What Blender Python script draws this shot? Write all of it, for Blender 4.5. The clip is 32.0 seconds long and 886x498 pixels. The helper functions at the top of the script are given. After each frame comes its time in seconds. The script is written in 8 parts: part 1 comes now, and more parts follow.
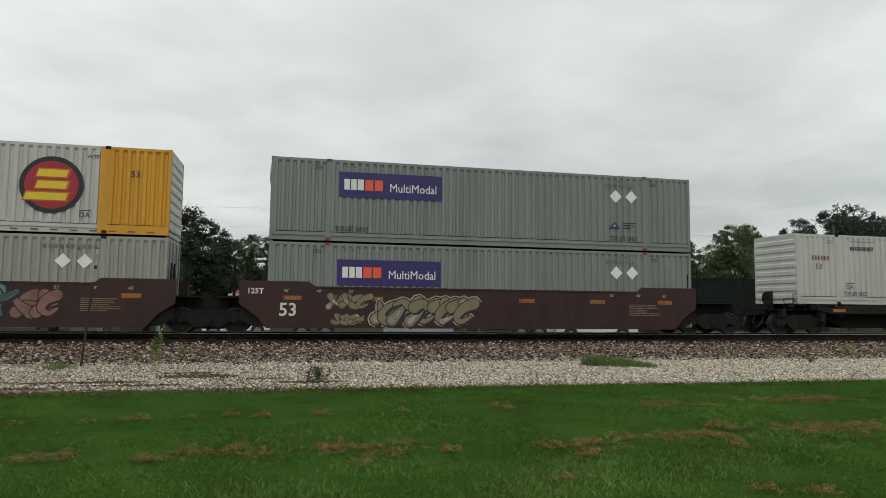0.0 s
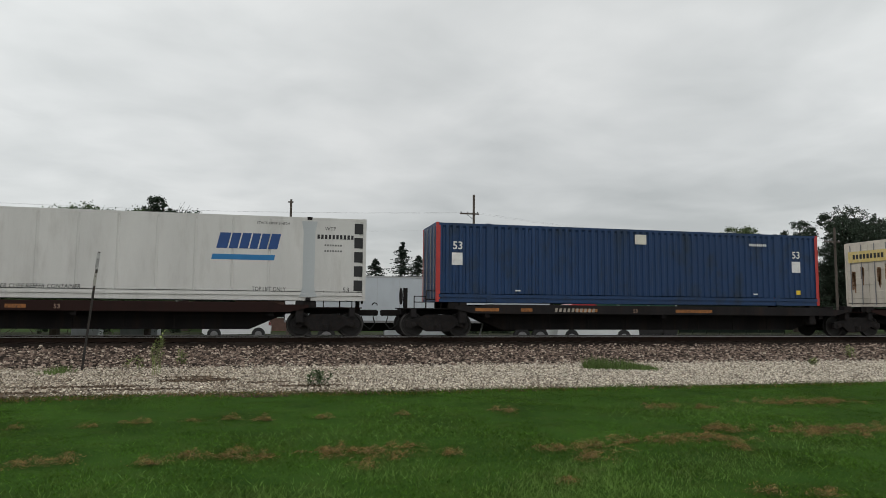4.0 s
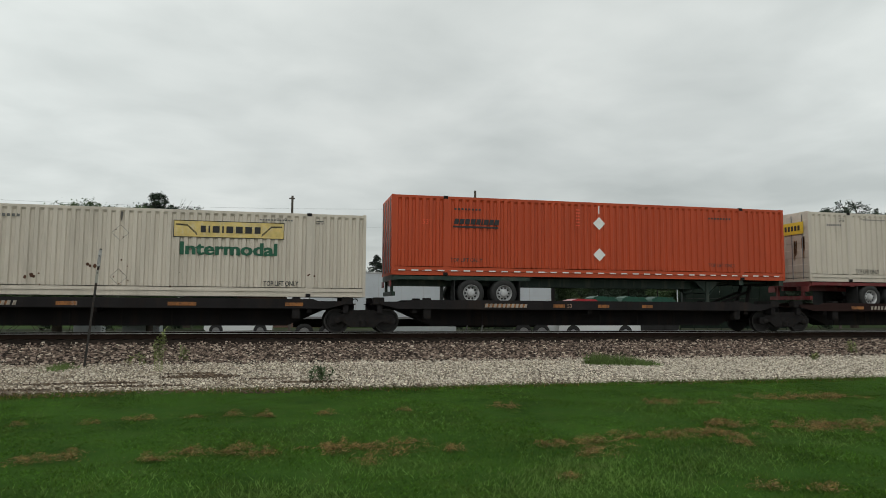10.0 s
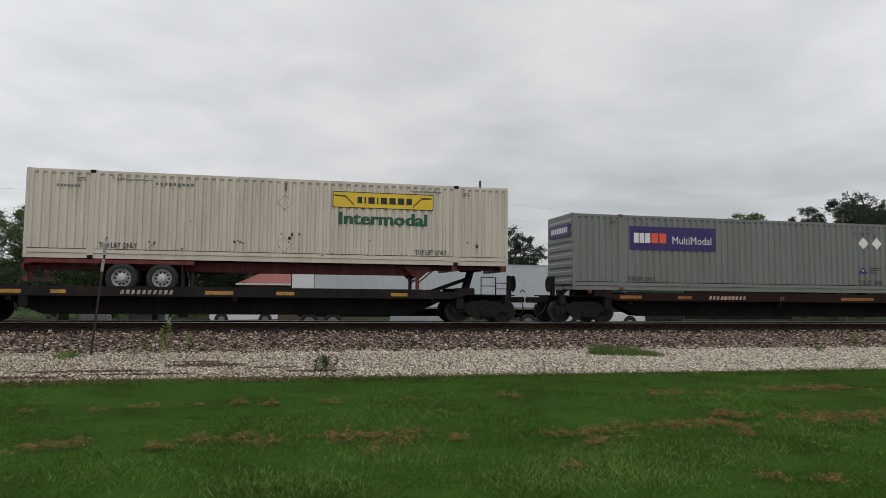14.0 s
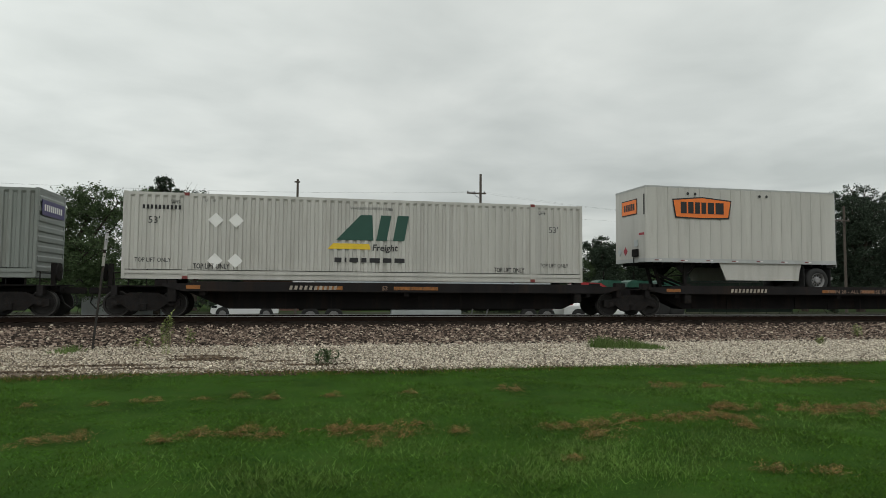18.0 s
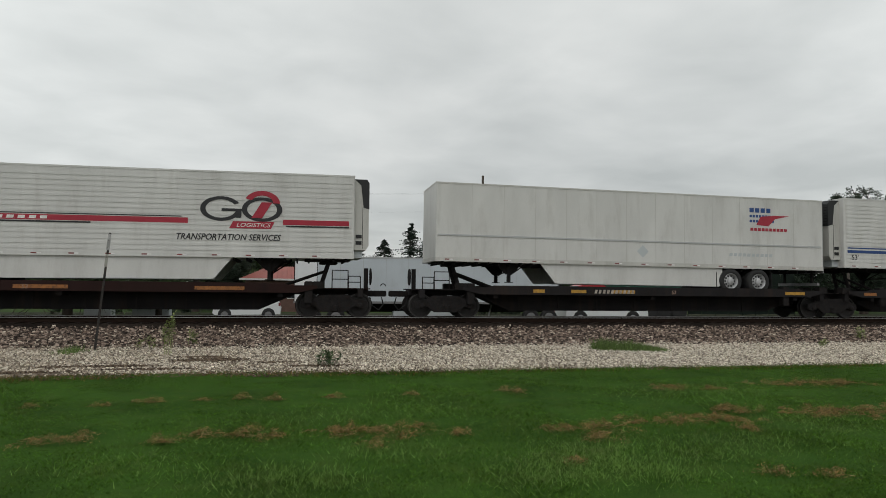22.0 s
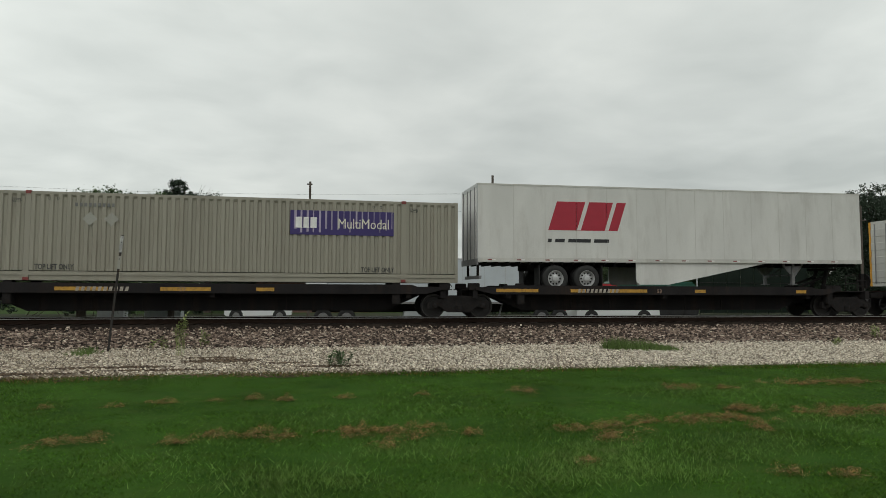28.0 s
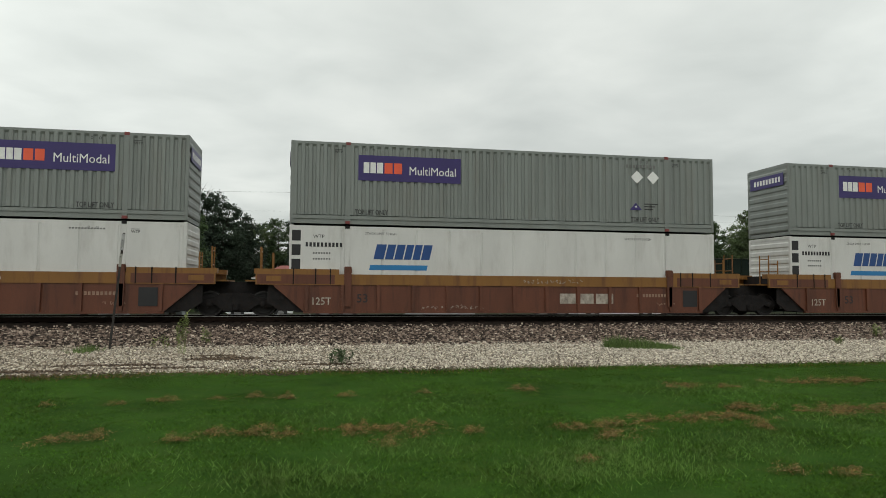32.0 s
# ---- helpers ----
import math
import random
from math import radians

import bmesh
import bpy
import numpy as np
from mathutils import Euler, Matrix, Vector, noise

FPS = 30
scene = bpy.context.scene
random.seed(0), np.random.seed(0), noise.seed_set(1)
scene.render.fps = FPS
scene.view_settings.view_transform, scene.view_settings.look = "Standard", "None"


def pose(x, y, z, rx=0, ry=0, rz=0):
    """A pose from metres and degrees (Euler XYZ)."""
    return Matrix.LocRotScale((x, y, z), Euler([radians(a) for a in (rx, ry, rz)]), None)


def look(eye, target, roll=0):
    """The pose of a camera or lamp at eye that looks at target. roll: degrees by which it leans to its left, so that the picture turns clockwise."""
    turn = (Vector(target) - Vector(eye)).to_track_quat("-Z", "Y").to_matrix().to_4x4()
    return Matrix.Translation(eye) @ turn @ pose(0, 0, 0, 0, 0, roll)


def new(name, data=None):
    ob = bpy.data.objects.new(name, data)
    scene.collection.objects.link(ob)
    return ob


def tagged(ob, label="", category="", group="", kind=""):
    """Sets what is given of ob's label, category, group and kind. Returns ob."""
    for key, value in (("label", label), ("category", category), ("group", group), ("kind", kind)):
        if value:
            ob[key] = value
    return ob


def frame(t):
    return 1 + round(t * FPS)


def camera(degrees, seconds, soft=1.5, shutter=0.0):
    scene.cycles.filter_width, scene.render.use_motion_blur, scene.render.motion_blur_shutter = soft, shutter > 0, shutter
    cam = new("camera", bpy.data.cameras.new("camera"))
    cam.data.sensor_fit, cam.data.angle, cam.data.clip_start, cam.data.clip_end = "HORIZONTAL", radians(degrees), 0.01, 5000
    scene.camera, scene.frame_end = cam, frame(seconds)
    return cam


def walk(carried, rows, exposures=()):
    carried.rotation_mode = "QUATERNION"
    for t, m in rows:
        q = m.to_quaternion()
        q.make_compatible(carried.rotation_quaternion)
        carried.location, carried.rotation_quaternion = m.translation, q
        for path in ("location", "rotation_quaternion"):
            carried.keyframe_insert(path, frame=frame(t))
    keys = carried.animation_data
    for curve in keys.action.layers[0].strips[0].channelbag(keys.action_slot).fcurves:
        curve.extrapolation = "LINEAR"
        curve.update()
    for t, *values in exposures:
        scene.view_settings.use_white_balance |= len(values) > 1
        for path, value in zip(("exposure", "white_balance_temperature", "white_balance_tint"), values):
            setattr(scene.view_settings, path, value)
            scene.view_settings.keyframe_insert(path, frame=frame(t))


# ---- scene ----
# Eye height 1.7 m over a lawn; x runs along the railway, y away from the camera, z = 0 is the rail head.
cam = camera(66.7, 32.0, 0.8)
EYE = 1.0
TURNS = [
    (0, -12.68, 4.85, -0.63), (0.5, -12.88, 4.70, -0.56), (1, -12.76, 5.24, -0.54), (1.5, -12.73, 4.69, -0.67),
    (2, -12.54, 4.75, -0.40), (2.5, -12.37, 4.67, -0.40), (3, -12.91, 4.95, -0.59), (3.5, -12.60, 5.22, -0.46),
    (5.5, -12.68, 4.55, -0.56), (6, -12.60, 4.72, -0.39), (6.5, -12.36, 4.59, -0.34), (7, -12.42, 4.81, -0.32),
    (7.5, -12.57, 4.68, -0.43), (8, -12.41, 4.77, -0.58), (8.5, -12.55, 4.72, -0.33), (9, -12.41, 4.50, -0.26),
    (9.5, -12.57, 4.72, -0.34), (10, -12.48, 4.78, -0.36), (10.5, -12.33, 4.73, -0.41), (11, -12.38, 4.57, -0.38),
    (11.5, -12.34, 4.29, -0.37), (12, -11.96, 4.38, -0.21), (12.5, -12.33, 4.42, -0.13), (13, -12.26, 4.46, -0.24),
    (13.5, -12.37, 4.24, -0.44), (14, -12.10, 3.92, -0.58), (14.5, -12.14, 3.74, -0.40), (16.5, -12.04, 3.54, -0.42),
    (17, -11.86, 4.13, -0.59), (17.5, -11.93, 3.85, -0.50), (18, -12.03, 3.38, -0.42), (18.5, -11.47, 3.57, -0.32),
    (19, -11.82, 3.48, -0.42), (19.5, -11.64, 3.72, -0.25), (20, -11.67, 3.95, -0.38), (20.5, -11.88, 3.94, -0.41),
    (21, -12.13, 4.05, -0.45), (21.5, -12.04, 3.74, -0.54), (22, -11.86, 3.50, -0.56), (22.5, -11.41, 3.22, -0.49),
    (23, -11.69, 3.43, -0.48), (23.5, -11.77, 3.66, -0.40), (24, -11.73, 3.91, -0.54), (24.5, -11.28, 3.75, -0.37),
    (25, -11.10, 3.52, -0.14), (25.5, -10.99, 3.43, -0.16), (27.5, -10.78, 3.13, -0.36), (28, -10.98, 3.50, -0.26),
    (28.5, -11.01, 3.25, -0.06), (29, -10.77, 3.31, -0.20), (29.5, -10.74, 3.61, -0.23), (30, -11.19, 3.77, -0.24),
    (30.5, -11.17, 3.62, -0.39), (31, -11.14, 3.39, -0.45), (31.5, -10.76, 3.51, -0.28), (32, -10.88, 3.36, -0.35)]
walk(cam, [(t, pose(0, 0, EYE, 90 + pitch, roll, yaw)) for t, yaw, pitch, roll in TURNS],
     [(0, 0.08, 6500, 9), (0.6, 0.0, 6500, 6), (2, 0.0, 6500, 8), (3.5, 0.0, 6500, 12), (6, 0.0, 6500, 17), (7, 0.19, 6500, 16), (8, 0.1, 6500, 8), (8.7, 0.0, 6500, 10), (10, 0.0, 6500, 9),
      (12, 0.0, 6450, 13), (14, 0.0, 6450, 16), (16.5, 0.0, 6500, 11), (19, 0.0, 6600, 8), (21, 0.0, 6550, 10), (23, 0.0, 6520, 13), (25, 0.0, 6550, 10), (28, 0.0, 6620, 8), (31.2, 0.0, 6640, 8), (32, 0.14, 6640, 8)])

# metres that the train has run by each time
RUN = [(0, 0.0), (1, 26.03), (2, 51.99), (3, 78.0), (3.5, 91.01), (5.5, 143.3), (6, 156.44), (7, 182.52), (8, 208.63),
       (9, 234.75), (10, 260.98), (11, 287.11), (12, 313.29), (13, 339.4), (13.5, 352.43), (14, 365.47), (14.5, 378.56),
       (16.5, 430.97), (17, 444.1), (18, 470.34), (19, 497.45), (20, 523.66), (21, 549.95), (22, 576.16), (23, 602.16),
       (24, 628.26), (25, 654.62), (25.5, 667.69), (27.5, 720.19), (28, 733.37), (29, 759.4), (30, 785.6), (31, 811.84),
       (32, 838.88)]
YC = 25.03          # middle of the track
MOVING = []         # (thing, metres along the train, height of its origin)

# ---- light ----
def make_world():
    world = bpy.data.worlds.new("overcast_sky")
    scene.world = world
    world.use_nodes = True
    nt = world.node_tree
    nt.nodes.clear()
    add, link = nt.nodes.new, nt.links.new
    out, bg = add("ShaderNodeOutputWorld"), add("ShaderNodeBackground")
    sky = add("ShaderNodeTexSky")
    sky.sky_type, sky.sun_disc = "NISHITA", False
    sky.sun_elevation, sky.sun_rotation = radians(52), radians(200)
    sky_dim = add("ShaderNodeMix")
    sky_dim.data_type, sky_dim.blend_type = "RGBA", "MULTIPLY"
    sky_dim.inputs[0].default_value = 1.0
    sky_dim.inputs[7].default_value = (0.10, 0.10, 0.10, 1)
    link(sky.outputs[0], sky_dim.inputs[6])
    co = add("ShaderNodeTexCoord")
    sep = add("ShaderNodeSeparateXYZ")
    link(co.outputs["Generated"], sep.inputs[0])
    # the clouds lie on a flat layer: project the direction on it
    up = add("ShaderNodeMath"); up.operation = "ADD"; up.inputs[1].default_value = 0.13
    link(sep.outputs[2], up.inputs[0])
    lim = add("ShaderNodeMath"); lim.operation = "MAXIMUM"; lim.inputs[1].default_value = 0.05
    link(up.outputs[0], lim.inputs[0])
    dx = add("ShaderNodeMath"); dx.operation = "DIVIDE"
    dy = add("ShaderNodeMath"); dy.operation = "DIVIDE"
    link(sep.outputs[0], dx.inputs[0]); link(lim.outputs[0], dx.inputs[1])
    link(sep.outputs[1], dy.inputs[0]); link(lim.outputs[0], dy.inputs[1])
    flat = add("ShaderNodeCombineXYZ")
    link(dx.outputs[0], flat.inputs[0]); link(dy.outputs[0], flat.inputs[1])
    n1, n2 = add("ShaderNodeTexNoise"), add("ShaderNodeTexNoise")
    for n, s, d, r in ((n1, 0.5, 4.0, 0.5), (n2, 1.9, 5.0, 0.5)):
        n.inputs["Scale"].default_value, n.inputs["Detail"].default_value, n.inputs["Roughness"].default_value = s, d, r
        n.inputs["Distortion"].default_value = 0.25
        link(flat.outputs[0], n.inputs["Vector"])
    mixn = add("ShaderNodeMix")
    mixn.inputs[0].default_value = 0.32
    link(n1.outputs[0], mixn.inputs[2]); link(n2.outputs[0], mixn.inputs[3])
    ramp = add("ShaderNodeValToRGB")
    e = ramp.color_ramp.elements
    e[0].position, e[0].color = 0.36, (0.48, 0.51, 0.495, 1)
    e[1].position, e[1].color = 0.66, (0.79, 0.815, 0.785, 1)
    mid = ramp.color_ramp.elements.new(0.5)
    mid.color = (0.62, 0.65, 0.63, 1)
    link(mixn.outputs[0], ramp.inputs[0])
    # an overcast sky is brightest overhead
    grad = add("ShaderNodeMapRange")
    for i, v in ((1, 0.0), (2, 1.0), (3, 0.92), (4, 1.55)):
        grad.inputs[i].default_value = v
    link(sep.outputs[2], grad.inputs[0])
    # and the cloud is thinner to one side
    across = add("ShaderNodeMapRange")
    across.inputs[1].default_value = -1.0
    link(sep.outputs[0], across.inputs[0])
    side = add("ShaderNodeValToRGB")
    bank = ((-1.0, 1.26), (-0.31, 1.17), (-0.17, 1.07), (-0.03, 1.0), (0.13, 0.92), (0.29, 0.93), (0.44, 0.94), (0.57, 0.99), (0.67, 1.06), (1.0, 1.06))
    for i, (x, v) in enumerate(bank):
        el = side.color_ramp.elements[0] if i == 0 else side.color_ramp.elements[-1] if i == len(bank) - 1 else side.color_ramp.elements.new((x + 1) / 2)
        el.position, el.color = (x + 1) / 2, (v, v, v, 1)
    link(across.outputs[0], side.inputs[0])
    both = add("ShaderNodeMath"); both.operation = "MULTIPLY"
    link(grad.outputs[0], both.inputs[0]); link(side.outputs[0], both.inputs[1])
    grad = both
    vm = add("ShaderNodeVectorMath"); vm.operation = "SCALE"
    link(ramp.outputs[0], vm.inputs[0]); link(grad.outputs[0], vm.inputs["Scale"])
    mix = add("ShaderNodeMix"); mix.data_type = "RGBA"
    mix.inputs[0].default_value = 0.93
    link(sky_dim.outputs[2], mix.inputs[6]); link(vm.outputs[0], mix.inputs[7])
    link(mix.outputs[2], bg.inputs[0])
    bg.inputs[1].default_value = 1.0
    link(bg.outputs[0], out.inputs[0])


make_world()
sun = new("sun", bpy.data.lights.new("sun", "SUN"))
sun.data.energy, sun.data.angle, sun.data.color = 0.5, radians(40), (1, 0.97, 0.93)
sun.matrix_world = look((-20, -50, 70), (0, 0, 0))
scene.view_settings.exposure = 0.0


# ---- materials ----
MATS = {}


def surface(name, rgb, rough=0.6, metal=0.0, vary=0.12, scale=3.0, grain=60.0, stain=None, amount=0.3, streak=1.0,
            bump=0.15, island=0.0, each=0.0, spec=0.5, thin=0.0):
    """A painted, worn or natural surface: broad variation, fine grain, stains of another colour, fine relief."""
    if name in MATS:
        return MATS[name]
    m = bpy.data.materials.new(name)
    m.use_nodes = True
    nt = m.node_tree
    add, link = nt.nodes.new, nt.links.new
    b = nt.nodes["Principled BSDF"]
    b.inputs["Roughness"].default_value, b.inputs["Metallic"].default_value = rough, metal
    b.inputs["Specular IOR Level"].default_value = spec
    co, mp = add("ShaderNodeTexCoord"), add("ShaderNodeMapping")
    mp.inputs["Scale"].default_value = (1, 1, 1 / streak)
    link(co.outputs["Object"], mp.inputs[0])
    big, fine = add("ShaderNodeTexNoise"), add("ShaderNodeTexNoise")
    big.inputs["Scale"].default_value, big.inputs["Detail"].default_value = scale, 5
    fine.inputs["Scale"].default_value, fine.inputs["Detail"].default_value = grain, 3
    link(mp.outputs[0], big.inputs["Vector"]); link(co.outputs["Object"], fine.inputs["Vector"])
    k = add("ShaderNodeMapRange")
    for i, v in ((1, 0.3), (2, 0.7), (3, 1 - vary), (4, 1 + vary)):
        k.inputs[i].default_value = v
    link(big.outputs[0], k.inputs[0])
    g = add("ShaderNodeMapRange")
    for i, v in ((1, 0.3), (2, 0.7), (3, 1 - vary * 0.7), (4, 1 + vary * 0.7)):
        g.inputs[i].default_value = v
    link(fine.outputs[0], g.inputs[0])
    mul = add("ShaderNodeMath"); mul.operation = "MULTIPLY"
    link(k.outputs[0], mul.inputs[0]); link(g.outputs[0], mul.inputs[1])
    last = mul
    for on, source in ((island, ("ShaderNodeNewGeometry", "Random Per Island")), (each, ("ShaderNodeObjectInfo", "Random"))):
        if on:
            src = add(source[0])
            r = add("ShaderNodeMapRange")
            r.inputs[3].default_value, r.inputs[4].default_value = 1 - on, 1 + on
            link(src.outputs[source[1]], r.inputs[0])
            mu = add("ShaderNodeMath"); mu.operation = "MULTIPLY"
            link(last.outputs[0], mu.inputs[0]); link(r.outputs[0], mu.inputs[1])
            last = mu
    vm = add("ShaderNodeVectorMath"); vm.operation = "SCALE"
    vm.inputs[0].default_value = rgb
    link(last.outputs[0], vm.inputs["Scale"])
    colour = vm.outputs[0]
    if stain:
        sn = add("ShaderNodeTexNoise")
        sn.inputs["Scale"].default_value, sn.inputs["Detail"].default_value = scale * 1.7, 6
        sn.inputs["Roughness"].default_value = 0.65
        sm = add("ShaderNodeMapping"); sm.inputs["Scale"].default_value = (1.6, 1.6, 1 / streak)
        sm.inputs["Location"].default_value = (3.1, 7.7, 1.3)
        link(co.outputs["Object"], sm.inputs[0]); link(sm.outputs[0], sn.inputs["Vector"])
        sr = add("ShaderNodeMapRange")
        for i, v in ((1, 0.5), (2, 0.72), (3, 0), (4, amount)):
            sr.inputs[i].default_value = v
        link(sn.outputs[0], sr.inputs[0])
        mx = add("ShaderNodeMix"); mx.data_type = "RGBA"
        mx.inputs[7].default_value = (*stain, 1)
        link(sr.outputs[0], mx.inputs[0]); link(colour, mx.inputs[6])
        colour = mx.outputs[2]
    link(colour, b.inputs["Base Color"])
    if bump:
        bp = add("ShaderNodeBump")
        bp.inputs["Strength"].default_value, bp.inputs["Distance"].default_value = bump, 0.01
        link(fine.outputs[0], bp.inputs["Height"]); link(bp.outputs[0], b.inputs["Normal"])
    if thin:        # leaves let some light through
        tl, ms = add("ShaderNodeBsdfTranslucent"), add("ShaderNodeMixShader")
        ms.inputs[0].default_value = thin
        link(colour, tl.inputs[0]); link(b.outputs[0], ms.inputs[1]); link(tl.outputs[0], ms.inputs[2])
        link(ms.outputs[0], nt.nodes["Material Output"].inputs[0])
    MATS[name] = m
    return m


DIRT = (0.16, 0.13, 0.10)
RUST = (0.16, 0.06, 0.025)


def pebbles(name, tones, rough=0.95):
    """Loose stones: each takes its own tone from a mixed lot, with grain."""
    m = bpy.data.materials.new(name)
    m.use_nodes = True
    nt = m.node_tree
    add, link = nt.nodes.new, nt.links.new
    b = nt.nodes["Principled BSDF"]
    b.inputs["Roughness"].default_value, b.inputs["Specular IOR Level"].default_value = rough, 0.2
    geo, ramp = add("ShaderNodeNewGeometry"), add("ShaderNodeValToRGB")
    e = ramp.color_ramp.elements
    for i, (at, rgb) in enumerate(tones):
        el = e[i] if i < 2 else e.new(at)
        el.position, el.color = at, (*rgb, 1)
    link(geo.outputs["Random Per Island"], ramp.inputs[0])
    fine, k, vm = add("ShaderNodeTexNoise"), add("ShaderNodeMapRange"), add("ShaderNodeVectorMath")
    co = add("ShaderNodeTexCoord")
    link(co.outputs["Object"], fine.inputs["Vector"])
    fine.inputs["Scale"].default_value = 35
    for i, v in ((1, 0.3), (2, 0.7), (3, 0.75), (4, 1.25)):
        k.inputs[i].default_value = v
    link(fine.outputs[0], k.inputs[0])
    vm.operation = "SCALE"
    link(ramp.outputs[0], vm.inputs[0]); link(k.outputs[0], vm.inputs["Scale"]); link(vm.outputs[0], b.inputs["Base Color"])
    MATS[name] = m
    return m


def coat(name, rgb, stain=DIRT, amount=0.28, rough=0.5, streak=5.0, vary=0.075, scale=1.1, spec=0.4):
    """Weathered paint on sheet metal, with streaks that run down."""
    return surface(name, rgb, rough, 0.0, vary, scale, 45.0, stain, amount, streak, 0.06, spec=spec)


M_GREY = coat("grey_paint", (0.196, 0.214, 0.200), vary=0.11)
M_TAN = coat("sun_bleached_tan_paint", (0.235, 0.217, 0.172), amount=0.4)
M_OLDGREY = coat("faded_grey_paint", (0.30, 0.30, 0.265), amount=0.35)
M_CREAM = coat("cream_paint", (0.565, 0.51, 0.432), amount=0.26, vary=0.10)
M_BUFF = coat("buff_weathered_paint", (0.51, 0.455, 0.355), stain=RUST, amount=0.2)
M_RUSTY = coat("rust_streaked_buff_paint", (0.50, 0.43, 0.31), stain=(0.22, 0.075, 0.03), amount=1.0, scale=2.6, streak=9.0)
M_WHITE = coat("white_paint", (0.475, 0.468, 0.438), amount=0.24, vary=0.10)
M_PLAINWHITE = coat("plain_white_paint", (0.56, 0.557, 0.535), amount=0.2, streak=3.0)
M_PALEGREY = coat("pale_grey_paint", (0.42, 0.45, 0.46), amount=0.15)
M_SILVER = coat("dull_silver_sheet", (0.40, 0.41, 0.41), amount=0.2, rough=0.42)
M_GREEN = coat("dark_green_paint", (0.0055, 0.035, 0.0185), amount=0.12, spec=0.3)
M_GREENPATCH = coat("fresh_green_paint", (0.0065, 0.036, 0.027), amount=0.05)
M_BLUE = coat("blue_paint", (0.0095, 0.037, 0.106), stain=(0.012, 0.024, 0.040), amount=0.85, scale=0.5, streak=1.0)
M_REDORANGE = coat("red_orange_paint", (0.44, 0.060, 0.016), stain=(0.28, 0.045, 0.015), amount=0.35)
M_ORANGE = coat("orange_paint", (0.47, 0.105, 0.025), stain=(0.34, 0.09, 0.03), amount=0.35)
M_YELLOW = coat("yellow_paint", (0.60, 0.29, 0.02), amount=0.2)
M_BROWN = coat("brown_car_paint", (0.112, 0.036, 0.016), stain=(0.050, 0.022, 0.013), amount=0.8, vary=0.22, scale=1.5)
M_MAROON = coat("dark_maroon_car_paint", (0.036, 0.0122, 0.0100), stain=(0.016, 0.009, 0.009), amount=0.75, vary=0.22, scale=1.4)
M_RIBBED = coat("red_brown_car_paint", (0.112, 0.037, 0.019), stain=(0.045, 0.017, 0.010), amount=0.8, vary=0.18, scale=1.6)
M_OCHRE = coat("ochre_car_paint", (0.20, 0.092, 0.020), stain=(0.09, 0.032, 0.016), amount=0.9)
M_BLACKCAR = coat("black_grimy_car_paint", (0.0195, 0.0180, 0.0185), stain=(0.038, 0.026, 0.020), amount=0.6, rough=0.92, spec=0.1, vary=0.2)
M_DARKRED = coat("dark_red_deck_paint", (0.026, 0.0135, 0.0120), stain=(0.014, 0.011, 0.010), amount=0.6, rough=0.85, spec=0.1)
M_IRON = surface("cast_iron", (0.0165, 0.0152, 0.0152), 0.88, 0.0, 0.3, 4, 40, (0.030, 0.020, 0.014), 0.6, spec=0.12)
M_WHEEL = surface("worn_wheel_steel", (0.016, 0.014, 0.0135), 0.6, 0.2, 0.2, 6, 40)
M_TYRE = surface("tyre_rubber", (0.016, 0.016, 0.016), 0.85, 0.0, 0.2, 6, 50)
M_RIM = surface("polished_wheel_metal", (0.42, 0.42, 0.425), 0.4, 0.3, 0.1, 6, 30)
M_STAINLESS = surface("polished_stainless_sheet", (0.45, 0.45, 0.46), 0.22, 0.9, 0.1, 3, 30)
M_STEELRIM = surface("grey_wheel_paint", (0.20, 0.20, 0.205), 0.6, 0.0, 0.2, 6, 30, DIRT, 0.6)
M_BLACK = surface("black_lettering", (0.015, 0.015, 0.017), 0.6, 0, 0.1)
M_DARKINK = surface("worn_black_lettering", (0.035, 0.035, 0.035), 0.7, 0, 0.25)
M_FAINTINK = surface("faint_grey_lettering", (0.14, 0.14, 0.135), 0.7, 0, 0.25)
M_INKGREEN = surface("green_lettering", (0.004, 0.085, 0.042), 0.5, 0, 0.1)
M_INKWHITE = surface("white_lettering", (0.72, 0.72, 0.70), 0.5, 0, 0.1, stain=DIRT, amount=0.2)
M_PURPLE = surface("purple_sign", (0.031, 0.018, 0.118), 0.45, 0, 0.08, 1.5)
M_FADEDPURPLE = surface("faded_purple_sign", (0.30, 0.26, 0.36), 0.6, 0, 0.25, 4, stain=(0.35, 0.33, 0.33), amount=0.5, streak=6)
M_INKORANGE = surface("orange_mark", (0.75, 0.10, 0.04), 0.5, 0, 0.06)
M_SIGNYELLOW = surface("yellow_sign", (0.72, 0.50, 0.03), 0.5, 0, 0.06)
M_SIGNFADED = surface("faded_yellow_sign", (0.62, 0.47, 0.16), 0.6, 0, 0.2, 3, stain=(0.6, 0.55, 0.42), amount=0.7)
M_SIGNPALE = surface("bleached_sign", (0.62, 0.60, 0.52), 0.6, 0, 0.1)
M_INKBLUE = surface("blue_mark", (0.010, 0.055, 0.20), 0.45, 0, 0.06)
M_INKRED = surface("red_mark", (0.33, 0.013, 0.032), 0.45, 0, 0.06)
M_REFLRED = surface("red_reflector", (0.17, 0.028, 0.026), 0.4, 0, 0.2)
M_SIGNORANGE = surface("bright_orange_sign", (0.80, 0.19, 0.03), 0.5, 0, 0.06)
M_PLACARD = surface("white_placard", (0.78, 0.78, 0.76), 0.45, 0, 0.05)
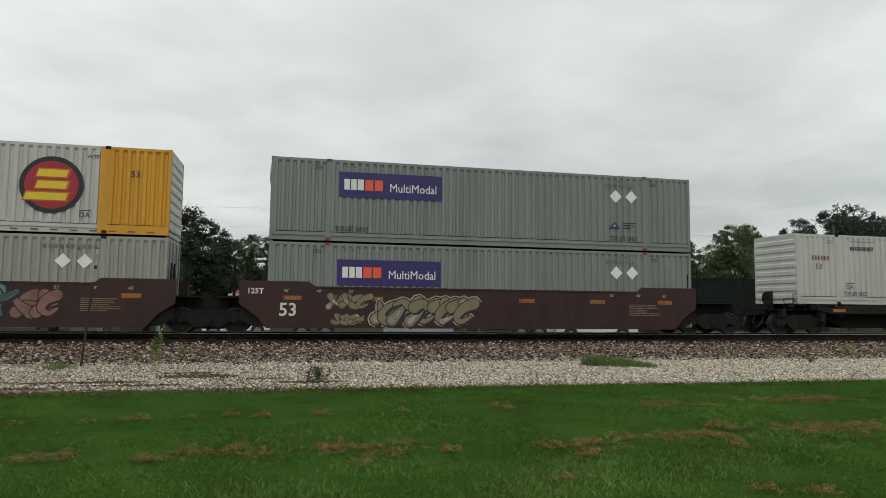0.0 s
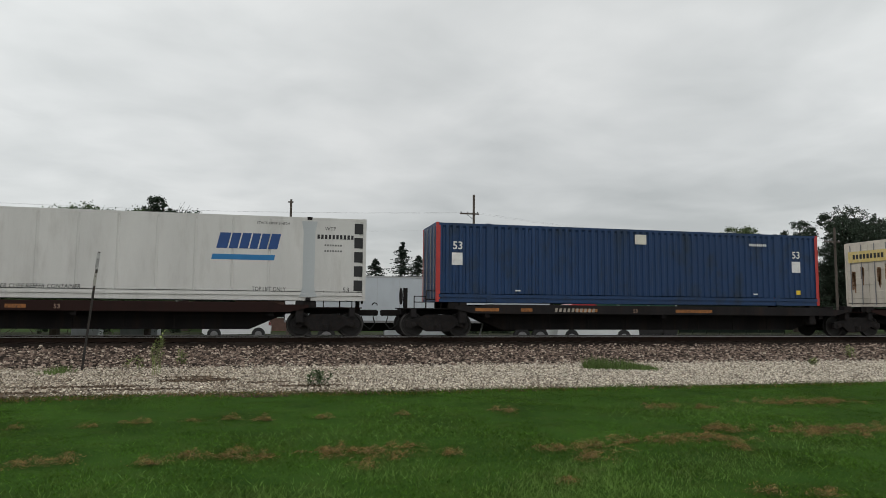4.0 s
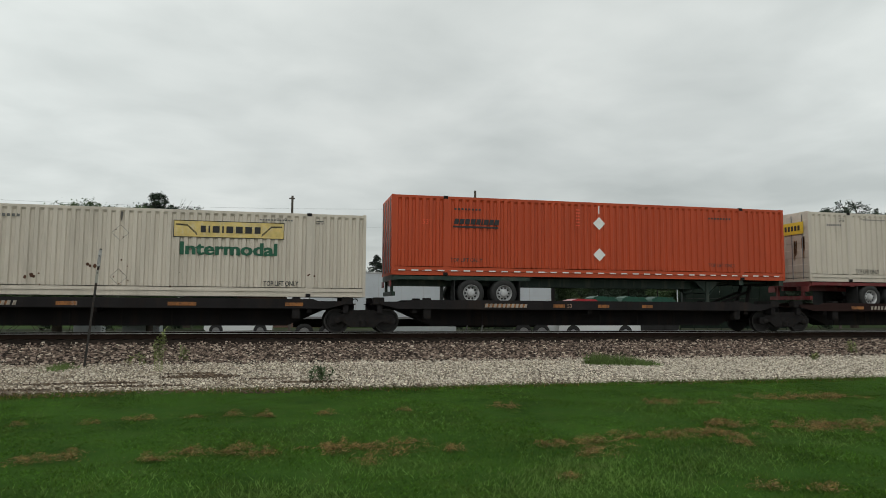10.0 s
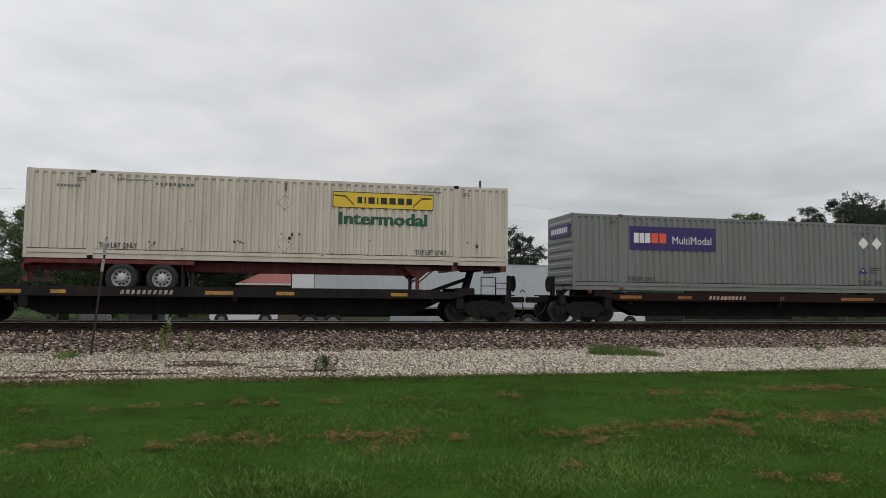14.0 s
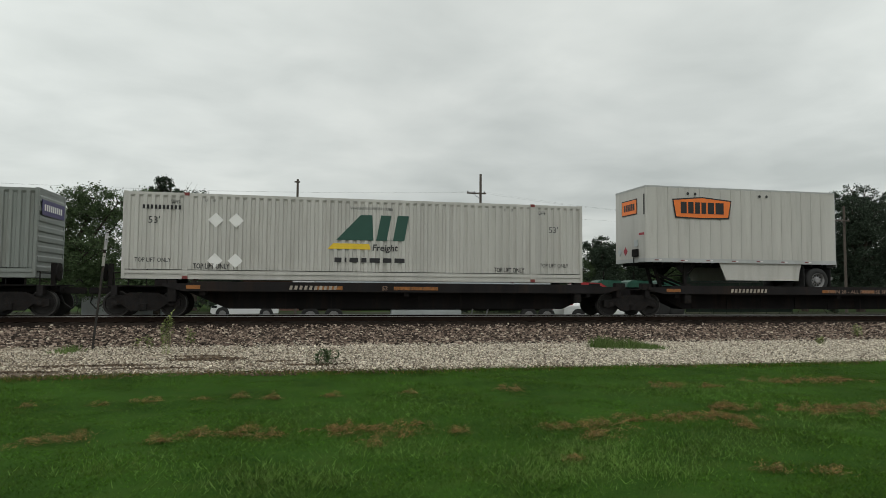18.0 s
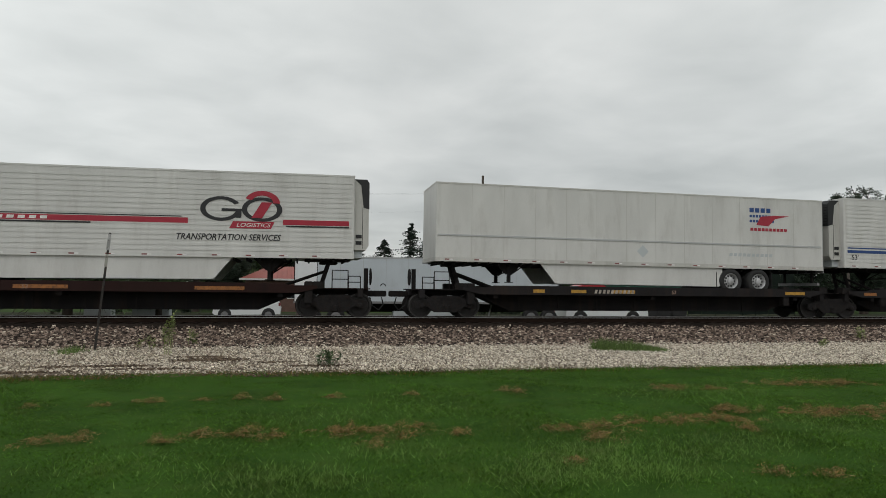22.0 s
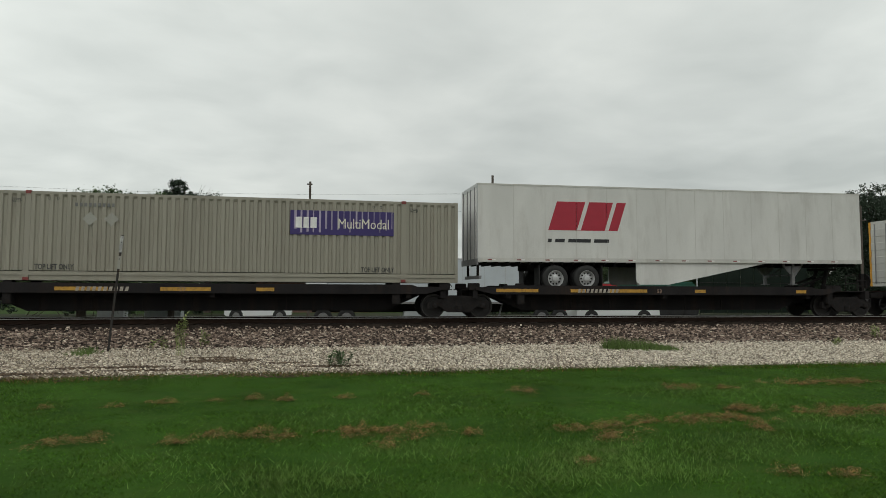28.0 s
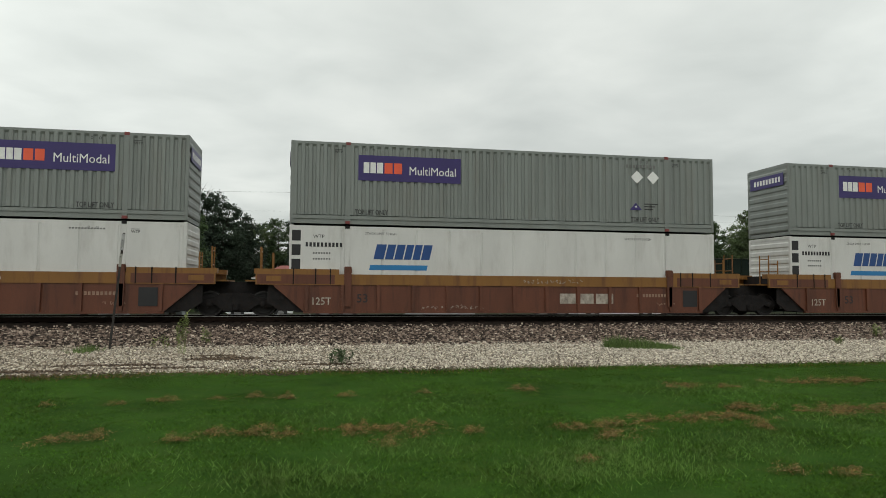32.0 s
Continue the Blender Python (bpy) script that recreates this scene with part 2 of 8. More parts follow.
M_STRIPE = surface("amber_reflective_strip", (0.27, 0.10, 0.02), 0.55, 0, 0.25, 5, stain=(0.03, 0.015, 0.012), amount=0.95)
M_STRIPEBRIGHT = surface("yellow_reflective_strip", (0.42, 0.225, 0.028), 0.5, 0, 0.15, 5, stain=(0.05, 0.03, 0.02), amount=0.7)
M_WORNWHITE = surface("worn_white_mark", (0.34, 0.30, 0.25), 0.7, 0, 0.3, 5, stain=(0.08, 0.04, 0.03), amount=0.6)
M_FADEDINK = surface("faded_stencil_paint", (0.26, 0.17, 0.12), 0.7, 0, 0.25, 5, stain=(0.05, 0.03, 0.03), amount=0.7)
M_CHASSISRED = coat("red_chassis_paint", (0.125, 0.013, 0.014), amount=0.4)
M_CHASSISGREEN = coat("dark_green_chassis_paint", (0.012, 0.03, 0.022), amount=0.4)
M_DARKBOX = surface("black_plastic_grille", (0.012, 0.012, 0.013), 0.6, 0, 0.2)
M_PAINTEDGREEN = surface("teal_spray_paint", (0.050, 0.082, 0.074), 0.75, 0, 0.2, 2)
M_PAINTGREY = surface("grey_spray_paint", (0.080, 0.080, 0.060), 0.75, 0, 0.25, 2)
M_DARKTEAL = surface("dark_teal_spray_paint", (0.015, 0.028, 0.036), 0.75, 0, 0.2, 2)
M_PAINTBUFF = surface("buff_spray_paint", (0.20, 0.165, 0.095), 0.7, 0, 0.15, 2)
M_PAINTBLUE = surface("pale_blue_spray_paint", (0.12, 0.20, 0.215), 0.7, 0, 0.2, 2)
M_PAINTPINK = surface("pale_pink_spray_paint", (0.21, 0.11, 0.085), 0.7, 0, 0.25, 2)


# ---- building blocks ----
def part(name, bm, material, parent=None, label="", smooth=False):
    """Links a bmesh, or a mesh that is shared, as one object under its parent."""
    if isinstance(bm, bmesh.types.BMesh):
        me = bpy.data.meshes.new(name)
        bm.to_mesh(me)
        bm.free()
        if smooth:
            me.polygons.foreach_set("use_smooth", [True] * len(me.polygons))
        if material:
            me.materials.append(material)
    else:
        me = bm
    ob = new(name, me)
    ob.parent = parent
    if label:
        ob["label"] = label
    return ob


def thing(name, label, category, group="", kind=""):
    return tagged(new(name), label, category, group, kind)


SHARED = {}


def shared(key, name, material, build, parent, label="", smooth=False):
    """As part(), with one mesh for all that have the same key."""
    key = (key, material.name)
    if key not in SHARED:
        ob = part(name, build(), material, parent, label, smooth)
        SHARED[key] = ob.data
        return ob
    return part(name, SHARED[key], None, parent, label)


def box(x0, x1, y0, y1, z0, z1, bm=None, bevel=0.0):
    bm = bm or bmesh.new()
    v = [bm.verts.new((x, y, z)) for x in (x0, x1) for y in (y0, y1) for z in (z0, z1)]
    faces = [bm.faces.new([v[i] for i in f]) for f in
             ((0, 1, 3, 2), (4, 6, 7, 5), (0, 4, 5, 1), (2, 3, 7, 6), (0, 2, 6, 4), (1, 5, 7, 3))]
    if bevel:
        edges = list({e for f in faces for e in f.edges})
        bmesh.ops.bevel(bm, geom=edges, offset=bevel, segments=2, affect="EDGES")
    return bm


def prism(points, y0, y1, bm=None):
    """A polygon in x and z, drawn from y0 to y1."""
    bm = bm or bmesh.new()
    a = [bm.verts.new((x, y0, z)) for x, z in points]
    c = [bm.verts.new((x, y1, z)) for x, z in points]
    n = len(points)
    bm.faces.new(a)
    bm.faces.new(c[::-1])
    for i in range(n):
        bm.faces.new((a[i], c[i], c[(i + 1) % n], a[(i + 1) % n]))
    bmesh.ops.recalc_face_normals(bm, faces=bm.faces)
    return bm


def rod(a, b, r, n=8, bm=None, r2=None):
    """A round bar from a to b."""
    bm = bm or bmesh.new()
    a, b = Vector(a), Vector(b)
    q = (b - a).to_track_quat("Z", "Y")
    rings = []
    for p, rad in ((a, r), (b, r if r2 is None else r2)):
        rings.append([bm.verts.new(p + q @ Vector((rad * math.cos(2 * math.pi * i / n), rad * math.sin(2 * math.pi * i / n), 0)))
                      for i in range(n)])
    for i in range(n):
        bm.faces.new((rings[0][i], rings[0][(i + 1) % n], rings[1][(i + 1) % n], rings[1][i]))
    bm.faces.new(rings[0][::-1])
    bm.faces.new(rings[1])
    return bm


def lathe(profile, n=28, bm=None, at=(0, 0, 0)):
    """Turns (radius, y) points about the y axis through at."""
    bm = bm or bmesh.new()
    rings = []
    for r, y in profile:
        rings.append([bm.verts.new((at[0] + r * math.cos(2 * math.pi * i / n), at[1] + y, at[2] + r * math.sin(2 * math.pi * i / n)))
                      for i in range(n)])
    for a, c in zip(rings, rings[1:]):
        for i in range(n):
            bm.faces.new((a[i], c[i], c[(i + 1) % n], a[(i + 1) % n]))
    bm.faces.new(rings[0])
    bm.faces.new(rings[-1][::-1])
    bmesh.ops.recalc_face_normals(bm, faces=bm.faces)
    return bm


def plate(points, y, thick=0.006, bm=None):
    """A thin sign in x and z whose front is at y."""
    return prism(points, y, y + thick, bm)


def oblong(x0, x1, z0, z1, lean=0.0):
    d = lean * (z1 - z0)
    return [(x0, z0), (x1, z0), (x1 + d, z1), (x0 + d, z1)]


def disc(x, z, rx, rz, n=28, a0=0.0, a1=360.0):
    return [(x + rx * math.cos(radians(a0 + (a1 - a0) * i / (n if a1 - a0 >= 360 else n - 1))),
             z + rz * math.sin(radians(a0 + (a1 - a0) * i / (n if a1 - a0 >= 360 else n - 1)))) for i in range(n)]


def ring(x, z, r_out, r_in, y, thick=0.006, a0=0.0, a1=360.0, n=28, sx=1.0, bm=None):
    """A flat ring or arc in x and z."""
    bm = bm or bmesh.new()
    closed = a1 - a0 >= 360
    o = disc(x, z, r_out * sx, r_out, n, a0, a1)
    i_ = disc(x, z, r_in * sx, r_in, n, a0, a1)
    vo, vi = [bm.verts.new((px, y, pz)) for px, pz in o], [bm.verts.new((px, y, pz)) for px, pz in i_]
    for k in range(n if closed else n - 1):
        bm.faces.new((vo[k], vo[(k + 1) % n], vi[(k + 1) % n], vi[k]))
    return bm


def blocks(widths, x0, x1, z0, z1, y, lean=0.0, gap=0.18, thick=0.006):
    """A row of plain blocks on a hair-thin base line: the shape that stands for a mark."""
    widths = [w for w in widths if w]
    k, x, e = (x1 - x0) / (sum(widths) + gap * (len(widths) - 1)), x0, 0.012 * (z1 - z0)
    low, high = [], []
    for i, w in enumerate(widths):
        a, c = x, x + w * k
        low += [(a, z0), (c, z0)]
        high += ([(a, z0 + e)] if i else []) + [(a, z1), (c, z1)] + ([(c, z0 + e)] if i < len(widths) - 1 else [])
        x += (w + gap) * k
    return plate([(px + lean * (pz - z0), pz) for px, pz in low + high[::-1]], y, thick)


LETTERS = {}


def lettering(text, x, z, size, material, parent, y, lean=0.0, bold=0.0, name="lettering", wide=1.0, to=None):
    """Words in the built-in font, as a flat mesh that faces the camera's side (-y)."""
    key = (text, lean, bold, material.name)
    if key not in LETTERS:
        cu = bpy.data.curves.new("words", "FONT")
        cu.body, cu.size, cu.shear, cu.offset, cu.resolution_u = text, 1.0, lean, min(bold, 0.018), 2
        tmp = bpy.data.objects.new("words", cu)
        me = bpy.data.meshes.new_from_object(tmp)
        bpy.data.objects.remove(tmp)
        bpy.data.curves.remove(cu)
        me.transform(Matrix.Rotation(radians(90), 4, "X"))
        if bold > 0.03:         # heavy letters: the same outline set twice more, a little to each side
            bm = bmesh.new()
            for i, d in enumerate((0.0, -0.022, 0.022)):
                other = me.copy()
                other.transform(Matrix.Translation((d, 0.0008 * i, 0)))
                bm.from_mesh(other)
                bpy.data.meshes.remove(other)
            bm.to_mesh(me)
            bm.free()
        me.materials.clear()
        me.materials.append(material)
        LETTERS[key] = me
    ob = part(name, LETTERS[key], None, parent)
    if to is not None:
        wide = (to - x) / size / max(v.co.x for v in LETTERS[key].vertices)
    ob.matrix_basis = Matrix.Translation((x, y, z)) @ Matrix.Diagonal((size * wide, 1, size, 1))
    return ob


def moves(ob, s, z=0.0, dip=0.0):
    MOVING.append((ob, s, z, dip))
    ob.matrix_basis = pose(s, YC, z, 0, dip, 0)
    return ob


# ---- containers ----
CL, CW, CH = 16.154, 1.295, 2.896       # 53 ft box: length, half width, height
FACE = -CW - 0.004                      # where signs lie


def corrugated(x0, x1, z0, z1, y, out, pitch=0.27, deep=0.036):
    """A trapezoid-ribbed sheet between x0 and x1; out: -1 faces -y, 1 faces +y."""
    bm = bmesh.new()
    n = max(1, round((x1 - x0) / pitch))
    p = (x1 - x0) / n
    line = []
    for i in range(n):
        a = x0 + i * p
        line += [(a, 0), (a + 0.41 * p, 0), (a + 0.53 * p, deep), (a + 0.88 * p, deep)] if p < 0.5 else [(a, 0), (a + 0.92 * p, 0), (a + 0.94 * p, deep), (a + 0.98 * p, deep)]
    line.append((x1, 0))
    lo = [bm.verts.new((x, y - out * d, z0)) for x, d in line]
    hi = [bm.verts.new((x, y - out * d, z1 - (0.075 if d else 0.02))) for x, d in line]
    cap = [bm.verts.new((x, y - out * 0.004, z1)) for x, d in line]
    for low, top in ((lo, hi), (hi, cap)):
        for i in range(len(line) - 1):
            q = (low[i], low[i + 1], top[i + 1], top[i])
            bm.faces.new(q if out < 0 else q[::-1])
    return bm


def end_wall(x, out):
    """The ribbed front across the box; out: -1 faces -x."""
    n, z = 8, 0.17
    h = (CH - 0.29) / n
    line = [(x - out * 0.04, CH - 0.1), (x - out * 0.04, z)]
    for i in range(n):
        a = z + i * h
        line += [(x, a), (x + out * 0.03, a + 0.05), (x + out * 0.03, a + h * 0.55), (x, a + h * 0.72)]
    return prism(line + [(x, CH - 0.1)], -CW + 0.1, CW - 0.1)


def door_leaf(x, out, y0, y1):
    """One leaf of the doors, with its pressed panels."""
    line = [(x - out * 0.05, CH - 0.12), (x - out * 0.05, 0.17)]
    for i in range(4):
        z = 0.36 + i * 0.62
        line += [(x, z), (x + out * 0.010, z + 0.03), (x + out * 0.010, z + 0.33), (x, z + 0.36)]
    return prism(line[:2] + [(x, 0.17)] + line[2:] + [(x, CH - 0.12)], y0, y1)


def container(label, paint, s, z, doors="R", ends=None, ribs=0.27, post_paint=None, patch=(), end_posts=None, cap=M_IRON):
    """A 53 ft container: two ribbed sides, ends, roof, rails, corner and lifting posts, door bars. Origin at its left lower middle."""
    ob = thing("container", label, "container", "containers on the train")
    moves(ob, s, z)
    ends = ends or paint
    posts = post_paint or paint
    deep = 0.047 if ribs < 0.5 else 0.02
    lift = (CL / 2 - 6.1, CL / 2 + 6.1)
    stretches = [(0.11, lift[0] - 0.09), (lift[0] + 0.09, lift[1] - 0.09), (lift[1] + 0.09, CL - 0.11)]
    for side, y in ((-1, -CW), (1, CW)):
        for i, (a, c) in enumerate(stretches):
            m = dict(patch).get(i, paint)
            shared(("side", i, side, ribs), "side_panel", m,
                   lambda: corrugated(a, c, 0.318, CH - 0.1, y, side, ribs, deep), ob)
        shared(("toprail", side), "top_rail", paint, lambda: box(0.1, CL - 0.1, min(y, y - side * 0.07), max(y, y - side * 0.07), CH - 0.1, CH - 0.012), ob)
        shared(("botrail", side), "bottom_rail", paint, lambda: prism(
            [(0.1, 0.0), (CL - 0.1, 0.0), (CL - 0.1, 0.165), (0.1, 0.165)], min(y - side * 0.025, y - side * 0.09), max(y - side * 0.025, y - side * 0.09)), ob)
        shared(("raillip", side), "lower_panel", paint, lambda: prism(
            [(0.11, 0.17), (CL - 0.11, 0.17), (CL - 0.11, 0.292), (0.11, 0.292)], min(y + side * 0.004, y - side * 0.02), max(y + side * 0.004, y - side * 0.02)), ob)
        for x in lift:
            shared(("liftpost", side), "lifting_post", posts, lambda: box(
                -0.085, 0.085, min(y + side * 0.003, y - side * 0.06), max(y + side * 0.003, y - side * 0.06), 0.02, CH - 0.05),
                ob).location = (x, 0, 0)
            for zz in (0.0, CH - 0.11):
                shared(("casting", side), "corner_casting", cap, lambda: box(
                    -0.09, 0.09, min(y + side * 0.012, y - side * 0.11), max(y + side * 0.012, y - side * 0.11), 0, 0.118, None, 0.012),
                    ob).location = (x, 0, zz)
        for x in (0.0, CL - 0.11):
            shared(("cornerpost", side), "corner_post", end_posts or paint, lambda: box(
                0, 0.11, min(y + side * 0.002, y - side * 0.11), max(y + side * 0.002, y - side * 0.11), 0, CH, None, 0.01), ob).location = (x, 0, 0)
    shared("roof", "roof", paint, lambda: box(0.05, CL - 0.05, -CW + 0.03, CW - 0.03, CH - 0.05, CH - 0.02), ob)
    shared("floor", "underframe", M_IRON, lambda: box(0.05, CL - 0.05, -CW + 0.06, CW - 0.06, 0.03, 0.15), ob)
    for left in (True, False):
        x, out = (0.02, -1) if left else (CL - 0.02, 1)
        is_door = doors == ("L" if left else "R")
        if not is_door:
            shared(("end", left), "end_wall", ends, lambda: end_wall(x, out), ob)
        else:
            for y0, y1 in ((-CW + 0.1, -0.012), (0.012, CW - 0.1)):
                shared(("leaf", left, y0), "door_leaf", ends, lambda: door_leaf(x, out, y0, y1), ob)
            for y in (-0.95, -0.35, 0.35, 0.95):
                shared(("bar", left), "lock_rod", M_STEELRIM, lambda: rod((x + out * 0.035, 0, 0.1), (x + out * 0.035, 0, CH - 0.1), 0.02, 6), ob).location = (0, y, 0)
        for zz in (0.0, CH - 0.12):
            shared(("sill", left), "end_sill", ends, lambda: box(
                min(x, x - out * 0.1), max(x, x - out * 0.1), -CW + 0.1, CW - 0.1, 0, 0.14), ob).location = (0, 0, zz)
    return ob


def small_bars(ob, x0, x1, z0, z1, n, material=M_FAINTINK, name="number_strip"):
    return part(name, blocks([1] * n, x0, x1, z0, z1, FACE, 0, 0.6, 0.004), material, ob)


def diamond(ob, x, z, r, material=M_PLACARD, y=FACE):
    return part("placard", plate([(x - r, z), (x, z - r), (x + r, z), (x, z + r)], y), material, ob)


def usual_marks(ob, ink=M_DARKINK, top=True):
    """Words and figures that nearly every container bears."""
    for x in (2.23, 12.68):
        lettering("TOP LIFT ONLY", x, 0.36, 0.24, ink, ob, FACE, 0, 0.022, to=x + 1.17)
    for x in (2.6, 2.86, 13.1, 13.36):
        part("lift_slot", ring(x, 2.66, 0.05, 0.034, FACE, n=8, sx=0.8), M_DARKINK, ob)
    if top:
        small_bars(ob, 2.7, 3.8, 2.60, 2.65, 12)
        small_bars(ob, 12.5, 13.6, 2.60, 2.65, 12)
    for x in (1.5, 14.4):
        lettering("WTP", x, 2.5, 0.13, ink, ob, FACE, 0, 0.01)
        part("mark_line", plate(oblong(x, x + 0.26, 2.62, 2.64), FACE), ink, ob)


def parcel_mark(ob, x0, x1, z0, z1, faded=False):
    """Purple sign with a white and an orange mark and a word beside them."""
    w, h = x1 - x0, z1 - z0
    if faded:
        part("sign", plate(oblong(x0, x1, z0, z1), FACE), M_PURPLE, ob, "sun-bleached striped purple sign")
        n, fade = 17, random.Random(round(1000 * x0))
        for i in range(n):      # bleached streaks along the ribs, fading towards one end
            a, k = x0 + w * (i + 0.62) / n, 1 - 0.5 * i / n
            part("bleached_streak", plate(oblong(a, a + w / n * k * fade.uniform(0.15, 0.42), z0 + h * fade.uniform(0.05, 0.35), z1), FACE - 0.007, 0.003), M_FADEDPURPLE, ob)
        part("mark", blocks([0.7, 0.6, 0.7], x0 + 0.05 * w, x0 + 0.25 * w, z0 + 0.28 * h, z0 + 0.72 * h, FACE - 0.013), M_INKWHITE, ob)
        lettering("MultiModal", x0 + 0.45 * w, z0 + 0.28 * h, 0.5, M_SIGNPALE, ob, FACE - 0.013, 0, 0, to=x0 + 0.95 * w)
        return
    part("sign", plate(oblong(x0, x1, z0, z1), FACE), M_PURPLE, ob, "purple sign panel")
    part("mark", blocks([0.62, 0.60, 0.66], x0 + 0.05 * w, x0 + 0.235 * w, z0 + 0.30 * h, z0 + 0.72 * h, FACE - 0.006, 0, 0.12), M_INKWHITE, ob)
    part("mark", blocks([0.62, 0.62], x0 + 0.25 * w, x0 + 0.42 * w, z0 + 0.30 * h, z0 + 0.72 * h, FACE - 0.006, 0, 0.12), M_INKORANGE, ob)
    lettering("MultiModal", x0 + 0.485 * w, z0 + 0.28 * h, 0.43, M_INKWHITE, ob, FACE - 0.006, 0, 0.0, to=x0 + 0.95 * w)


def door_rust(ob, left, seed):
    """Rust that has run down from the door's locks, in thin streaks."""
    rnd = random.Random(seed)
    x = -0.002 if left else CL + 0.002
    for y, z in ((-0.95, 1.9), (-0.55, 1.75), (0.35, 1.8), (0.8, 1.6)):
        bm = bmesh.new()
        for i in range(9):
            a, h, w = y + rnd.uniform(-0.09, 0.09), rnd.uniform(0.3, 1.0), rnd.uniform(0.012, 0.03)
            box(x - 0.004, x + 0.004, a - w, a + w, z - h, z - rnd.uniform(0, 0.1), bm)
        tagged(part("rust_streak", bm, surface("rust_run", (0.22, 0.115, 0.055), 0.9, 0, 0.35, 6, 30), ob), kind="stuff")


def door_sign(ob, left, material, z0=2.05, z1=2.55, mark=M_INKWHITE):
    """The small sign on a container's end."""
    x, out = (-0.03, -1) if left else (CL + 0.03, 1)
    part("end_sign", box(min(x, x + out * 0.006), max(x, x + out * 0.006), -1.05, 1.05, z0, z1), material, ob)
    bm = bmesh.new()
    for i in range(9):
        y = -0.85 + i * 0.19
        box(min(x + out * 0.006, x + out * 0.011), max(x + out * 0.006, x + out * 0.011), y, y + 0.12, z0 + 0.15, z1 - 0.14, bm)
    part("end_mark", bm, mark, ob)


def parcel_box(s, z, side="L", tan=False, paint=None, marks=True, label=None, doors=None):
    doors = doors or ("R" if side == "L" else "L")
    ob = container(label or ("sun-bleached tan ribbed container with a faded purple sign" if tan else "grey ribbed steel container with a purple sign"),
                   paint or (M_TAN if tan else M_GREY), s, z, doors, cap=M_REFLRED)
    x0 = 2.33 if side == "L" else 10.14
    low = 0.15 if z < 1.0 else 0.0
    if tan:
        parcel_mark(ob, x0 + 0.09, x0 + 3.68, 1.64, 2.49, True)
    else:
        parcel_mark(ob, x0, x0 + 3.7, 1.56 - low, 2.47 - low)
    p = 12.95 if side == "L" else 3.82
    if tan:
        for i, c in enumerate((M_OLDGREY, M_OLDGREY)):
            diamond(ob, 3.83 + 0.66 * i, 2.02, 0.23, c)
    else:
        diamond(ob, p, 2.07, 0.25)
        diamond(ob, p + 0.66, 2.07, 0.25)
    usual_marks(ob, M_DARKINK, False)
    small_bars(ob, p - 0.45, p + 0.75, 2.42, 2.54, 9)
    if marks:
        q = 12.64 if side == "L" else 2.42
        part("triangle_mark", plate([(q, 0.8), (q + 0.5, 0.8), (q + 0.25, 1.08)], FACE), M_PURPLE, ob)
        part("triangle_mark", plate([(q + 0.2, 0.9), (q + 0.3, 0.9), (q + 0.25, 0.98)], FACE - 0.006), M_INKWHITE, ob)
        for i in range(3):
            part("small_text_bar", plate(oblong(q + 0.6, q + 0.95 + 0.1 * i, 0.82 + 0.1 * i, 0.86 + 0.1 * i), FACE), M_DARKINK, ob)
    for left in (True, False):
        door_sign(ob, left, M_PURPLE)
    return ob


def banner(ob, x0, x1, z0, z1, field, ink=M_BLACK, word=True, border=0.022):
    """A framed sign with a row of plain blocks between two scrolls, and the word below it."""
    w = x1 - x0
    part("sign", plate(oblong(x0, x1, z0, z1), FACE), field, ob)
    t = border
    bm = bmesh.new()
    for a, c, d, e in ((x0, x1, z0, z0 + t), (x0, x1, z1 - t, z1), (x0, x0 + t, z0, z1), (x1 - t, x1, z0, z1)):
        plate(oblong(a, c, d, e), FACE - 0.005, 0.006, bm)
    for m, f in ((x0 + 0.12 * w, 1), (x1 - 0.12 * w, -1)):
        for i in range(3):
            plate([(m - f * 0.10 * w, z1 - 0.12 - 0.02 * i), (m, z1 - 0.13 - 0.02 * i), (m + f * 0.09 * w, z0 + 0.14 - 0.03 * i),
                   (m + f * 0.09 * w, z0 + 0.125 - 0.03 * i), (m, z1 - 0.145 - 0.02 * i), (m - f * 0.10 * w, z1 - 0.135 - 0.02 * i)],
                  FACE - 0.005, 0.004, bm)
    part("sign_frame", bm, ink, ob)
    part("mark", blocks([0.45, 0.14, 0.62, 0.14, 0.62, 0.62, 0.62, 0.55], x0 + 0.24 * w, x1 - 0.22 * w, z0 + max(0.13, 0.3 * (z1 - z0)), z1 - max(0.13, 0.3 * (z1 - z0)), FACE - 0.006, 0, 0.24), ink, ob)
    if word:
        lettering("Intermodal", x0 + 0.055 * w, z0 - 0.57, 0.60, M_INKGREEN, ob, FACE, 0, 0.045, to=x0 + 0.94 * w)


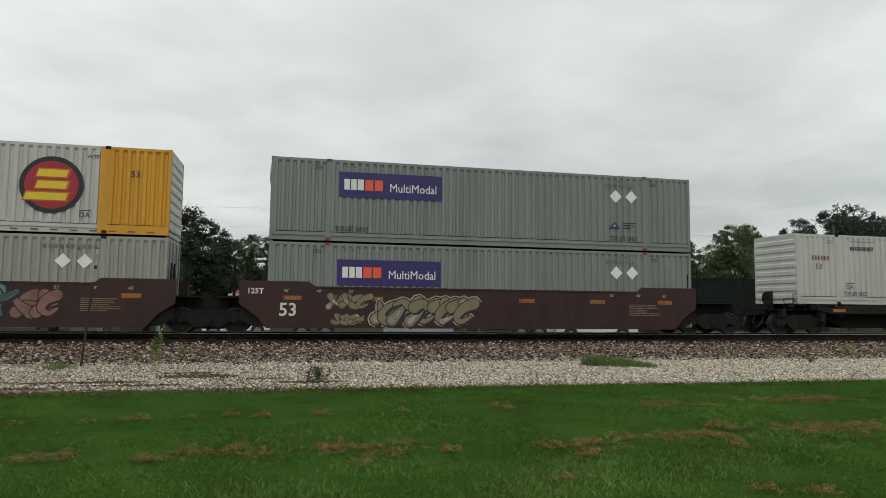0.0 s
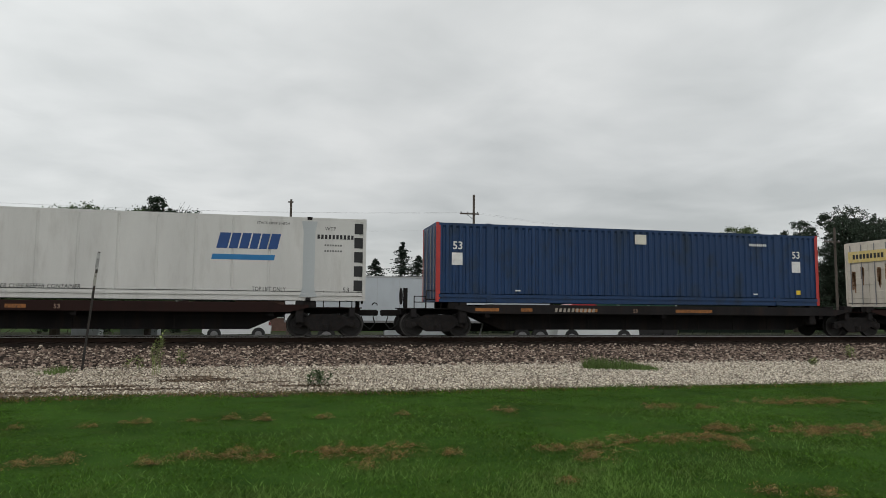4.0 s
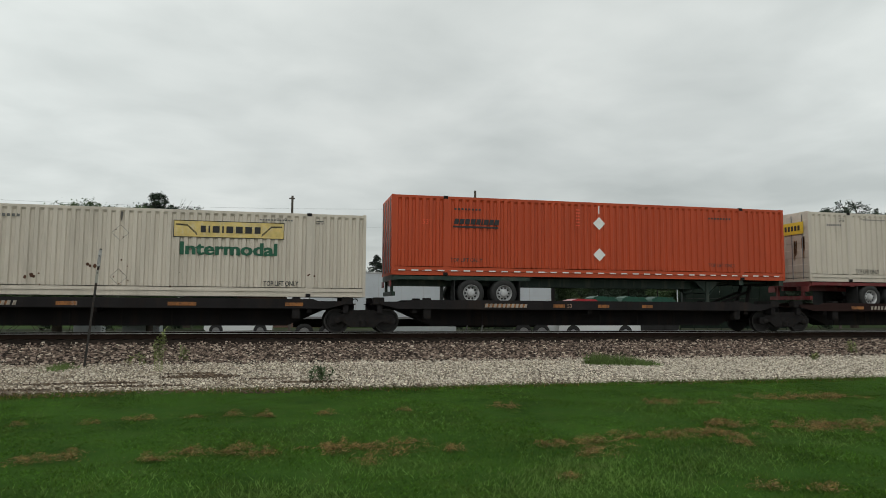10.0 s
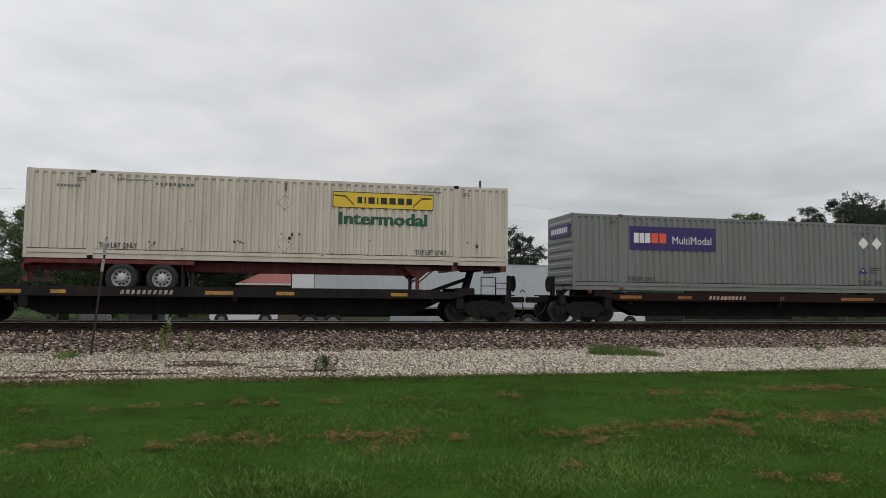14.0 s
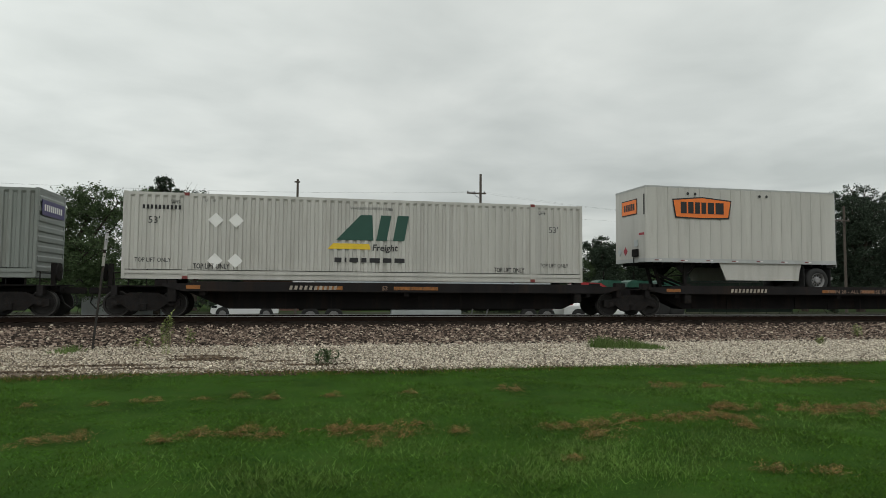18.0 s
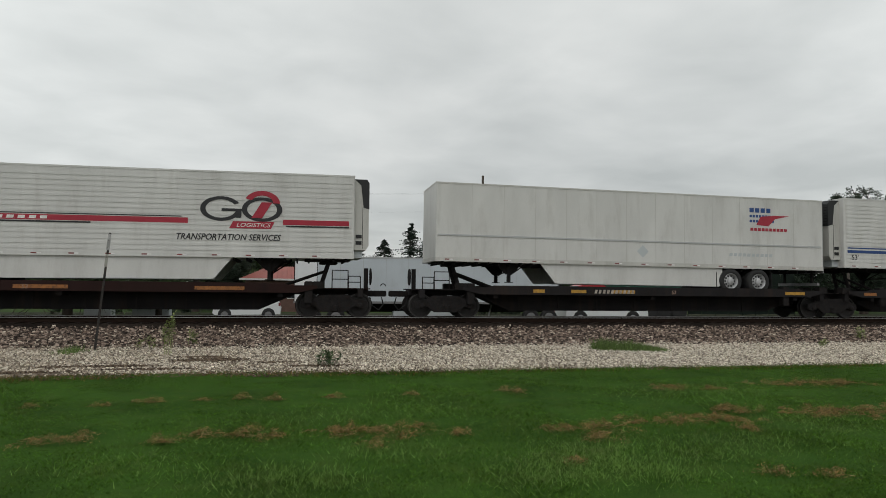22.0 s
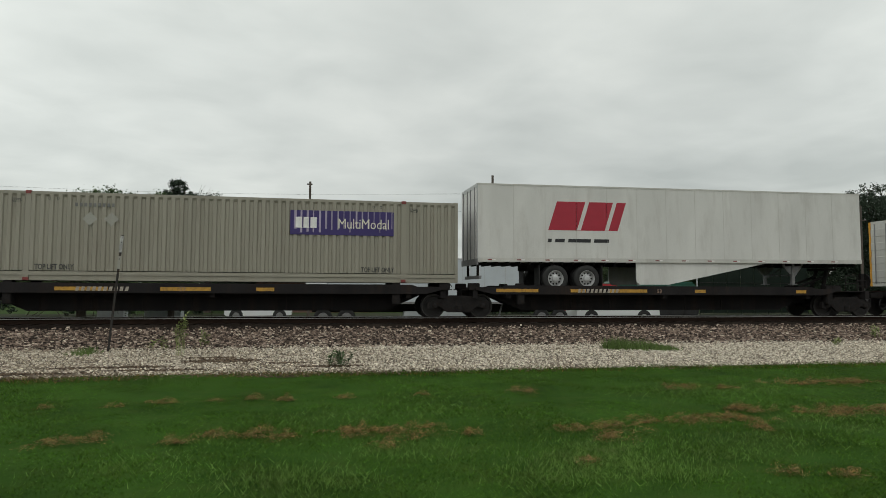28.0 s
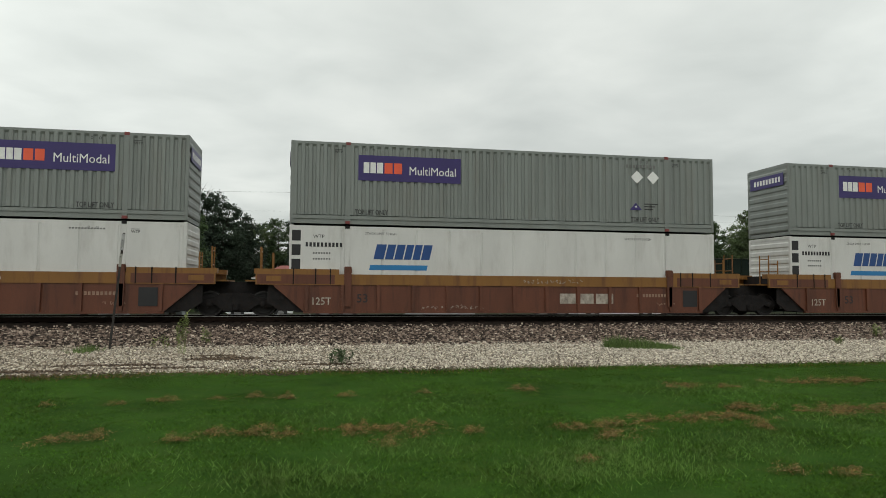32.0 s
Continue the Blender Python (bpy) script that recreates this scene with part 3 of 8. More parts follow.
def freight_box(s, z, side="L", field=M_SIGNFADED, paint=None, word=True, label=None, patch=(), marks=True, doors=None, seed=1):
    ob = container(label or "cream ribbed container with a framed yellow sign and green word", paint or M_CREAM, s, z,
                   doors or ("R" if side == "L" else "L"), patch=patch)
    x0 = 2.82 if side == "L" else 9.73
    banner(ob, x0, x0 + (3.72 if side == "L" else 3.6), 1.96, 2.53, field, word=word)
    usual_marks(ob)
    rnd = random.Random(seed)
    for zz in (2.05, 0.6):
        c = 8.1
        bm = bmesh.new()
        for i in range(3):
            a = rnd.uniform(0, 4)
            k = int(a)
            cx = [(-1, 0), (0, 1), (1, 0), (0, -1), (-1, 0)]
            fx = cx[k][0] + (cx[k + 1][0] - cx[k][0]) * (a - k)
            fz = cx[k][1] + (cx[k + 1][1] - cx[k][1]) * (a - k)
            r = rnd.uniform(0.012, 0.03)
            plate(disc(c + 0.24 * fx, zz + 0.24 * fz, r, r * 0.8, 7), FACE, 0.004, bm)
        part("placard_remains", bm, surface("rust_spot", (0.085, 0.036, 0.018), 0.9, 0, 0.4), ob)
        part("placard_holder", ring(c, zz, 0.27, 0.256, FACE, n=4), M_FAINTINK, ob)
    if marks:
        bm = bmesh.new()
        spots = [rnd.uniform(2.5, 15.5) for _ in range(4)]
        for i in range(30):
            x, r = rnd.uniform(2.2, 15.8), rnd.uniform(0.012, 0.035)
            zz = 0.22 + rnd.expovariate(2.2)
            if i > 16:
                q = spots[i % 4]
                x, zz, r = rnd.gauss(q, 0.16), 0.45 + rnd.gauss(0.15 * (i % 4), 0.07), rnd.uniform(0.02, 0.06)
            if zz < 2.0:
                plate(disc(x, zz, r, r * rnd.uniform(0.7, 1.8), 7), FACE, 0.004, bm)
        part("rust_scabs", bm, surface("rust_spot", (0.085, 0.036, 0.018), 0.9, 0, 0.4), ob)
    small_bars(ob, 11.45 if side == "L" else 3.9, 12.6 if side == "L" else 5.1, 2.48, 2.57, 9)
    small_bars(ob, 0.9, 1.6, 2.32, 2.4, 7)
    part("vent", plate(oblong(8.1, 8.14, 2.45, 2.75), FACE), M_DARKINK, ob)
    for left in (True, False):
        if (doors or ("R" if side == "L" else "L")) == ("L" if left else "R"):
            door_sign(ob, left, field if field is not M_SIGNPALE else M_SIGNFADED, 2.0, 2.5, M_BLACK)
            door_rust(ob, left, seed)
    return ob


def plain_box(s, z):
    ob = container("plain white ribbed container with stencilled figures", M_WHITE, s, z, "R")
    usual_marks(ob, M_BLACK)
    lettering("53'", 0.88, 1.43, 0.34, M_DARKINK, ob, FACE, 0, 0.01)
    small_bars(ob, 0.73, 1.55, 1.82, 2.0, 6, M_PAINTPINK, "mark")
    small_bars(ob, 2.63, 3.77, 2.25, 2.42, 10, M_DARKINK)
    small_bars(ob, 7.42, 8.94, 2.58, 2.66, 12, M_DARKINK)
    lettering("53", 14.85, 1.43, 0.32, M_DARKINK, ob, FACE, 0, 0.01)
    for x in (2.35, 13.45):
        lettering("DA", x, 0.62, 0.26, M_DARKINK, ob, FACE, 0, 0.01)
        part("mark_line", plate(oblong(x, x + 0.4, 0.86, 0.89), FACE), M_DARKINK, ob)
    return ob


def green_box(s, z, lettered, end_right=False):
    ob = container("dark green ribbed container with an amber mark" if lettered else "dark green container with repainted panels",
                   M_GREEN, s, z, "L", ribs=0.27 if lettered else 0.85, cap=M_GREEN)
    usual_marks(ob, M_INKWHITE, False)
    lettering("53'", (0.75 if lettered else 0.3) if not end_right else 14.5, 1.88 if lettered else 1.5, 0.32, M_INKWHITE, ob, FACE, 0, 0.012)
    small_bars(ob, 0.47, 1.75, 2.38, 2.44, 9, M_INKWHITE)
    if lettered:
        x = 5.95
        part("mark", plate([(x, 2.10), (x + 4.33, 2.10), (x + 4.33, 1.89), (x + 0.40, 1.89), (x + 0.30, 1.36), (x + 0.12, 1.36)], FACE), M_YELLOW, ob)
        part("mark", blocks([0.7, 0.2, 0.5], x + 0.48, x + 1.22, 1.38, 1.72, FACE, 0.28, 0.5), M_YELLOW, ob)
        part("mark", blocks([0.4, 0.5, 0.5, 0.2, 0.5, 0.4, 0.2, 0.5, 0.5], x + 1.85, x + 4.2, 1.38, 1.72, FACE, 0.28, 0.6), M_YELLOW, ob)
        small_bars(ob, 7.6, 8.63, 2.44, 2.50, 10, M_INKWHITE)
    else:
        part("repainted_patch", plate(oblong(6.4, 10.45, 0.42, 2.15), FACE + 0.002, 0.004), M_GREENPATCH, ob)
        diamond(ob, 6.0, 1.77, 0.22)
        lettering("53", 15.45, 1.5, 0.32, M_INKWHITE, ob, FACE, 0, 0.012)
        for x in (3.54, 8.36):
            small_bars(ob, x, x + 0.9, 2.42, 2.49, 7, M_INKWHITE)
    return ob


def blue_box(s, z):
    ob = container("blue ribbed container with orange-red end posts", M_BLUE, s, z, "L",
                   end_posts=surface("orange_red_paint", (0.40, 0.035, 0.030), 0.5, 0, 0.1), cap=M_BLUE)
    red = MATS["orange_red_paint"]
    for x in (0.012, CL - 0.15):
        part("end_band", plate(oblong(x, x + 0.138, 0.1, CH - 0.1), FACE + 0.001, 0.004), red, ob)
    for x in (0.6, 14.9):
        lettering("53", x, 1.93, 0.40, M_INKWHITE, ob, FACE, 0, 0.02)
        part("sticker", plate(oblong(x - 0.02, x + 0.38, 1.35, 1.8), FACE), M_INKWHITE, ob)
    part("sticker", plate(oblong(7.87, 8.36, 2.31, 2.69), FACE), M_SIGNPALE, ob)
    part("sticker", plate(oblong(15.05, 15.25, 0.45, 0.62), FACE), M_SIGNYELLOW, ob)
    small_bars(ob, 12.93, 13.7, 2.38, 2.48, 9, M_INKWHITE)
    for x in (3.0, 13.05):
        part("sticker", plate(oblong(x, x + 0.2, 0.42, 0.47), FACE), M_INKWHITE, ob)
    return ob


def carrier_box(s, z, paint=M_ORANGE):
    ob = container("orange ribbed container with a dark mark and reflector strip", paint, s, z, "L", cap=M_IRON)
    part("mark", blocks([0.6, 0.6, 0.65, 0.65, 0.58, 0.2, 0.65, 0.58, 0.62], 2.28, 3.98, 1.88, 2.08, FACE, 0.2, 0.12), M_BLACK, ob)
    part("mark", plate(oblong(2.24, 3.96, 1.75, 1.82, 0.2), FACE), M_BLACK, ob)
    for zz in (2.08, 0.88):
        diamond(ob, 8.0, zz, 0.25)
    for x in (2.16, 12.66):
        lettering("TOP LIFT ONLY", x, 0.5, 0.2, M_DARKINK, ob, FACE, 0, 0.006, to=x + 1.2)
    lettering("53'", 1.1, 1.85, 0.26, M_INKORANGE, ob, FACE)
    bm = bmesh.new()
    for i in range(33):
        plate(oblong(0.25 + i * 0.48, 0.5 + i * 0.48, 0.15, 0.195), FACE - 0.006, 0.004, bm)
    tagged(part("reflector_strip", bm, M_INKWHITE, ob), kind="stuff")
    part("vent", plate(oblong(7.97, 8.02, 2.45, 2.75), FACE), M_INKWHITE, ob)
    for i in range(6):
        part("small_text_bar", plate(oblong(7.05, 7.2, 1.95 + i * 0.12, 2.0 + i * 0.12), FACE), M_INKORANGE, ob)
    for x in (2.3, 12.7):
        small_bars(ob, x, x + 1.0, 2.40, 2.47, 8, M_DARKINK)
    return ob


def ball_box(s, z, tail=True):
    ob = container("white ribbed container with yellow ends and a round red mark", M_WHITE, s, z, "L",
                   patch=((2, M_YELLOW),), end_posts=M_YELLOW)
    part("end_band", plate(oblong(0.012, 0.2, 0.05, CH - 0.03), FACE + 0.001, 0.004), M_YELLOW, ob)
    part("end_band", plate(oblong(13.96, CL - 0.02, 0.0, 0.29), FACE - 0.002, 0.004), M_YELLOW, ob)
    part("end_band", plate(oblong(13.96, CL - 0.02, CH - 0.1, CH - 0.02), FACE + 0.001, 0.004), M_YELLOW, ob)
    x, z0 = 12.55, 1.53
    part("mark", plate(disc(x, z0, 0.95, 0.93, 40), FACE), M_BLACK, ob)
    part("mark", plate(disc(x, z0, 0.80, 0.78, 40), FACE - 0.005), M_INKRED, ob)
    rim = surface("burnt_orange_rim", (0.42, 0.11, 0.01), 0.5, 0, 0.06)
    for i in range(3):
        part("mark_rim", plate(oblong(x - 0.55 + i * 0.02 - (0.3 if i == 0 else 0), x + 0.48, z0 - 0.54 + i * 0.38, z0 - 0.22 + i * 0.38, 0.3), FACE - 0.008), rim, ob)
        part("mark", plate(oblong(x - 0.5 + i * 0.02 - (0.3 if i == 0 else 0), x + 0.42, z0 - 0.5 + i * 0.38, z0 - 0.26 + i * 0.38, 0.3), FACE - 0.012), M_SIGNYELLOW, ob)
    for x in (2.35, 13.4):
        lettering("DA", x, 0.5, 0.24, M_DARKINK, ob, FACE, 0, 0.01)
        part("mark_line", plate(oblong(x, x + 0.36, 0.72, 0.745), FACE), M_DARKINK, ob)
        lettering("WTP", x + 0.15, 2.45, 0.18, M_DARKINK, ob, FACE - 0.004, 0, 0.01)
    part("end_band", plate(oblong(13.96, 14.27, 0.29, CH - 0.1), FACE), M_YELLOW, ob)
    lettering("53'", 0.78, 1.88, 0.3, M_DARKINK, ob, FACE, 0, 0.008)
    lettering("53", 14.9, 1.9, 0.3, M_DARKINK, ob, FACE, 0, 0.008)
    small_bars(ob, 0.58, 1.78, 2.34, 2.48, 9, M_BLACK)
    part("label_remains", plate(oblong(3.13, 4.46, 1.62, 2.12), FACE + 0.002, 0.004), M_SIGNPALE, ob)
    bm = bmesh.new()
    for i in range(27):
        plate(oblong(0.4 + i * 0.58, 0.62 + i * 0.58, 0.06, 0.10), FACE - 0.006, 0.004, bm)
    tagged(part("reflector_strip", bm, M_REFLRED, ob), kind="stuff")
    return ob


def arrow_box(s, z):
    ob = container("white ribbed container with a dark green and amber mark", M_WHITE, s, z, "R", cap=M_REFLRED)
    usual_marks(ob, M_BLACK, False)
    x = 6.95
    part("mark", plate([(x, 1.42), (x + 1.3, 1.42), (x + 1.25, 2.32), (x + 0.85, 2.32)], FACE), surface("dark_green_mark", (0.015, 0.07, 0.05), 0.5, 0, 0.05), ob)
    part("mark", blocks([0.5, 0.55], x + 1.4, x + 2.4, 1.42, 2.32, FACE, 0.18, 0.3), MATS["dark_green_mark"], ob)
    part("mark", plate([(x - 0.3, 1.1), (x + 1.2, 1.1), (x + 1.15, 1.3), (x - 0.1, 1.3)], FACE), M_SIGNYELLOW, ob)
    lettering("Freight", x + 1.25, 1.06, 0.32, M_BLACK, ob, FACE, 0.15, 0.02)
    part("small_text_bar", blocks([0.4, 0.1, 0.5, 0.3, 0.6, 0.5, 0.6], x - 0.05, x + 2.42, 0.64, 0.8, FACE), M_BLACK, ob)
    for zz in (2.0, 0.63):
        for xx in (2.92, 3.58):
            diamond(ob, xx, zz, 0.25)
    for xx in (0.78, 14.8):
        lettering("53'", xx, 1.85 if xx < 5 else 1.85, 0.32, M_BLACK, ob, FACE)
    for xx in (0.4, 14.45):
        lettering("TOP LIFT ONLY", xx, 0.56, 0.2, M_BLACK, ob, FACE, 0, 0.006, to=xx + 1.13)
    small_bars(ob, 0.6, 1.8, 2.32, 2.46, 10, M_BLACK)
    lettering("WARNING HIGH CUBE", 7.42, 2.5, 0.15, M_BLACK, ob, FACE, to=8.94)
    return ob


def reefer_box(s, z, flip=False, small=False):
    """A smooth-sided refrigerated container with its machine at one end."""
    ob = container("smooth white refrigerated container with a blue mark", M_PLAINWHITE, s, z, "L" if not flip else "R", ribs=1.25)
    for x in () if flip else (CL / 2 - 6.1, CL / 2 + 6.1):
        for side, y in ((-1, -CW), (1, CW)):
            shared(("flare", side), "lifting_post_cover", M_PALEGREY, lambda: prism(
                [(-0.3, 0.12), (0.3, 0.12), (0.24, 0.3), (0.2, 0.5), (0.2, 2.4), (0.27, 2.75), (-0.27, 2.75), (-0.2, 2.4), (-0.2, 0.5), (-0.24, 0.3)],
                min(y + side * 0.012, y - side * 0.03), max(y + side * 0.012, y - side * 0.03)), ob).location = (x, 0, 0)
    x = 10.95 if not flip else 2.75
    part("mark", blocks([0.75, 0.6, 0.62, 0.55, 0.55, 0.65], x + 0.15, x + 2.15, 1.74, 2.27, FACE, 0.22, 0.1), M_INKBLUE, ob)
    part("mark", plate(oblong(x, x + 2.05, 1.36, 1.54, 0.22), FACE), surface("light_blue_mark", (0.012, 0.16, 0.38), 0.45, 0, 0.05), ob)
    lettering("TOP LIFT ONLY", 2.54, 0.3, 0.22, M_BLACK, ob, FACE, to=3.66)
    lettering("TOP LIFT ONLY", 12.3, 0.3, 0.22, M_BLACK, ob, FACE, to=13.42)
    lettering("SUPER CUBE REEFER CONTAINER", 4.36, 0.31, 0.2, M_BLACK, ob, FACE, 0.2, to=6.98)
    for xx in (2.6, 12.4):
        lettering("STACK LIMIT 3 HIGH", xx, 2.6, 0.13, M_DARKINK, ob, FACE, to=xx + 1.1)
    lettering("53", CL - 0.8, 0.3, 0.24, M_BLACK, ob, FACE)
    xx = 14.45 if not flip else 0.55
    lettering("WTP", xx + 0.25, 2.45, 0.18, M_BLACK, ob, FACE)
    small_bars(ob, xx, xx + 1.25, 2.15, 2.3, 10, M_BLACK)
    small_bars(ob, xx + 0.25, xx + 0.85, 1.9, 1.96, 7)
    small_bars(ob, xx + 0.25, xx + 0.85, 1.7, 1.76, 7)
    # the machine's open frame at the far end
    a = CL - 0.42 if not flip else 0.08
    bm = bmesh.new()
    for i in range(5):
        plate(oblong(a, a + 0.3, 0.35 + i * 0.5, 0.72 + i * 0.5), FACE, 0.004, bm)
    part("machine_opening", bm, M_DARKBOX, ob)
    return ob


# ---- road trailers and chassis ----
def road_wheel(ob, x, z, y, bright=True, r=0.5):
    """A twin tyre with its rim; its outer side faces -y or +y."""
    s = -1 if y < 0 else 1
    t = shared(("tyre", s, r), "tyre", M_TYRE, lambda: lathe([(r * 0.58, s * -0.5), (r * 0.58, s * 0.0), (r * 0.62, s * 0.02), (r * 0.93, s * 0.02), (r, s * -0.03), (r, s * -0.24), (r * 0.97, s * -0.27),
                                                    (r, s * -0.30), (r, s * -0.54), (r * 0.9, s * -0.58), (r * 0.4, s * -0.58)]), ob, "", True)
    t.location = (x, y, z)
    w = shared(("rim", s, r), "rim", M_RIM if bright else M_STEELRIM, lambda: lathe(
        [(0.01, s * -0.16), (r * 0.55, s * -0.16), (r * 0.62, s * 0.012), (r * 0.60, s * 0.024), (r * 0.54, s * -0.02), (r * 0.5, s * -0.10), (r * 0.26, s * -0.06), (r * 0.24, s * 0.01), (r * 0.12, s * 0.03), (0.01, s * 0.03)]), t)
    shared(("holes", s, r), "rim_hole", M_DARKBOX, rim_holes(s, r), w)
    return t


def rim_holes(s, r):
    def build():
        bm = bmesh.new()
        for i in range(10):
            a = 2 * math.pi * i / 10
            lathe([(r * 0.075, s * -0.066), (r * 0.075, s * -0.12), (r * 0.01, s * -0.12)], 7, bm, (r * 0.40 * math.cos(a), 0, r * 0.40 * math.sin(a)))
        return bm
    return build


TZ = 0.95       # where a trailer's tyres stand


def bogie(ob, xs, material, bright=True, bottom=2.05):
    for x in xs:
        for y in (-1.26, 1.26):
            road_wheel(ob, x, TZ + 0.5 - 0.0, y, bright)
        part("axle", rod((x, -1.0, TZ + 0.5), (x, 1.0, TZ + 0.5), 0.07), M_IRON, ob)
    for y in (-0.5, 0.5):
        part("slider_rail", box(xs[0] - 0.9, xs[-1] + 0.9, y - 0.05, y + 0.05, bottom - 0.3, bottom - 0.02), material, ob)
    for x in (xs[0] - 0.62, xs[-1] + 0.62):
        for y in (-0.95, 0.95):
            part("mud_flap", box(x - 0.01, x + 0.01, y - 0.3, y + 0.3, TZ + 0.18, bottom - 0.15), M_TYRE, ob)
        part("flap_bracket", box(x - 0.03, x + 0.03, -1.22, 1.22, bottom - 0.2, bottom - 0.12), material, ob)


def landing_gear(ob, x, material, bottom=2.05, foot=1.3, tall=True):
    for y in (-0.85, 0.85):
        leg = part("landing_leg", box(x - 0.06, x + 0.06, y - 0.06, y + 0.06, foot, bottom), material, ob)
        part("foot", box(x - 0.13, x + 0.13, y - 0.11, y + 0.11, foot - 0.03, foot), material, leg)
        part("leg_gusset", prism([(x - 0.55, bottom), (x + 0.55, bottom), (x + 0.12, bottom - 0.42), (x - 0.12, bottom - 0.42)], y - 0.02, y + 0.02), material, ob)
        part("leg_brace", rod((x + 0.05, y, foot + 0.25), (x + 0.75, y * 0.6, bottom - 0.03), 0.025, 6), material, ob)
    part("leg_cross_shaft", rod((x, -0.85, foot + 0.35), (x, 0.85, foot + 0.35), 0.025, 6), material, ob)


def trailer(label, s, length, front, top, bottom, paint, sides="v", machine=False, skirt=None, tilt=0.0, axles=2, bright=True, round_nose=0.0,
            skirt_paint=None, wheel_at=None, lights=True, rail=None):
    """A box semi-trailer on the train; front: the end ("L" or "R") that rests on the hitch. Origin at its left end, on rail-head height."""
    ob = thing("semi_trailer", label, "trailer", "trailers on the train")
    if length > 10:
        moves(ob, s, 0.10 if front == "L" else -0.02, 0.38 if front == "L" else -0.38)
    else:
        moves(ob, s, 0)
    H = top - bottom
    f = 1 if front == "L" else -1
    fx = 0.0 if front == "L" else length        # the front end

    def at(d):
        return fx + f * d

    r = round_nose or 0.06
    # outline seen from above: square rear, rounded front corners
    n = 6
    outline = []
    for cy, a0 in ((-CW + r, 270), (CW - r, 180)):
        for i in range(n + 1):
            a = radians(a0 - 90 * i / n) if cy < 0 else radians(a0 - 90 * i / n)
            outline.append((at(r + r * math.cos(a)), cy + r * math.sin(a)))
    outline += [(at(length), CW), (at(length), -CW)]
    bm = bmesh.new()
    lo = [bm.verts.new((x, y, bottom + 0.14)) for x, y in outline]
    hi = [bm.verts.new((x, y, top - 0.05)) for x, y in outline]
    for i in range(len(outline)):
        j = (i + 1) % len(outline)
        bm.faces.new((lo[i], lo[j], hi[j], hi[i]))
    bm.faces.new(hi); bm.faces.new(lo)
    bmesh.ops.recalc_face_normals(bm, faces=bm.faces)
    part("body", bm, paint, ob)
    for z0, z1, nm in ((bottom, bottom + 0.15, "bottom_rail"), (top - 0.06, top, "top_rail")):
        bm = bmesh.new()
        g = 0.010
        grown = [(x + (-f * g if abs(x - fx) < r + 0.01 else f * g), y + (g if y > 0 else -g)) for x, y in outline]
        lo = [bm.verts.new((x, y, z0)) for x, y in grown]
        hi = [bm.verts.new((x, y, z1)) for x, y in grown]
        for i in range(len(grown)):
            j = (i + 1) % len(grown)
            bm.faces.new((lo[i], lo[j], hi[j], hi[i]))
        bm.faces.new(hi); bm.faces.new(lo)
        bmesh.ops.recalc_face_normals(bm, faces=bm.faces)
        part(nm, bm, rail or paint, ob)
    a, c = sorted((at(max(r, 0.12)), at(length - 0.12)))
    if sides == "v":        # upright posts
        k = int((c - a) / 0.46)
        for y in (-1, 1):
            for i in range(1, k):
                x = a + (c - a) * i / k
                shared(("tpost", y, round(H, 2), round(bottom, 2)), "side_post", paint, lambda: prism(
                    [(-0.10, bottom + 0.15), (0.10, bottom + 0.15), (0.10, top - 0.06), (-0.10, top - 0.06)], min(y * CW, y * (CW + 0.016)), max(y * CW, y * (CW + 0.016))), ob).location = (x, 0, 0)
    elif sides == "h":      # ribbed lengthwise
        bm = bmesh.new()
        for y in (-1, 1):
            for i in range(15):
                z0 = bottom + 0.22 + i * (H - 0.36) / 15
                box(a, c, min(y * CW, y * (CW + 0.010)), max(y * CW, y * (CW + 0.010)), z0, z0 + 0.075, bm)
        part("side_ribs", bm, paint, ob)
    else:
        for y in (-1, 1):
            k = int((c - a) / 1.22)
            for i in range(1, k):
                x = a + (c - a) * i / k
                shared(("tseam", y, round(H, 2), round(bottom, 2)), "panel_seam", rail or M_PALEGREY, lambda: box(
                    -0.008, 0.008, min(y * CW, y * (CW + 0.004)), max(y * CW, y * (CW + 0.004)), bottom + 0.15, top - 0.06), ob).location = (x, 0, 0)
    # rear: frame, two leaves, lock rods, bumper
    rx = at(length)
    for y in (-CW, CW - 0.1):
        part("rear_post", box(min(rx, rx + f * 0.03), max(rx, rx + f * 0.03), y, y + 0.1, bottom, top, None, 0.008), M_SILVER, ob)
    part("rear_header", box(min(rx, rx + f * 0.03), max(rx, rx + f * 0.03), -CW + 0.1, CW - 0.1, top - 0.16, top), M_SILVER, ob)
    for y0, y1 in ((-CW + 0.11, -0.01), (0.01, CW - 0.11)):
        leaf = part("rear_door", box(min(rx, rx + f * 0.025), max(rx, rx + f * 0.025), y0, y1, bottom + 0.12, top - 0.17), M_STAINLESS if machine else paint, ob)
        for y in (y0 + 0.25, y1 - 0.25):
            part("lock_rod", rod((rx + f * 0.045, y, bottom + 0.05), (rx + f * 0.045, y, top - 0.1), 0.016, 6), M_STEELRIM, leaf)
    part("rear_sill", box(min(rx, rx + f * 0.05), max(rx, rx + f * 0.05), -CW, CW, bottom - 0.1, bottom + 0.12), M_STEELRIM, ob)
    for y in (-0.8, 0.8):
        part("bumper_post", box(rx - f * 0.1 - 0.04, rx - f * 0.1 + 0.04, y - 0.04, y + 0.04, bottom - 0.55, bottom), M_IRON, ob)
    part("bumper", box(rx - f * 0.1 - 0.05, rx - f * 0.1 + 0.05, -1.15, 1.15, bottom - 0.62, bottom - 0.5), M_STEELRIM, ob)
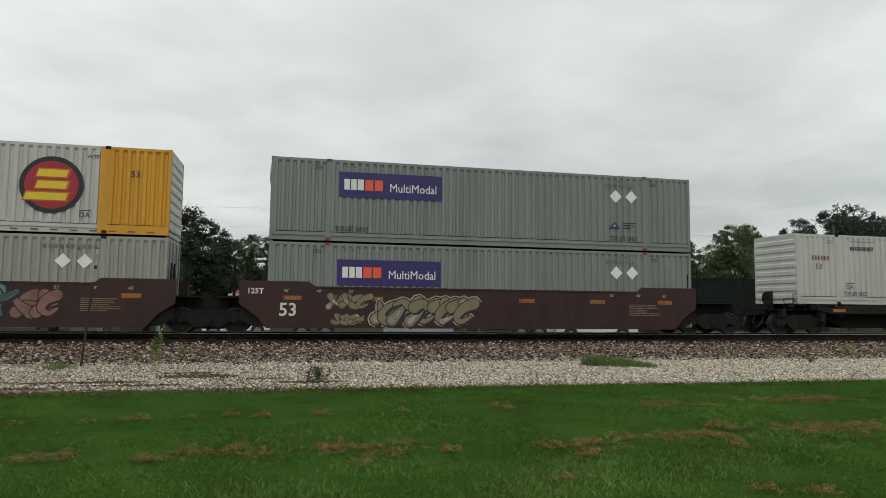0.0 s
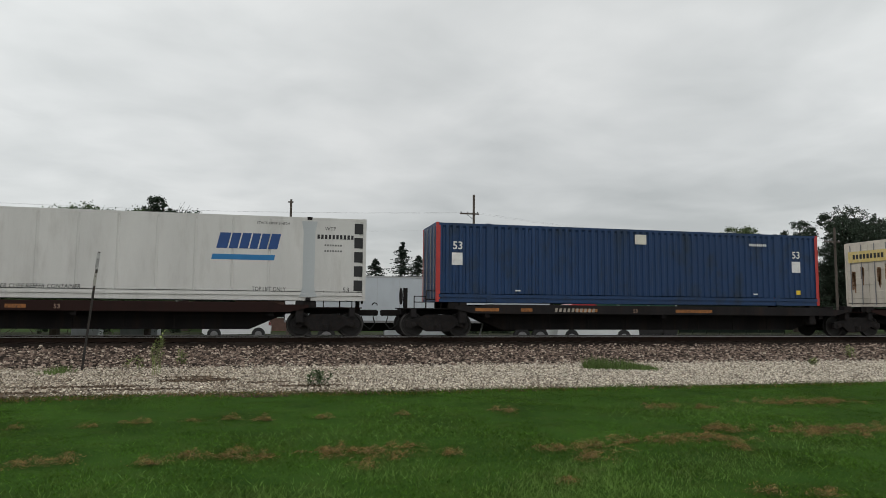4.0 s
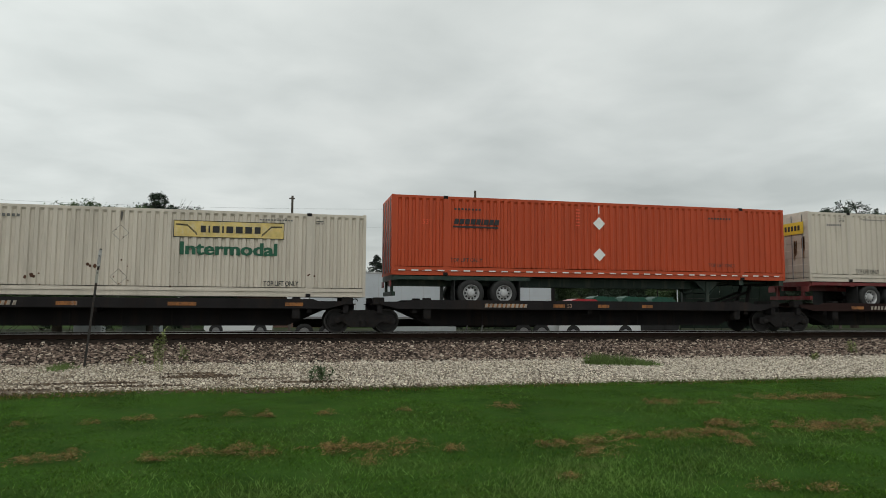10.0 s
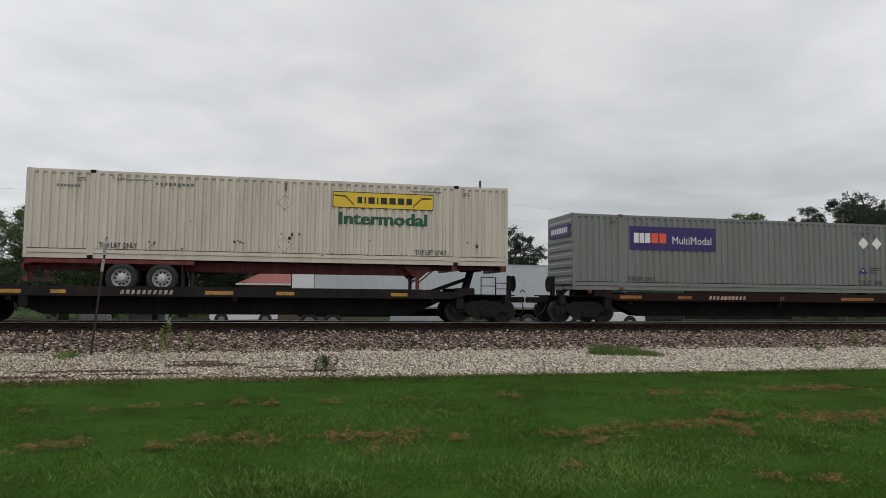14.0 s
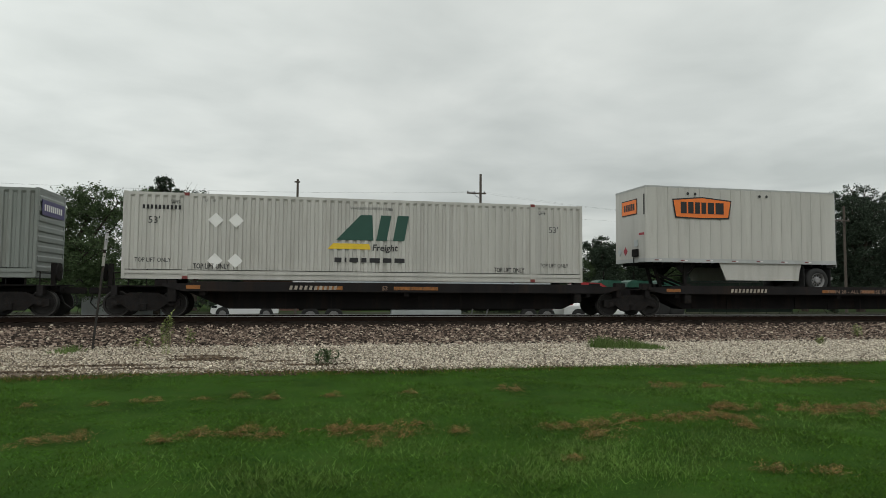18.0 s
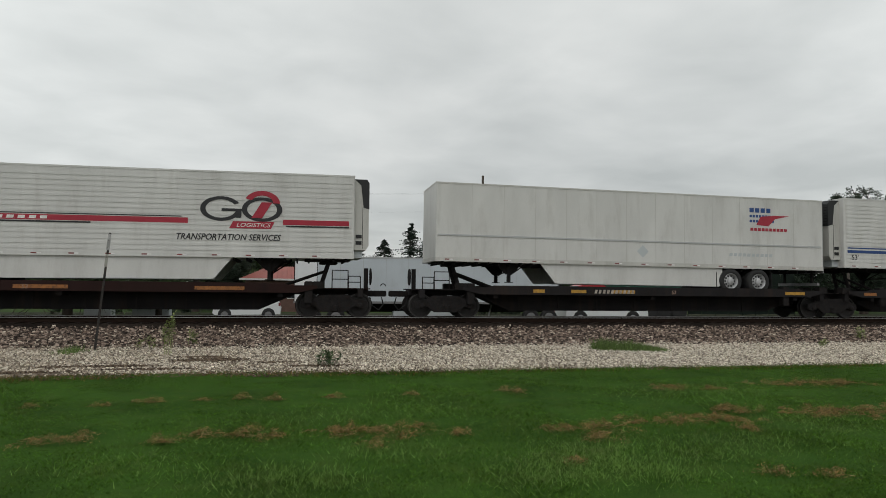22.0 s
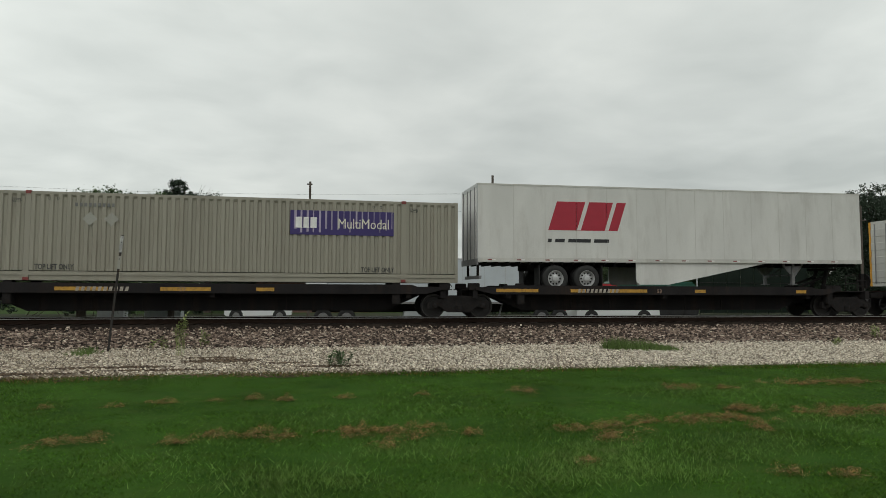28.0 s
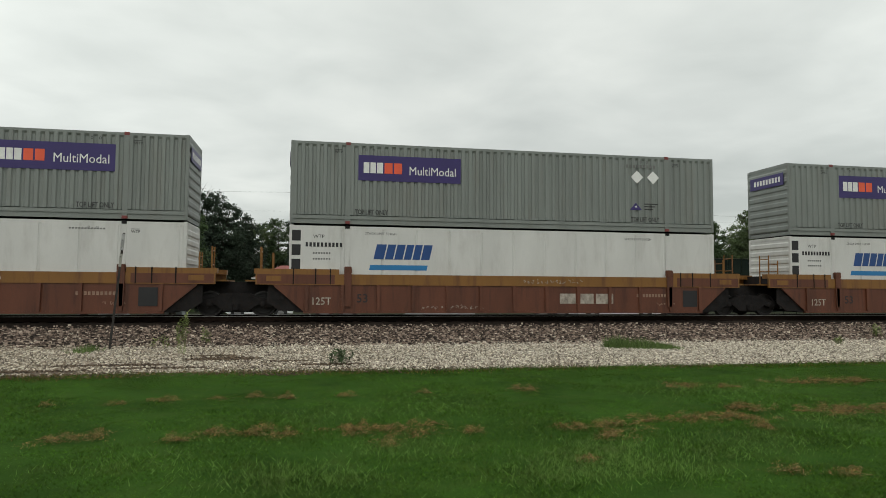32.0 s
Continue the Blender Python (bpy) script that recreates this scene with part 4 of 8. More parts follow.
    # undercarriage
    tagged(part("cross_member_set", under_ribs(0.3, length - 0.3, bottom), M_IRON, ob), kind="stuff")
    part("coupler_plate", box(*sorted((at(0.1), at(1.7))), -0.6, 0.6, bottom - 0.06, bottom), M_IRON, ob)
    if axles == 2:
        d = wheel_at or length - 4.2
        bogie(ob, sorted((at(d), at(d + 1.24))), M_IRON, bright, bottom)
        landing_gear(ob, at(2.9), M_STEELRIM if label.startswith("white trailer with a large red") else M_IRON, bottom, TZ + 0.3)
    else:
        bogie(ob, [at(length - 0.85)], M_IRON, bright, bottom)
        landing_gear(ob, at(1.9), M_IRON, bottom, TZ + 0.3)
    if skirt:
        d0, d1, cut, z0 = skirt
        for y in (-1.22, 1.22):
            part("side_skirt", prism([(at(d0), bottom + 0.01), (at(d1), bottom + 0.01), (at(d1), z0 + 0.12) if axles == 2 else (at(d1 - 0.1), (bottom + z0) / 2), (at(d1 - 0.15), z0)] + ([(at(d0 + cut), z0)] if cut > 0 else [(at(d0 - cut * 0.55), z0), (at(d0 + cut), z0 + 0.22)]),
                                     y - 0.012, y + 0.012), skirt_paint or paint, ob, "flat aerodynamic skirt panel")
    if machine:
        z0, z1 = bottom + 0.32, top - 0.1
        body = part("cooling_unit", prism([(at(0), z0), (at(-0.42), z0), (at(-0.52), z0 + 0.16), (at(-0.52), z1 - 0.12), (at(-0.44), z1), (at(0), z1)], -1.06, 1.06), M_WHITE, ob, "white refrigeration machine")
        part("grille", prism([(at(-0.535), z1 - 1.06), (at(-0.535), z1 - 0.12), (at(-0.45), z1 + 0.012), (at(-0.02), z1 + 0.012), (at(-0.24), z1 - 0.20), (at(-0.33), z1 - 1.0)], -1.07, 1.07), M_DARKBOX, body)
        for i in range(7):
            part("grille_slat", box(*sorted((at(-0.545), at(-0.40))), -1.0, 1.0, z1 - 0.98 + i * 0.115, z1 - 0.965 + i * 0.115), M_IRON, body)
        part("panel_joint", box(*sorted((at(-0.526), at(-0.51))), -0.02, -0.005, z0 + 0.18, z1 - 1.06), M_IRON, body)
        part("panel_joint", box(*sorted((at(-0.31), at(-0.295))), -1.065, -1.05, z0 + 0.05, z1 - 1.0), M_IRON, body)
        part("filler_cap", box(*sorted((at(-0.53), at(-0.51))), 0.3, 0.45, z0 + 0.3, z0 + 0.42), M_DARKBOX, body)
        part("base_guard", box(*sorted((at(-0.3), at(0))), -0.95, 0.95, z0 - 0.28, z0), M_PALEGREY, body)
        for zz in (0.55, 0.32):
            part("control_panel", box(*sorted((at(-0.27), at(-0.06))), -1.072, -1.06, z0 + zz - 0.13, z0 + zz + 0.0), M_DARKBOX, body)
    if lights:
        bm, pale = bmesh.new(), bmesh.new()
        k = int(length / 1.15)
        for i in range(k):
            x = 0.35 + i * (length - 0.7) / k
            box(x, x + 0.17, -CW - 0.014, -CW - 0.010, bottom + 0.055, bottom + 0.095, bm)
            box(x + 0.17, x + 0.30, -CW - 0.014, -CW - 0.010, bottom + 0.055, bottom + 0.095, pale)
        tagged(part("reflector_strip", bm, M_REFLRED, ob), kind="stuff")
        tagged(part("reflector_strip", pale, M_INKWHITE, ob), kind="stuff")
    return ob


def under_ribs(a, c, bottom):
    bm = bmesh.new()
    x = a
    while x < c:
        box(x, x + 0.06, -CW + 0.1, CW - 0.1, bottom - 0.1, bottom, bm)
        x += 0.42
    return bm


def chassis(label, s, rear, paint, bottom=2.08):
    """A skeletal container chassis under a box; rear: the end with the wheels."""
    ob = thing("container_chassis", label, "chassis", "chassis on the train")
    moves(ob, s, 0)
    f = 1 if rear == "R" else -1
    fx = 0.0 if rear == "R" else CL

    def at(d):
        return fx + f * d
    for y in (-0.45, 0.45):
        part("main_rail", prism([(at(0.3), bottom - 0.12), (at(2.6), bottom - 0.16), (at(3.2), bottom - 0.36), (at(CL - 0.1), bottom - 0.36), (at(CL - 0.1), bottom - 0.03), (at(0.3), bottom - 0.03)],
                                y - 0.07, y + 0.07), paint, ob)
    for d in (0.15, 2.0, CL - 2.1, CL - 0.12):
        part("bolster", box(at(d) - 0.1, at(d) + 0.1, -1.22, 1.22, bottom - 0.2, bottom), paint, ob)
    for i in range(9):
        x = at(3.4 + i * 1.05)
        part("cross_member", box(x - 0.04, x + 0.04, -0.45, 0.45, bottom - 0.3, bottom - 0.08), paint, ob)
    for y in (-1.22, 1.22):
        part("side_rail", box(*sorted((at(CL - 5.2), at(CL - 0.1))), y - 0.03, y + 0.03, bottom - 0.16, bottom - 0.03), paint, ob)
    bogie(ob, sorted((at(CL - 2.95), at(CL - 4.2))), paint, True, bottom)
    landing_gear(ob, at(3.3), paint, bottom - 0.05, TZ + 0.25)
    part("rear_bumper", box(at(CL - 0.1) - 0.06, at(CL - 0.1) + 0.06, -1.2, 1.2, bottom - 0.75, bottom - 0.6), paint, ob)
    for y in (-0.75, 0.75):
        part("bumper_post", box(at(CL - 0.1) - 0.05, at(CL - 0.1) + 0.05, y - 0.06, y + 0.06, bottom - 0.65, bottom - 0.1), paint, ob)
    for y in (-1.0, 1.0):
        part("tail_lamp_panel", box(at(CL) - 0.02, at(CL) + 0.02, y - 0.2, y + 0.2, bottom - 0.42, bottom - 0.2), M_REFLRED, ob)
    return ob


# ---- rail cars ----
# paler than the wheel: sky glint on its worn edge, put into the colour
M_EDGEGLINT = surface("worn_edge_glint", (0.055, 0.05, 0.048), 0.45, 0.3, 0.2, 6, 40)
def truck(ob, x, wells=False):
    """A two-axle rail truck: side frames, springs, bolster, axles and wheels."""
    tr = shared("bolster", "truck", M_IRON, lambda: box(-0.2, 0.2, -0.95, 0.95, 0.42, 0.72, None, 0.03), ob, "grimy cast-iron rail truck")
    tr.location = (x, 0, 0)
    if wells:
        shared("web", "body_bolster", M_IRON, lambda: prism([(-1.75, 0.30), (-1.3, 1.0), (-1.0, 1.18), (1.0, 1.18), (1.3, 1.0), (1.75, 0.30), (0.5, 0.14), (-0.5, 0.14)], -0.62, 0.62), tr)
    for y in (-1.02, 1.02):
        shared(("frame", y), "side_frame", M_IRON, lambda: prism(
            [(-1.15, 0.36), (-1.15, 0.58), (-0.75, 0.66), (-0.45, 0.80), (0.45, 0.80), (0.75, 0.66), (1.15, 0.58), (1.15, 0.36), (0.95, 0.30),
             (0.7, 0.42), (0.42, 0.20), (-0.42, 0.20), (-0.7, 0.42), (-0.95, 0.30)], y - 0.07, y + 0.07), tr)
        shared(("spring", y), "spring", M_IRON, lambda: rod((0, y * 1.08, 0.24), (0, y * 1.08, 0.44), 0.12, 10), tr)
        for dx in (-0.89, 0.89):
            shared(("cap", y), "bearing_cap", M_IRON, lambda: lathe([(0.10, y * 0.08), (0.10, y * 0.10), (0.05, y * 0.12)], 10), tr).location = (dx, y, 0.44)
    for dx in (-0.89, 0.89):
        for y in (-1, 1):
            shared(("railwheel", y), "wheel", M_WHEEL, lambda: lathe(
                [(0.10, y * 0.80), (0.34, y * 0.80), (0.36, y * 0.83), (0.43, y * 0.83), (0.43, y * 0.715), (0.46, y * 0.70), (0.46, y * 0.68), (0.10, y * 0.68)], 30), tr).location = (dx, 0, 0.43)
            # near wheels only: a flat pale ring painted in for the glint
            if y < 0:
                shared("edge_glint", "edge_glint", M_EDGEGLINT, lambda: ring(0, 0, 0.432, 0.412, -0.836, n=26), tr).location = (dx, 0, 0.43)
        shared("axle", "axle", M_IRON, lambda: rod((0, -0.95, 0), (0, 0.95, 0), 0.08), tr).location = (dx, 0, 0.43)
    return tr


def coupler(ob, x, f):
    part("coupler", box(min(x, x + f * 0.7), max(x, x + f * 0.7), -0.12, 0.12, 0.74, 0.96, None, 0.03), M_IRON, ob)
    hose = bmesh.new()
    pts = [(x - f * 0.02, 0.45, 0.72), (x + f * 0.05, 0.42, 0.45), (x - f * 0.12, 0.4, 0.25), (x - f * 0.35, 0.42, 0.42), (x - f * 0.45, 0.45, 0.72)]
    for a, c in zip(pts, pts[1:]):
        rod((a[0] + f * 0.5, -a[1], a[2]), (c[0] + f * 0.5, -c[1], c[2]), 0.022, 6, hose)
    part("air_hose", hose, M_TYRE, ob)


def brake_stand(ob, x, f, z):
    """Hand-brake wheel, its post and the steps and grab irons at a car's end."""
    part("brake_post", box(x - 0.07, x + 0.07, -0.75, -0.6, z - 0.1, z + 0.72), M_IRON, ob)
    part("brake_wheel", lathe([(0.30, 0.02), (0.30, -0.02), (0.25, -0.03), (0.05, -0.05), (0.05, 0.02)], 20), M_IRON, ob).matrix_basis = \
        Matrix.Translation((x + f * 0.16, -0.68, z + 0.42)) @ Matrix.Rotation(radians(90), 4, "Z")
    for d, w, h in ((-0.45, 0.42, 0.42), (-0.95, 0.55, 0.62)):
        bm = bmesh.new()
        a = x + f * (d - w / 2)
        c = x + f * (d + w / 2)
        for p, q in (((a, z), (a, z + h)), ((c, z), (c, z + h)), ((a, z + h), (c, z + h)), ((a, z + h * 0.5), (c, z + h * 0.5))):
            rod((p[0], -1.18, p[1]), (q[0], -1.18, q[1]), 0.018, 6, bm)
        part("grab_iron", bm, M_IRON, ob)


def hitch(ob, x, f, z1=1.92):
    """A collapsible trailer hitch: two legs and a strut below a head plate."""
    for y in (-0.35, 0.35):
        part("hitch_leg", rod((x + f * 0.28, y, 1.0), (x, y * 0.8, z1), 0.075, 8), M_IRON, ob)
        part("hitch_strut", rod((x + f * 1.75, y, 1.05), (x + f * 0.12, y * 0.8, z1 - 0.28), 0.05, 8), M_IRON, ob)
    part("hitch_head", box(x - 0.32, x + 0.32, -0.5, 0.5, z1 - 0.02, z1 + 0.06, None, 0.02), M_IRON, ob)


def spine_unit(s0, s1, left, right, style, loads, number=True, seed=0):
    """One platform of a spine car from joint s0 to joint s1; "A": shared truck at the joint, "C": coupler. loads: (kind, start, ...)."""
    rnd = random.Random(seed)
    ob = thing("spine_car", "grimy black skeletal rail car carrying " + loads[0], "rail car", "spine cars of the train")
    moves(ob, s0, 0)
    L = s1 - s0
    tl, tr_ = (0.0 if left == "A" else 2.0), (L if right == "A" else L - 2.0)
    e0, e1 = (0.25 if left == "A" else 0.75), (L - 0.25 if right == "A" else L - 0.75)
    # the deep centre sill, drawn up over the trucks
    a, c = tl + 1.35, tr_ - 1.35
    part("centre_sill", prism([(e0, 0.80), (a, 0.80), (a + 1.25, 0.25), (c - 1.25, 0.25), (c, 0.80), (e1, 0.80), (e1, 1.02), (e0, 1.02)], -0.42, 0.42), M_BLACKCAR, ob)
    for i in range(int((c - a - 2.4) / 1.6)):
        shared("stiffener", "stiffener", M_BLACKCAR, lambda: box(0, 0.05, -0.44, 0.44, 0.27, 1.0), ob).location = (a + 1.6 + i * 1.6, 0, 0)
    deck = M_DARKRED if style in ("red", "bnsf") else M_BLACKCAR
    for y in (-1, 1):
        part("side_sill", prism([(a - 0.75, 1.02), (a - 0.1, 0.86), (c + 0.1, 0.86), (c + 0.75, 1.02), (c + 0.75, 1.12), (c - 0.2, 1.12), (c - 0.4, 1.19), (a + 0.4, 1.19), (a + 0.2, 1.12), (a - 0.75, 1.12)], min(y * 1.30, y * 1.24), max(y * 1.30, y * 1.24)), deck, ob)
        part("deck_plate", box(a - 0.4, c + 0.4, min(y * 0.42, y * 1.24), max(y * 0.42, y * 1.24), 0.90, 0.945), M_BLACKCAR, ob)
    for x in (e0 + 0.35, a + 0.5, (a + c) / 2, c - 0.5, e1 - 0.35):
        part("cross_bearer", prism([(x - 0.09, 0.72), (x + 0.09, 0.72), (x + 0.09, 1.03), (x - 0.09, 1.03)], -1.2, 1.2), M_BLACKCAR, ob)
    part("end_platform", box(e0, a - 0.3, -1.05, 1.05, 1.0, 1.04), deck, ob)
    part("end_platform", box(c + 0.3, e1, -1.05, 1.05, 1.0, 1.04), deck, ob)
    for y in (-1.1, 1.1):
        for x in (2.3 + tl * 0.3, L - 2.3 - (L - tr_) * 0.3):
            part("pedestal", box(x - 0.14, x + 0.14, y - 0.16, y + 0.16, 0.5, 1.262, None, 0.02), M_IRON, ob)
        for x in (tl + 0.55, tr_ - 0.55):
            part("end_pedestal", box(x - 0.2, x + 0.2, y - 0.14, y + 0.14, 1.0, 1.262, None, 0.02), M_IRON, ob)
    # amber strips along the sills
    x = a
    while x < c - 1.0:
        w = rnd.choice((0.45, 0.6, 0.9, 1.6))
        if rnd.random() < (0.3 if style == "bnsf" else 0.6):
            part("reflective_strip", plate(oblong(x, min(x + w, c), 0.94, 1.06), -1.306), M_STRIPE if style != "bright" else M_STRIPEBRIGHT, ob)
        x += w + rnd.uniform(0.7, 2.0)
    if number:
        q = a + rnd.uniform(2.5, 5)
        part("number_strip", blocks([0.6, 0.6, 0.6, 0.6, 0, 0.6, 0.6, 0.6, 0.6, 0.6, 0.6], q, q + 1.6, 0.93, 1.07, -1.312, 0.22, 0.45), M_WORNWHITE, ob)
        if style == "twin":
            lettering("TWIN 28 - ALL PURPOSE SPINE CAR", a + 7.2, 0.93, 0.19, M_FADEDINK, ob, -1.312, 0, 0.01, to=a + 11.0)
        else:
            lettering("53", q + 3.2, 0.93, 0.2, M_FADEDINK, ob, -1.312, 0, 0.02)
    truck(ob, tl)
    if right == "C":
        truck(ob, tr_)
        coupler(ob, e1, 1)
        brake_stand(ob, e1 - 0.12, 1, 1.04)
    if left == "C":
        coupler(ob, e0, -1)
        brake_stand(ob, e0 + 0.12, -1, 1.04)
    for kind, d, f in loads[1:]:
        if kind == "hitch":
            hitch(ob, d - s0, f)
    part("hook", ring(L - 0.2, 1.12, 0.11, 0.075, -0.3, a0=0, a1=180, n=10), M_IRON, ob)
    return ob


def stroke(points, w0, w1, y, bm):
    """A painted stroke with round ends along a smooth bent line, w0 half wide at its start and w1 at its end."""
    line = []
    for i in range(len(points) - 1):
        p0, p1, p2, p3 = (Vector(points[min(max(j, 0), len(points) - 1)]) for j in (i - 1, i, i + 1, i + 2))
        for t in (0, 0.25, 0.5, 0.75):
            line.append(0.5 * (2 * p1 + (p2 - p0) * t + (2 * p0 - 5 * p1 + 4 * p2 - p3) * t * t + (3 * p1 - p0 - 3 * p2 + p3) * t ** 3))
    line.append(Vector(points[-1]))
    n = len(line) - 1
    left, right = [], []
    for i, p in enumerate(line):
        d = line[min(n, i + 1)] - line[max(0, i - 1)]
        a, w = math.atan2(d.y, d.x), w0 + (w1 - w0) * i / n
        left.append(bm.verts.new((p.x - w * math.sin(a), y, p.y + w * math.cos(a))))
        right.append(bm.verts.new((p.x + w * math.sin(a), y, p.y - w * math.cos(a))))
        if i in (0, n):
            turn = (135, 180, 225) if i == 0 else (45, 0, -45)
            end = [bm.verts.new((p.x + w * math.cos(a + radians(e)), y, p.y + w * math.sin(a + radians(e)))) for e in turn]
            bm.faces.new((left[-1], *end, right[-1]))
    for i in range(n):
        bm.faces.new((left[i], left[i + 1], right[i + 1], right[i]))


# bent lines in a cell one high: leaning bows, wedges and long hooks of no meaning
BENDS = (((-0.1, 0.0), (0.25, 0.45), (0.5, 1.0)), ((1.1, 0.1), (0.75, 0.4), (0.5, 1.0)), ((-0.15, 0.75), (0.3, 0.95), (0.8, 0.7), (1.25, 0.95)), ((-0.2, 0.2), (0.35, 0.02), (0.8, 0.3), (1.2, 0.05)),
         ((0.1, 0.1), (0.55, 0.5), (1.15, 0.55)), ((1.15, 0.98), (0.6, 0.75), (0.35, 0.3), (0.75, 0.02), (1.2, 0.3)), ((0.0, 0.95), (0.3, 0.5), (0.9, 0.05)))


def spray(ob, rnd, x0, x1, z0, z1, y, fills, edge, halo=None):
    """A spray-painted piece: fat overlapping bends with a dark edge, a pale outer line, second paint in patches and thin shine lines."""
    h = z1 - z0
    w = 0.15 * h
    n = max(2, round((x1 - x0) / (0.72 * h)))
    cell = (x1 - x0) / n
    lines = []
    for i in range(n):
        cx, lean, drop = x0 + cell * i, rnd.uniform(-0.1, 0.35), rnd.uniform(-0.06, 0.06)
        for k in rnd.sample(range(len(BENDS)), 3):
            lines.append((-1 if rnd.random() < 0.5 else 1, [(cx + (0.04 + 0.9 * px) * cell + lean * (pz - 0.5) * h, z0 + w + (h - 2 * w) * min(1, max(0, pz + drop))) for px, pz in BENDS[k]]))
    lines = [line[::way] for way, line in lines]
    if halo:
        bm = bmesh.new()
        for i, line in enumerate(lines):
            stroke(line, w * 1.35 + 0.085 * h, w * 0.3 + 0.085 * h, y - 0.0010 - 0.0001 * i, bm)
        tagged(part("spray_halo", bm, halo, ob), kind="stuff")
    # each bow covers the one before it, with its own dark edge
    rims, bodies = bmesh.new(), bmesh.new()
    tones = {paint.name: bmesh.new() for paint in fills[1:]}
    shades = {paint.name: paint for paint in fills[1:]}
    d = 0.0040
    for i, line in enumerate(lines):
        d += 0.00025
        stroke([(px + 0.05 * h, pz - 0.045 * h) for px, pz in line], w * 1.35 + 0.03 * h, w * 0.3 + 0.03 * h, y - d, rims)
        stroke(line, w * 1.35 + 0.036 * h, w * 0.3 + 0.036 * h, y - d - 0.0001, rims)
        d += 0.00025
        stroke(line, w * 1.35, w * 0.3, y - d, bodies)
        if fills[1:] and rnd.random() < 0.6:
            a = rnd.randrange(len(line) - 1)
            stroke(line[a:a + 2], w * 0.7, w * 0.2, y - d - 0.00012, tones[fills[1 + i % (len(fills) - 1)].name])
    tagged(part("spray_edge", rims, edge, ob), kind="stuff")
    tagged(part("spray_fill", bodies, fills[0], ob), kind="stuff")
    for key, bm in tones.items():
        tagged(part("spray_blotch", bm, shades[key], ob), kind="stuff")


def well_unit(s0, s1, left, right, style, seed, art=()):
    """One well of an articulated well car from joint s0 to joint s1."""
    rnd = random.Random(seed)
    paint = {"brown": M_BROWN, "maroon": M_MAROON, "ribbed": M_RIBBED}[style]
    label = {"brown": "brown rail well car with spray-painted sides", "maroon": "dark maroon rail well car with spray-painted sides",
             "ribbed": "red-brown ribbed rail well car with an ochre top rail"}[style]
    ob = thing("well_car", label, "rail car", "well cars of the train")
    moves(ob, s0, 0)
    L = s1 - s0
    tl, tr_ = (0.0 if left == "A" else 2.1), (L if right == "A" else L - 2.1)
    e0, e1 = (0.3 if left == "A" else 0.75), (L - 0.3 if right == "A" else L - 0.75)
    a, c = tl + 1.55, tr_ - 1.55
    low, high, end = (0.15, 1.47, 1.64) if style == "ribbed" else (0.2, 1.62, 1.79)
    for y in (-1, 1):
        y0, y1 = min(y * 1.46, y * 1.36), max(y * 1.46, y * 1.36)
        if style == "ribbed":
            part("side_sheet", prism([(a - 0.3, 1.05), (a + 0.75, low), (c - 0.75, low), (c + 0.3, 1.05), (c + 0.3, 1.12), (a - 0.3, 1.12)], min(y * 1.43, y * 1.36), max(y * 1.43, y * 1.36)), paint, ob)
            part("top_rail", box(a - 0.9, c + 0.9, y0, y1, 1.10, high), M_OCHRE, ob, "ochre top rail")
            for x0, x1 in ((a - 0.95, a + 1.9), (c - 1.9, c + 0.95)):
                part("end_rail", box(x0, x1, min(y * 1.44, y * 1.10), max(y * 1.44, y * 1.10), high, end), M_OCHRE, ob)
            part("bottom_angle", box(a + 0.7, c - 0.7, min(y * 1.46, y * 1.30), max(y * 1.46, y * 1.30), low - 0.03, low + 0.05), paint, ob)
            k = 12
            for i in range(k + 1):
                x = a + 0.8 + (c - a - 1.6) * i / k
                part("rib", prism([(x - 0.05, low + 0.05), (x + 0.05, low + 0.05), (x + 0.065, 1.10), (x - 0.065, 1.10)], min(y * 1.43, y * 1.50), max(y * 1.43, y * 1.50)), paint, ob)
        else:
            part("side_sheet", prism([(a - 0.55, 1.0), (a, 0.62), (a + 0.35, low), (c - 0.35, low), (c, 0.62), (c + 0.55, 1.0), (c + 0.55, end), (c - 1.75, end), (c - 1.95, high), (a + 1.95, high), (a + 1.75, end), (a - 0.55, end)], y0, y1), paint, ob)
            part("top_flange", box(a + 1.9, c - 1.9, min(y * 1.49, y * 1.34), max(y * 1.49, y * 1.34), high - 0.04, high + 0.012), paint, ob)
    for y in (-1.345, 1.31):
        for x, f in ((a, 1), (c, -1)):
            part("end_gusset", prism([(x - f * 0.5, 1.08), (x + f * 1.0, 1.08), (x + f * 1.0, low + 0.02), (x - f * 0.1, low + 0.06), (x - f * 0.5, 0.5)], y, y + 0.03), M_IRON, ob)
    part("well_floor", box(a + 0.4, c - 0.4, -1.36, 1.36, low, 0.272), M_IRON, ob)
    for x0, x1 in ((e0, a + 0.3), (c - 0.3, e1)):
        part("end_sill", prism([(x0, 0.86), (x1, 0.86), (x1, 1.2), (x0, 1.2)], -0.45, 0.45), M_BLACKCAR, ob)
        part("end_platform", box(x0, x1, -1.2, 1.2, 1.2, 1.25), M_BLACKCAR if style != "ribbed" else M_OCHRE, ob)
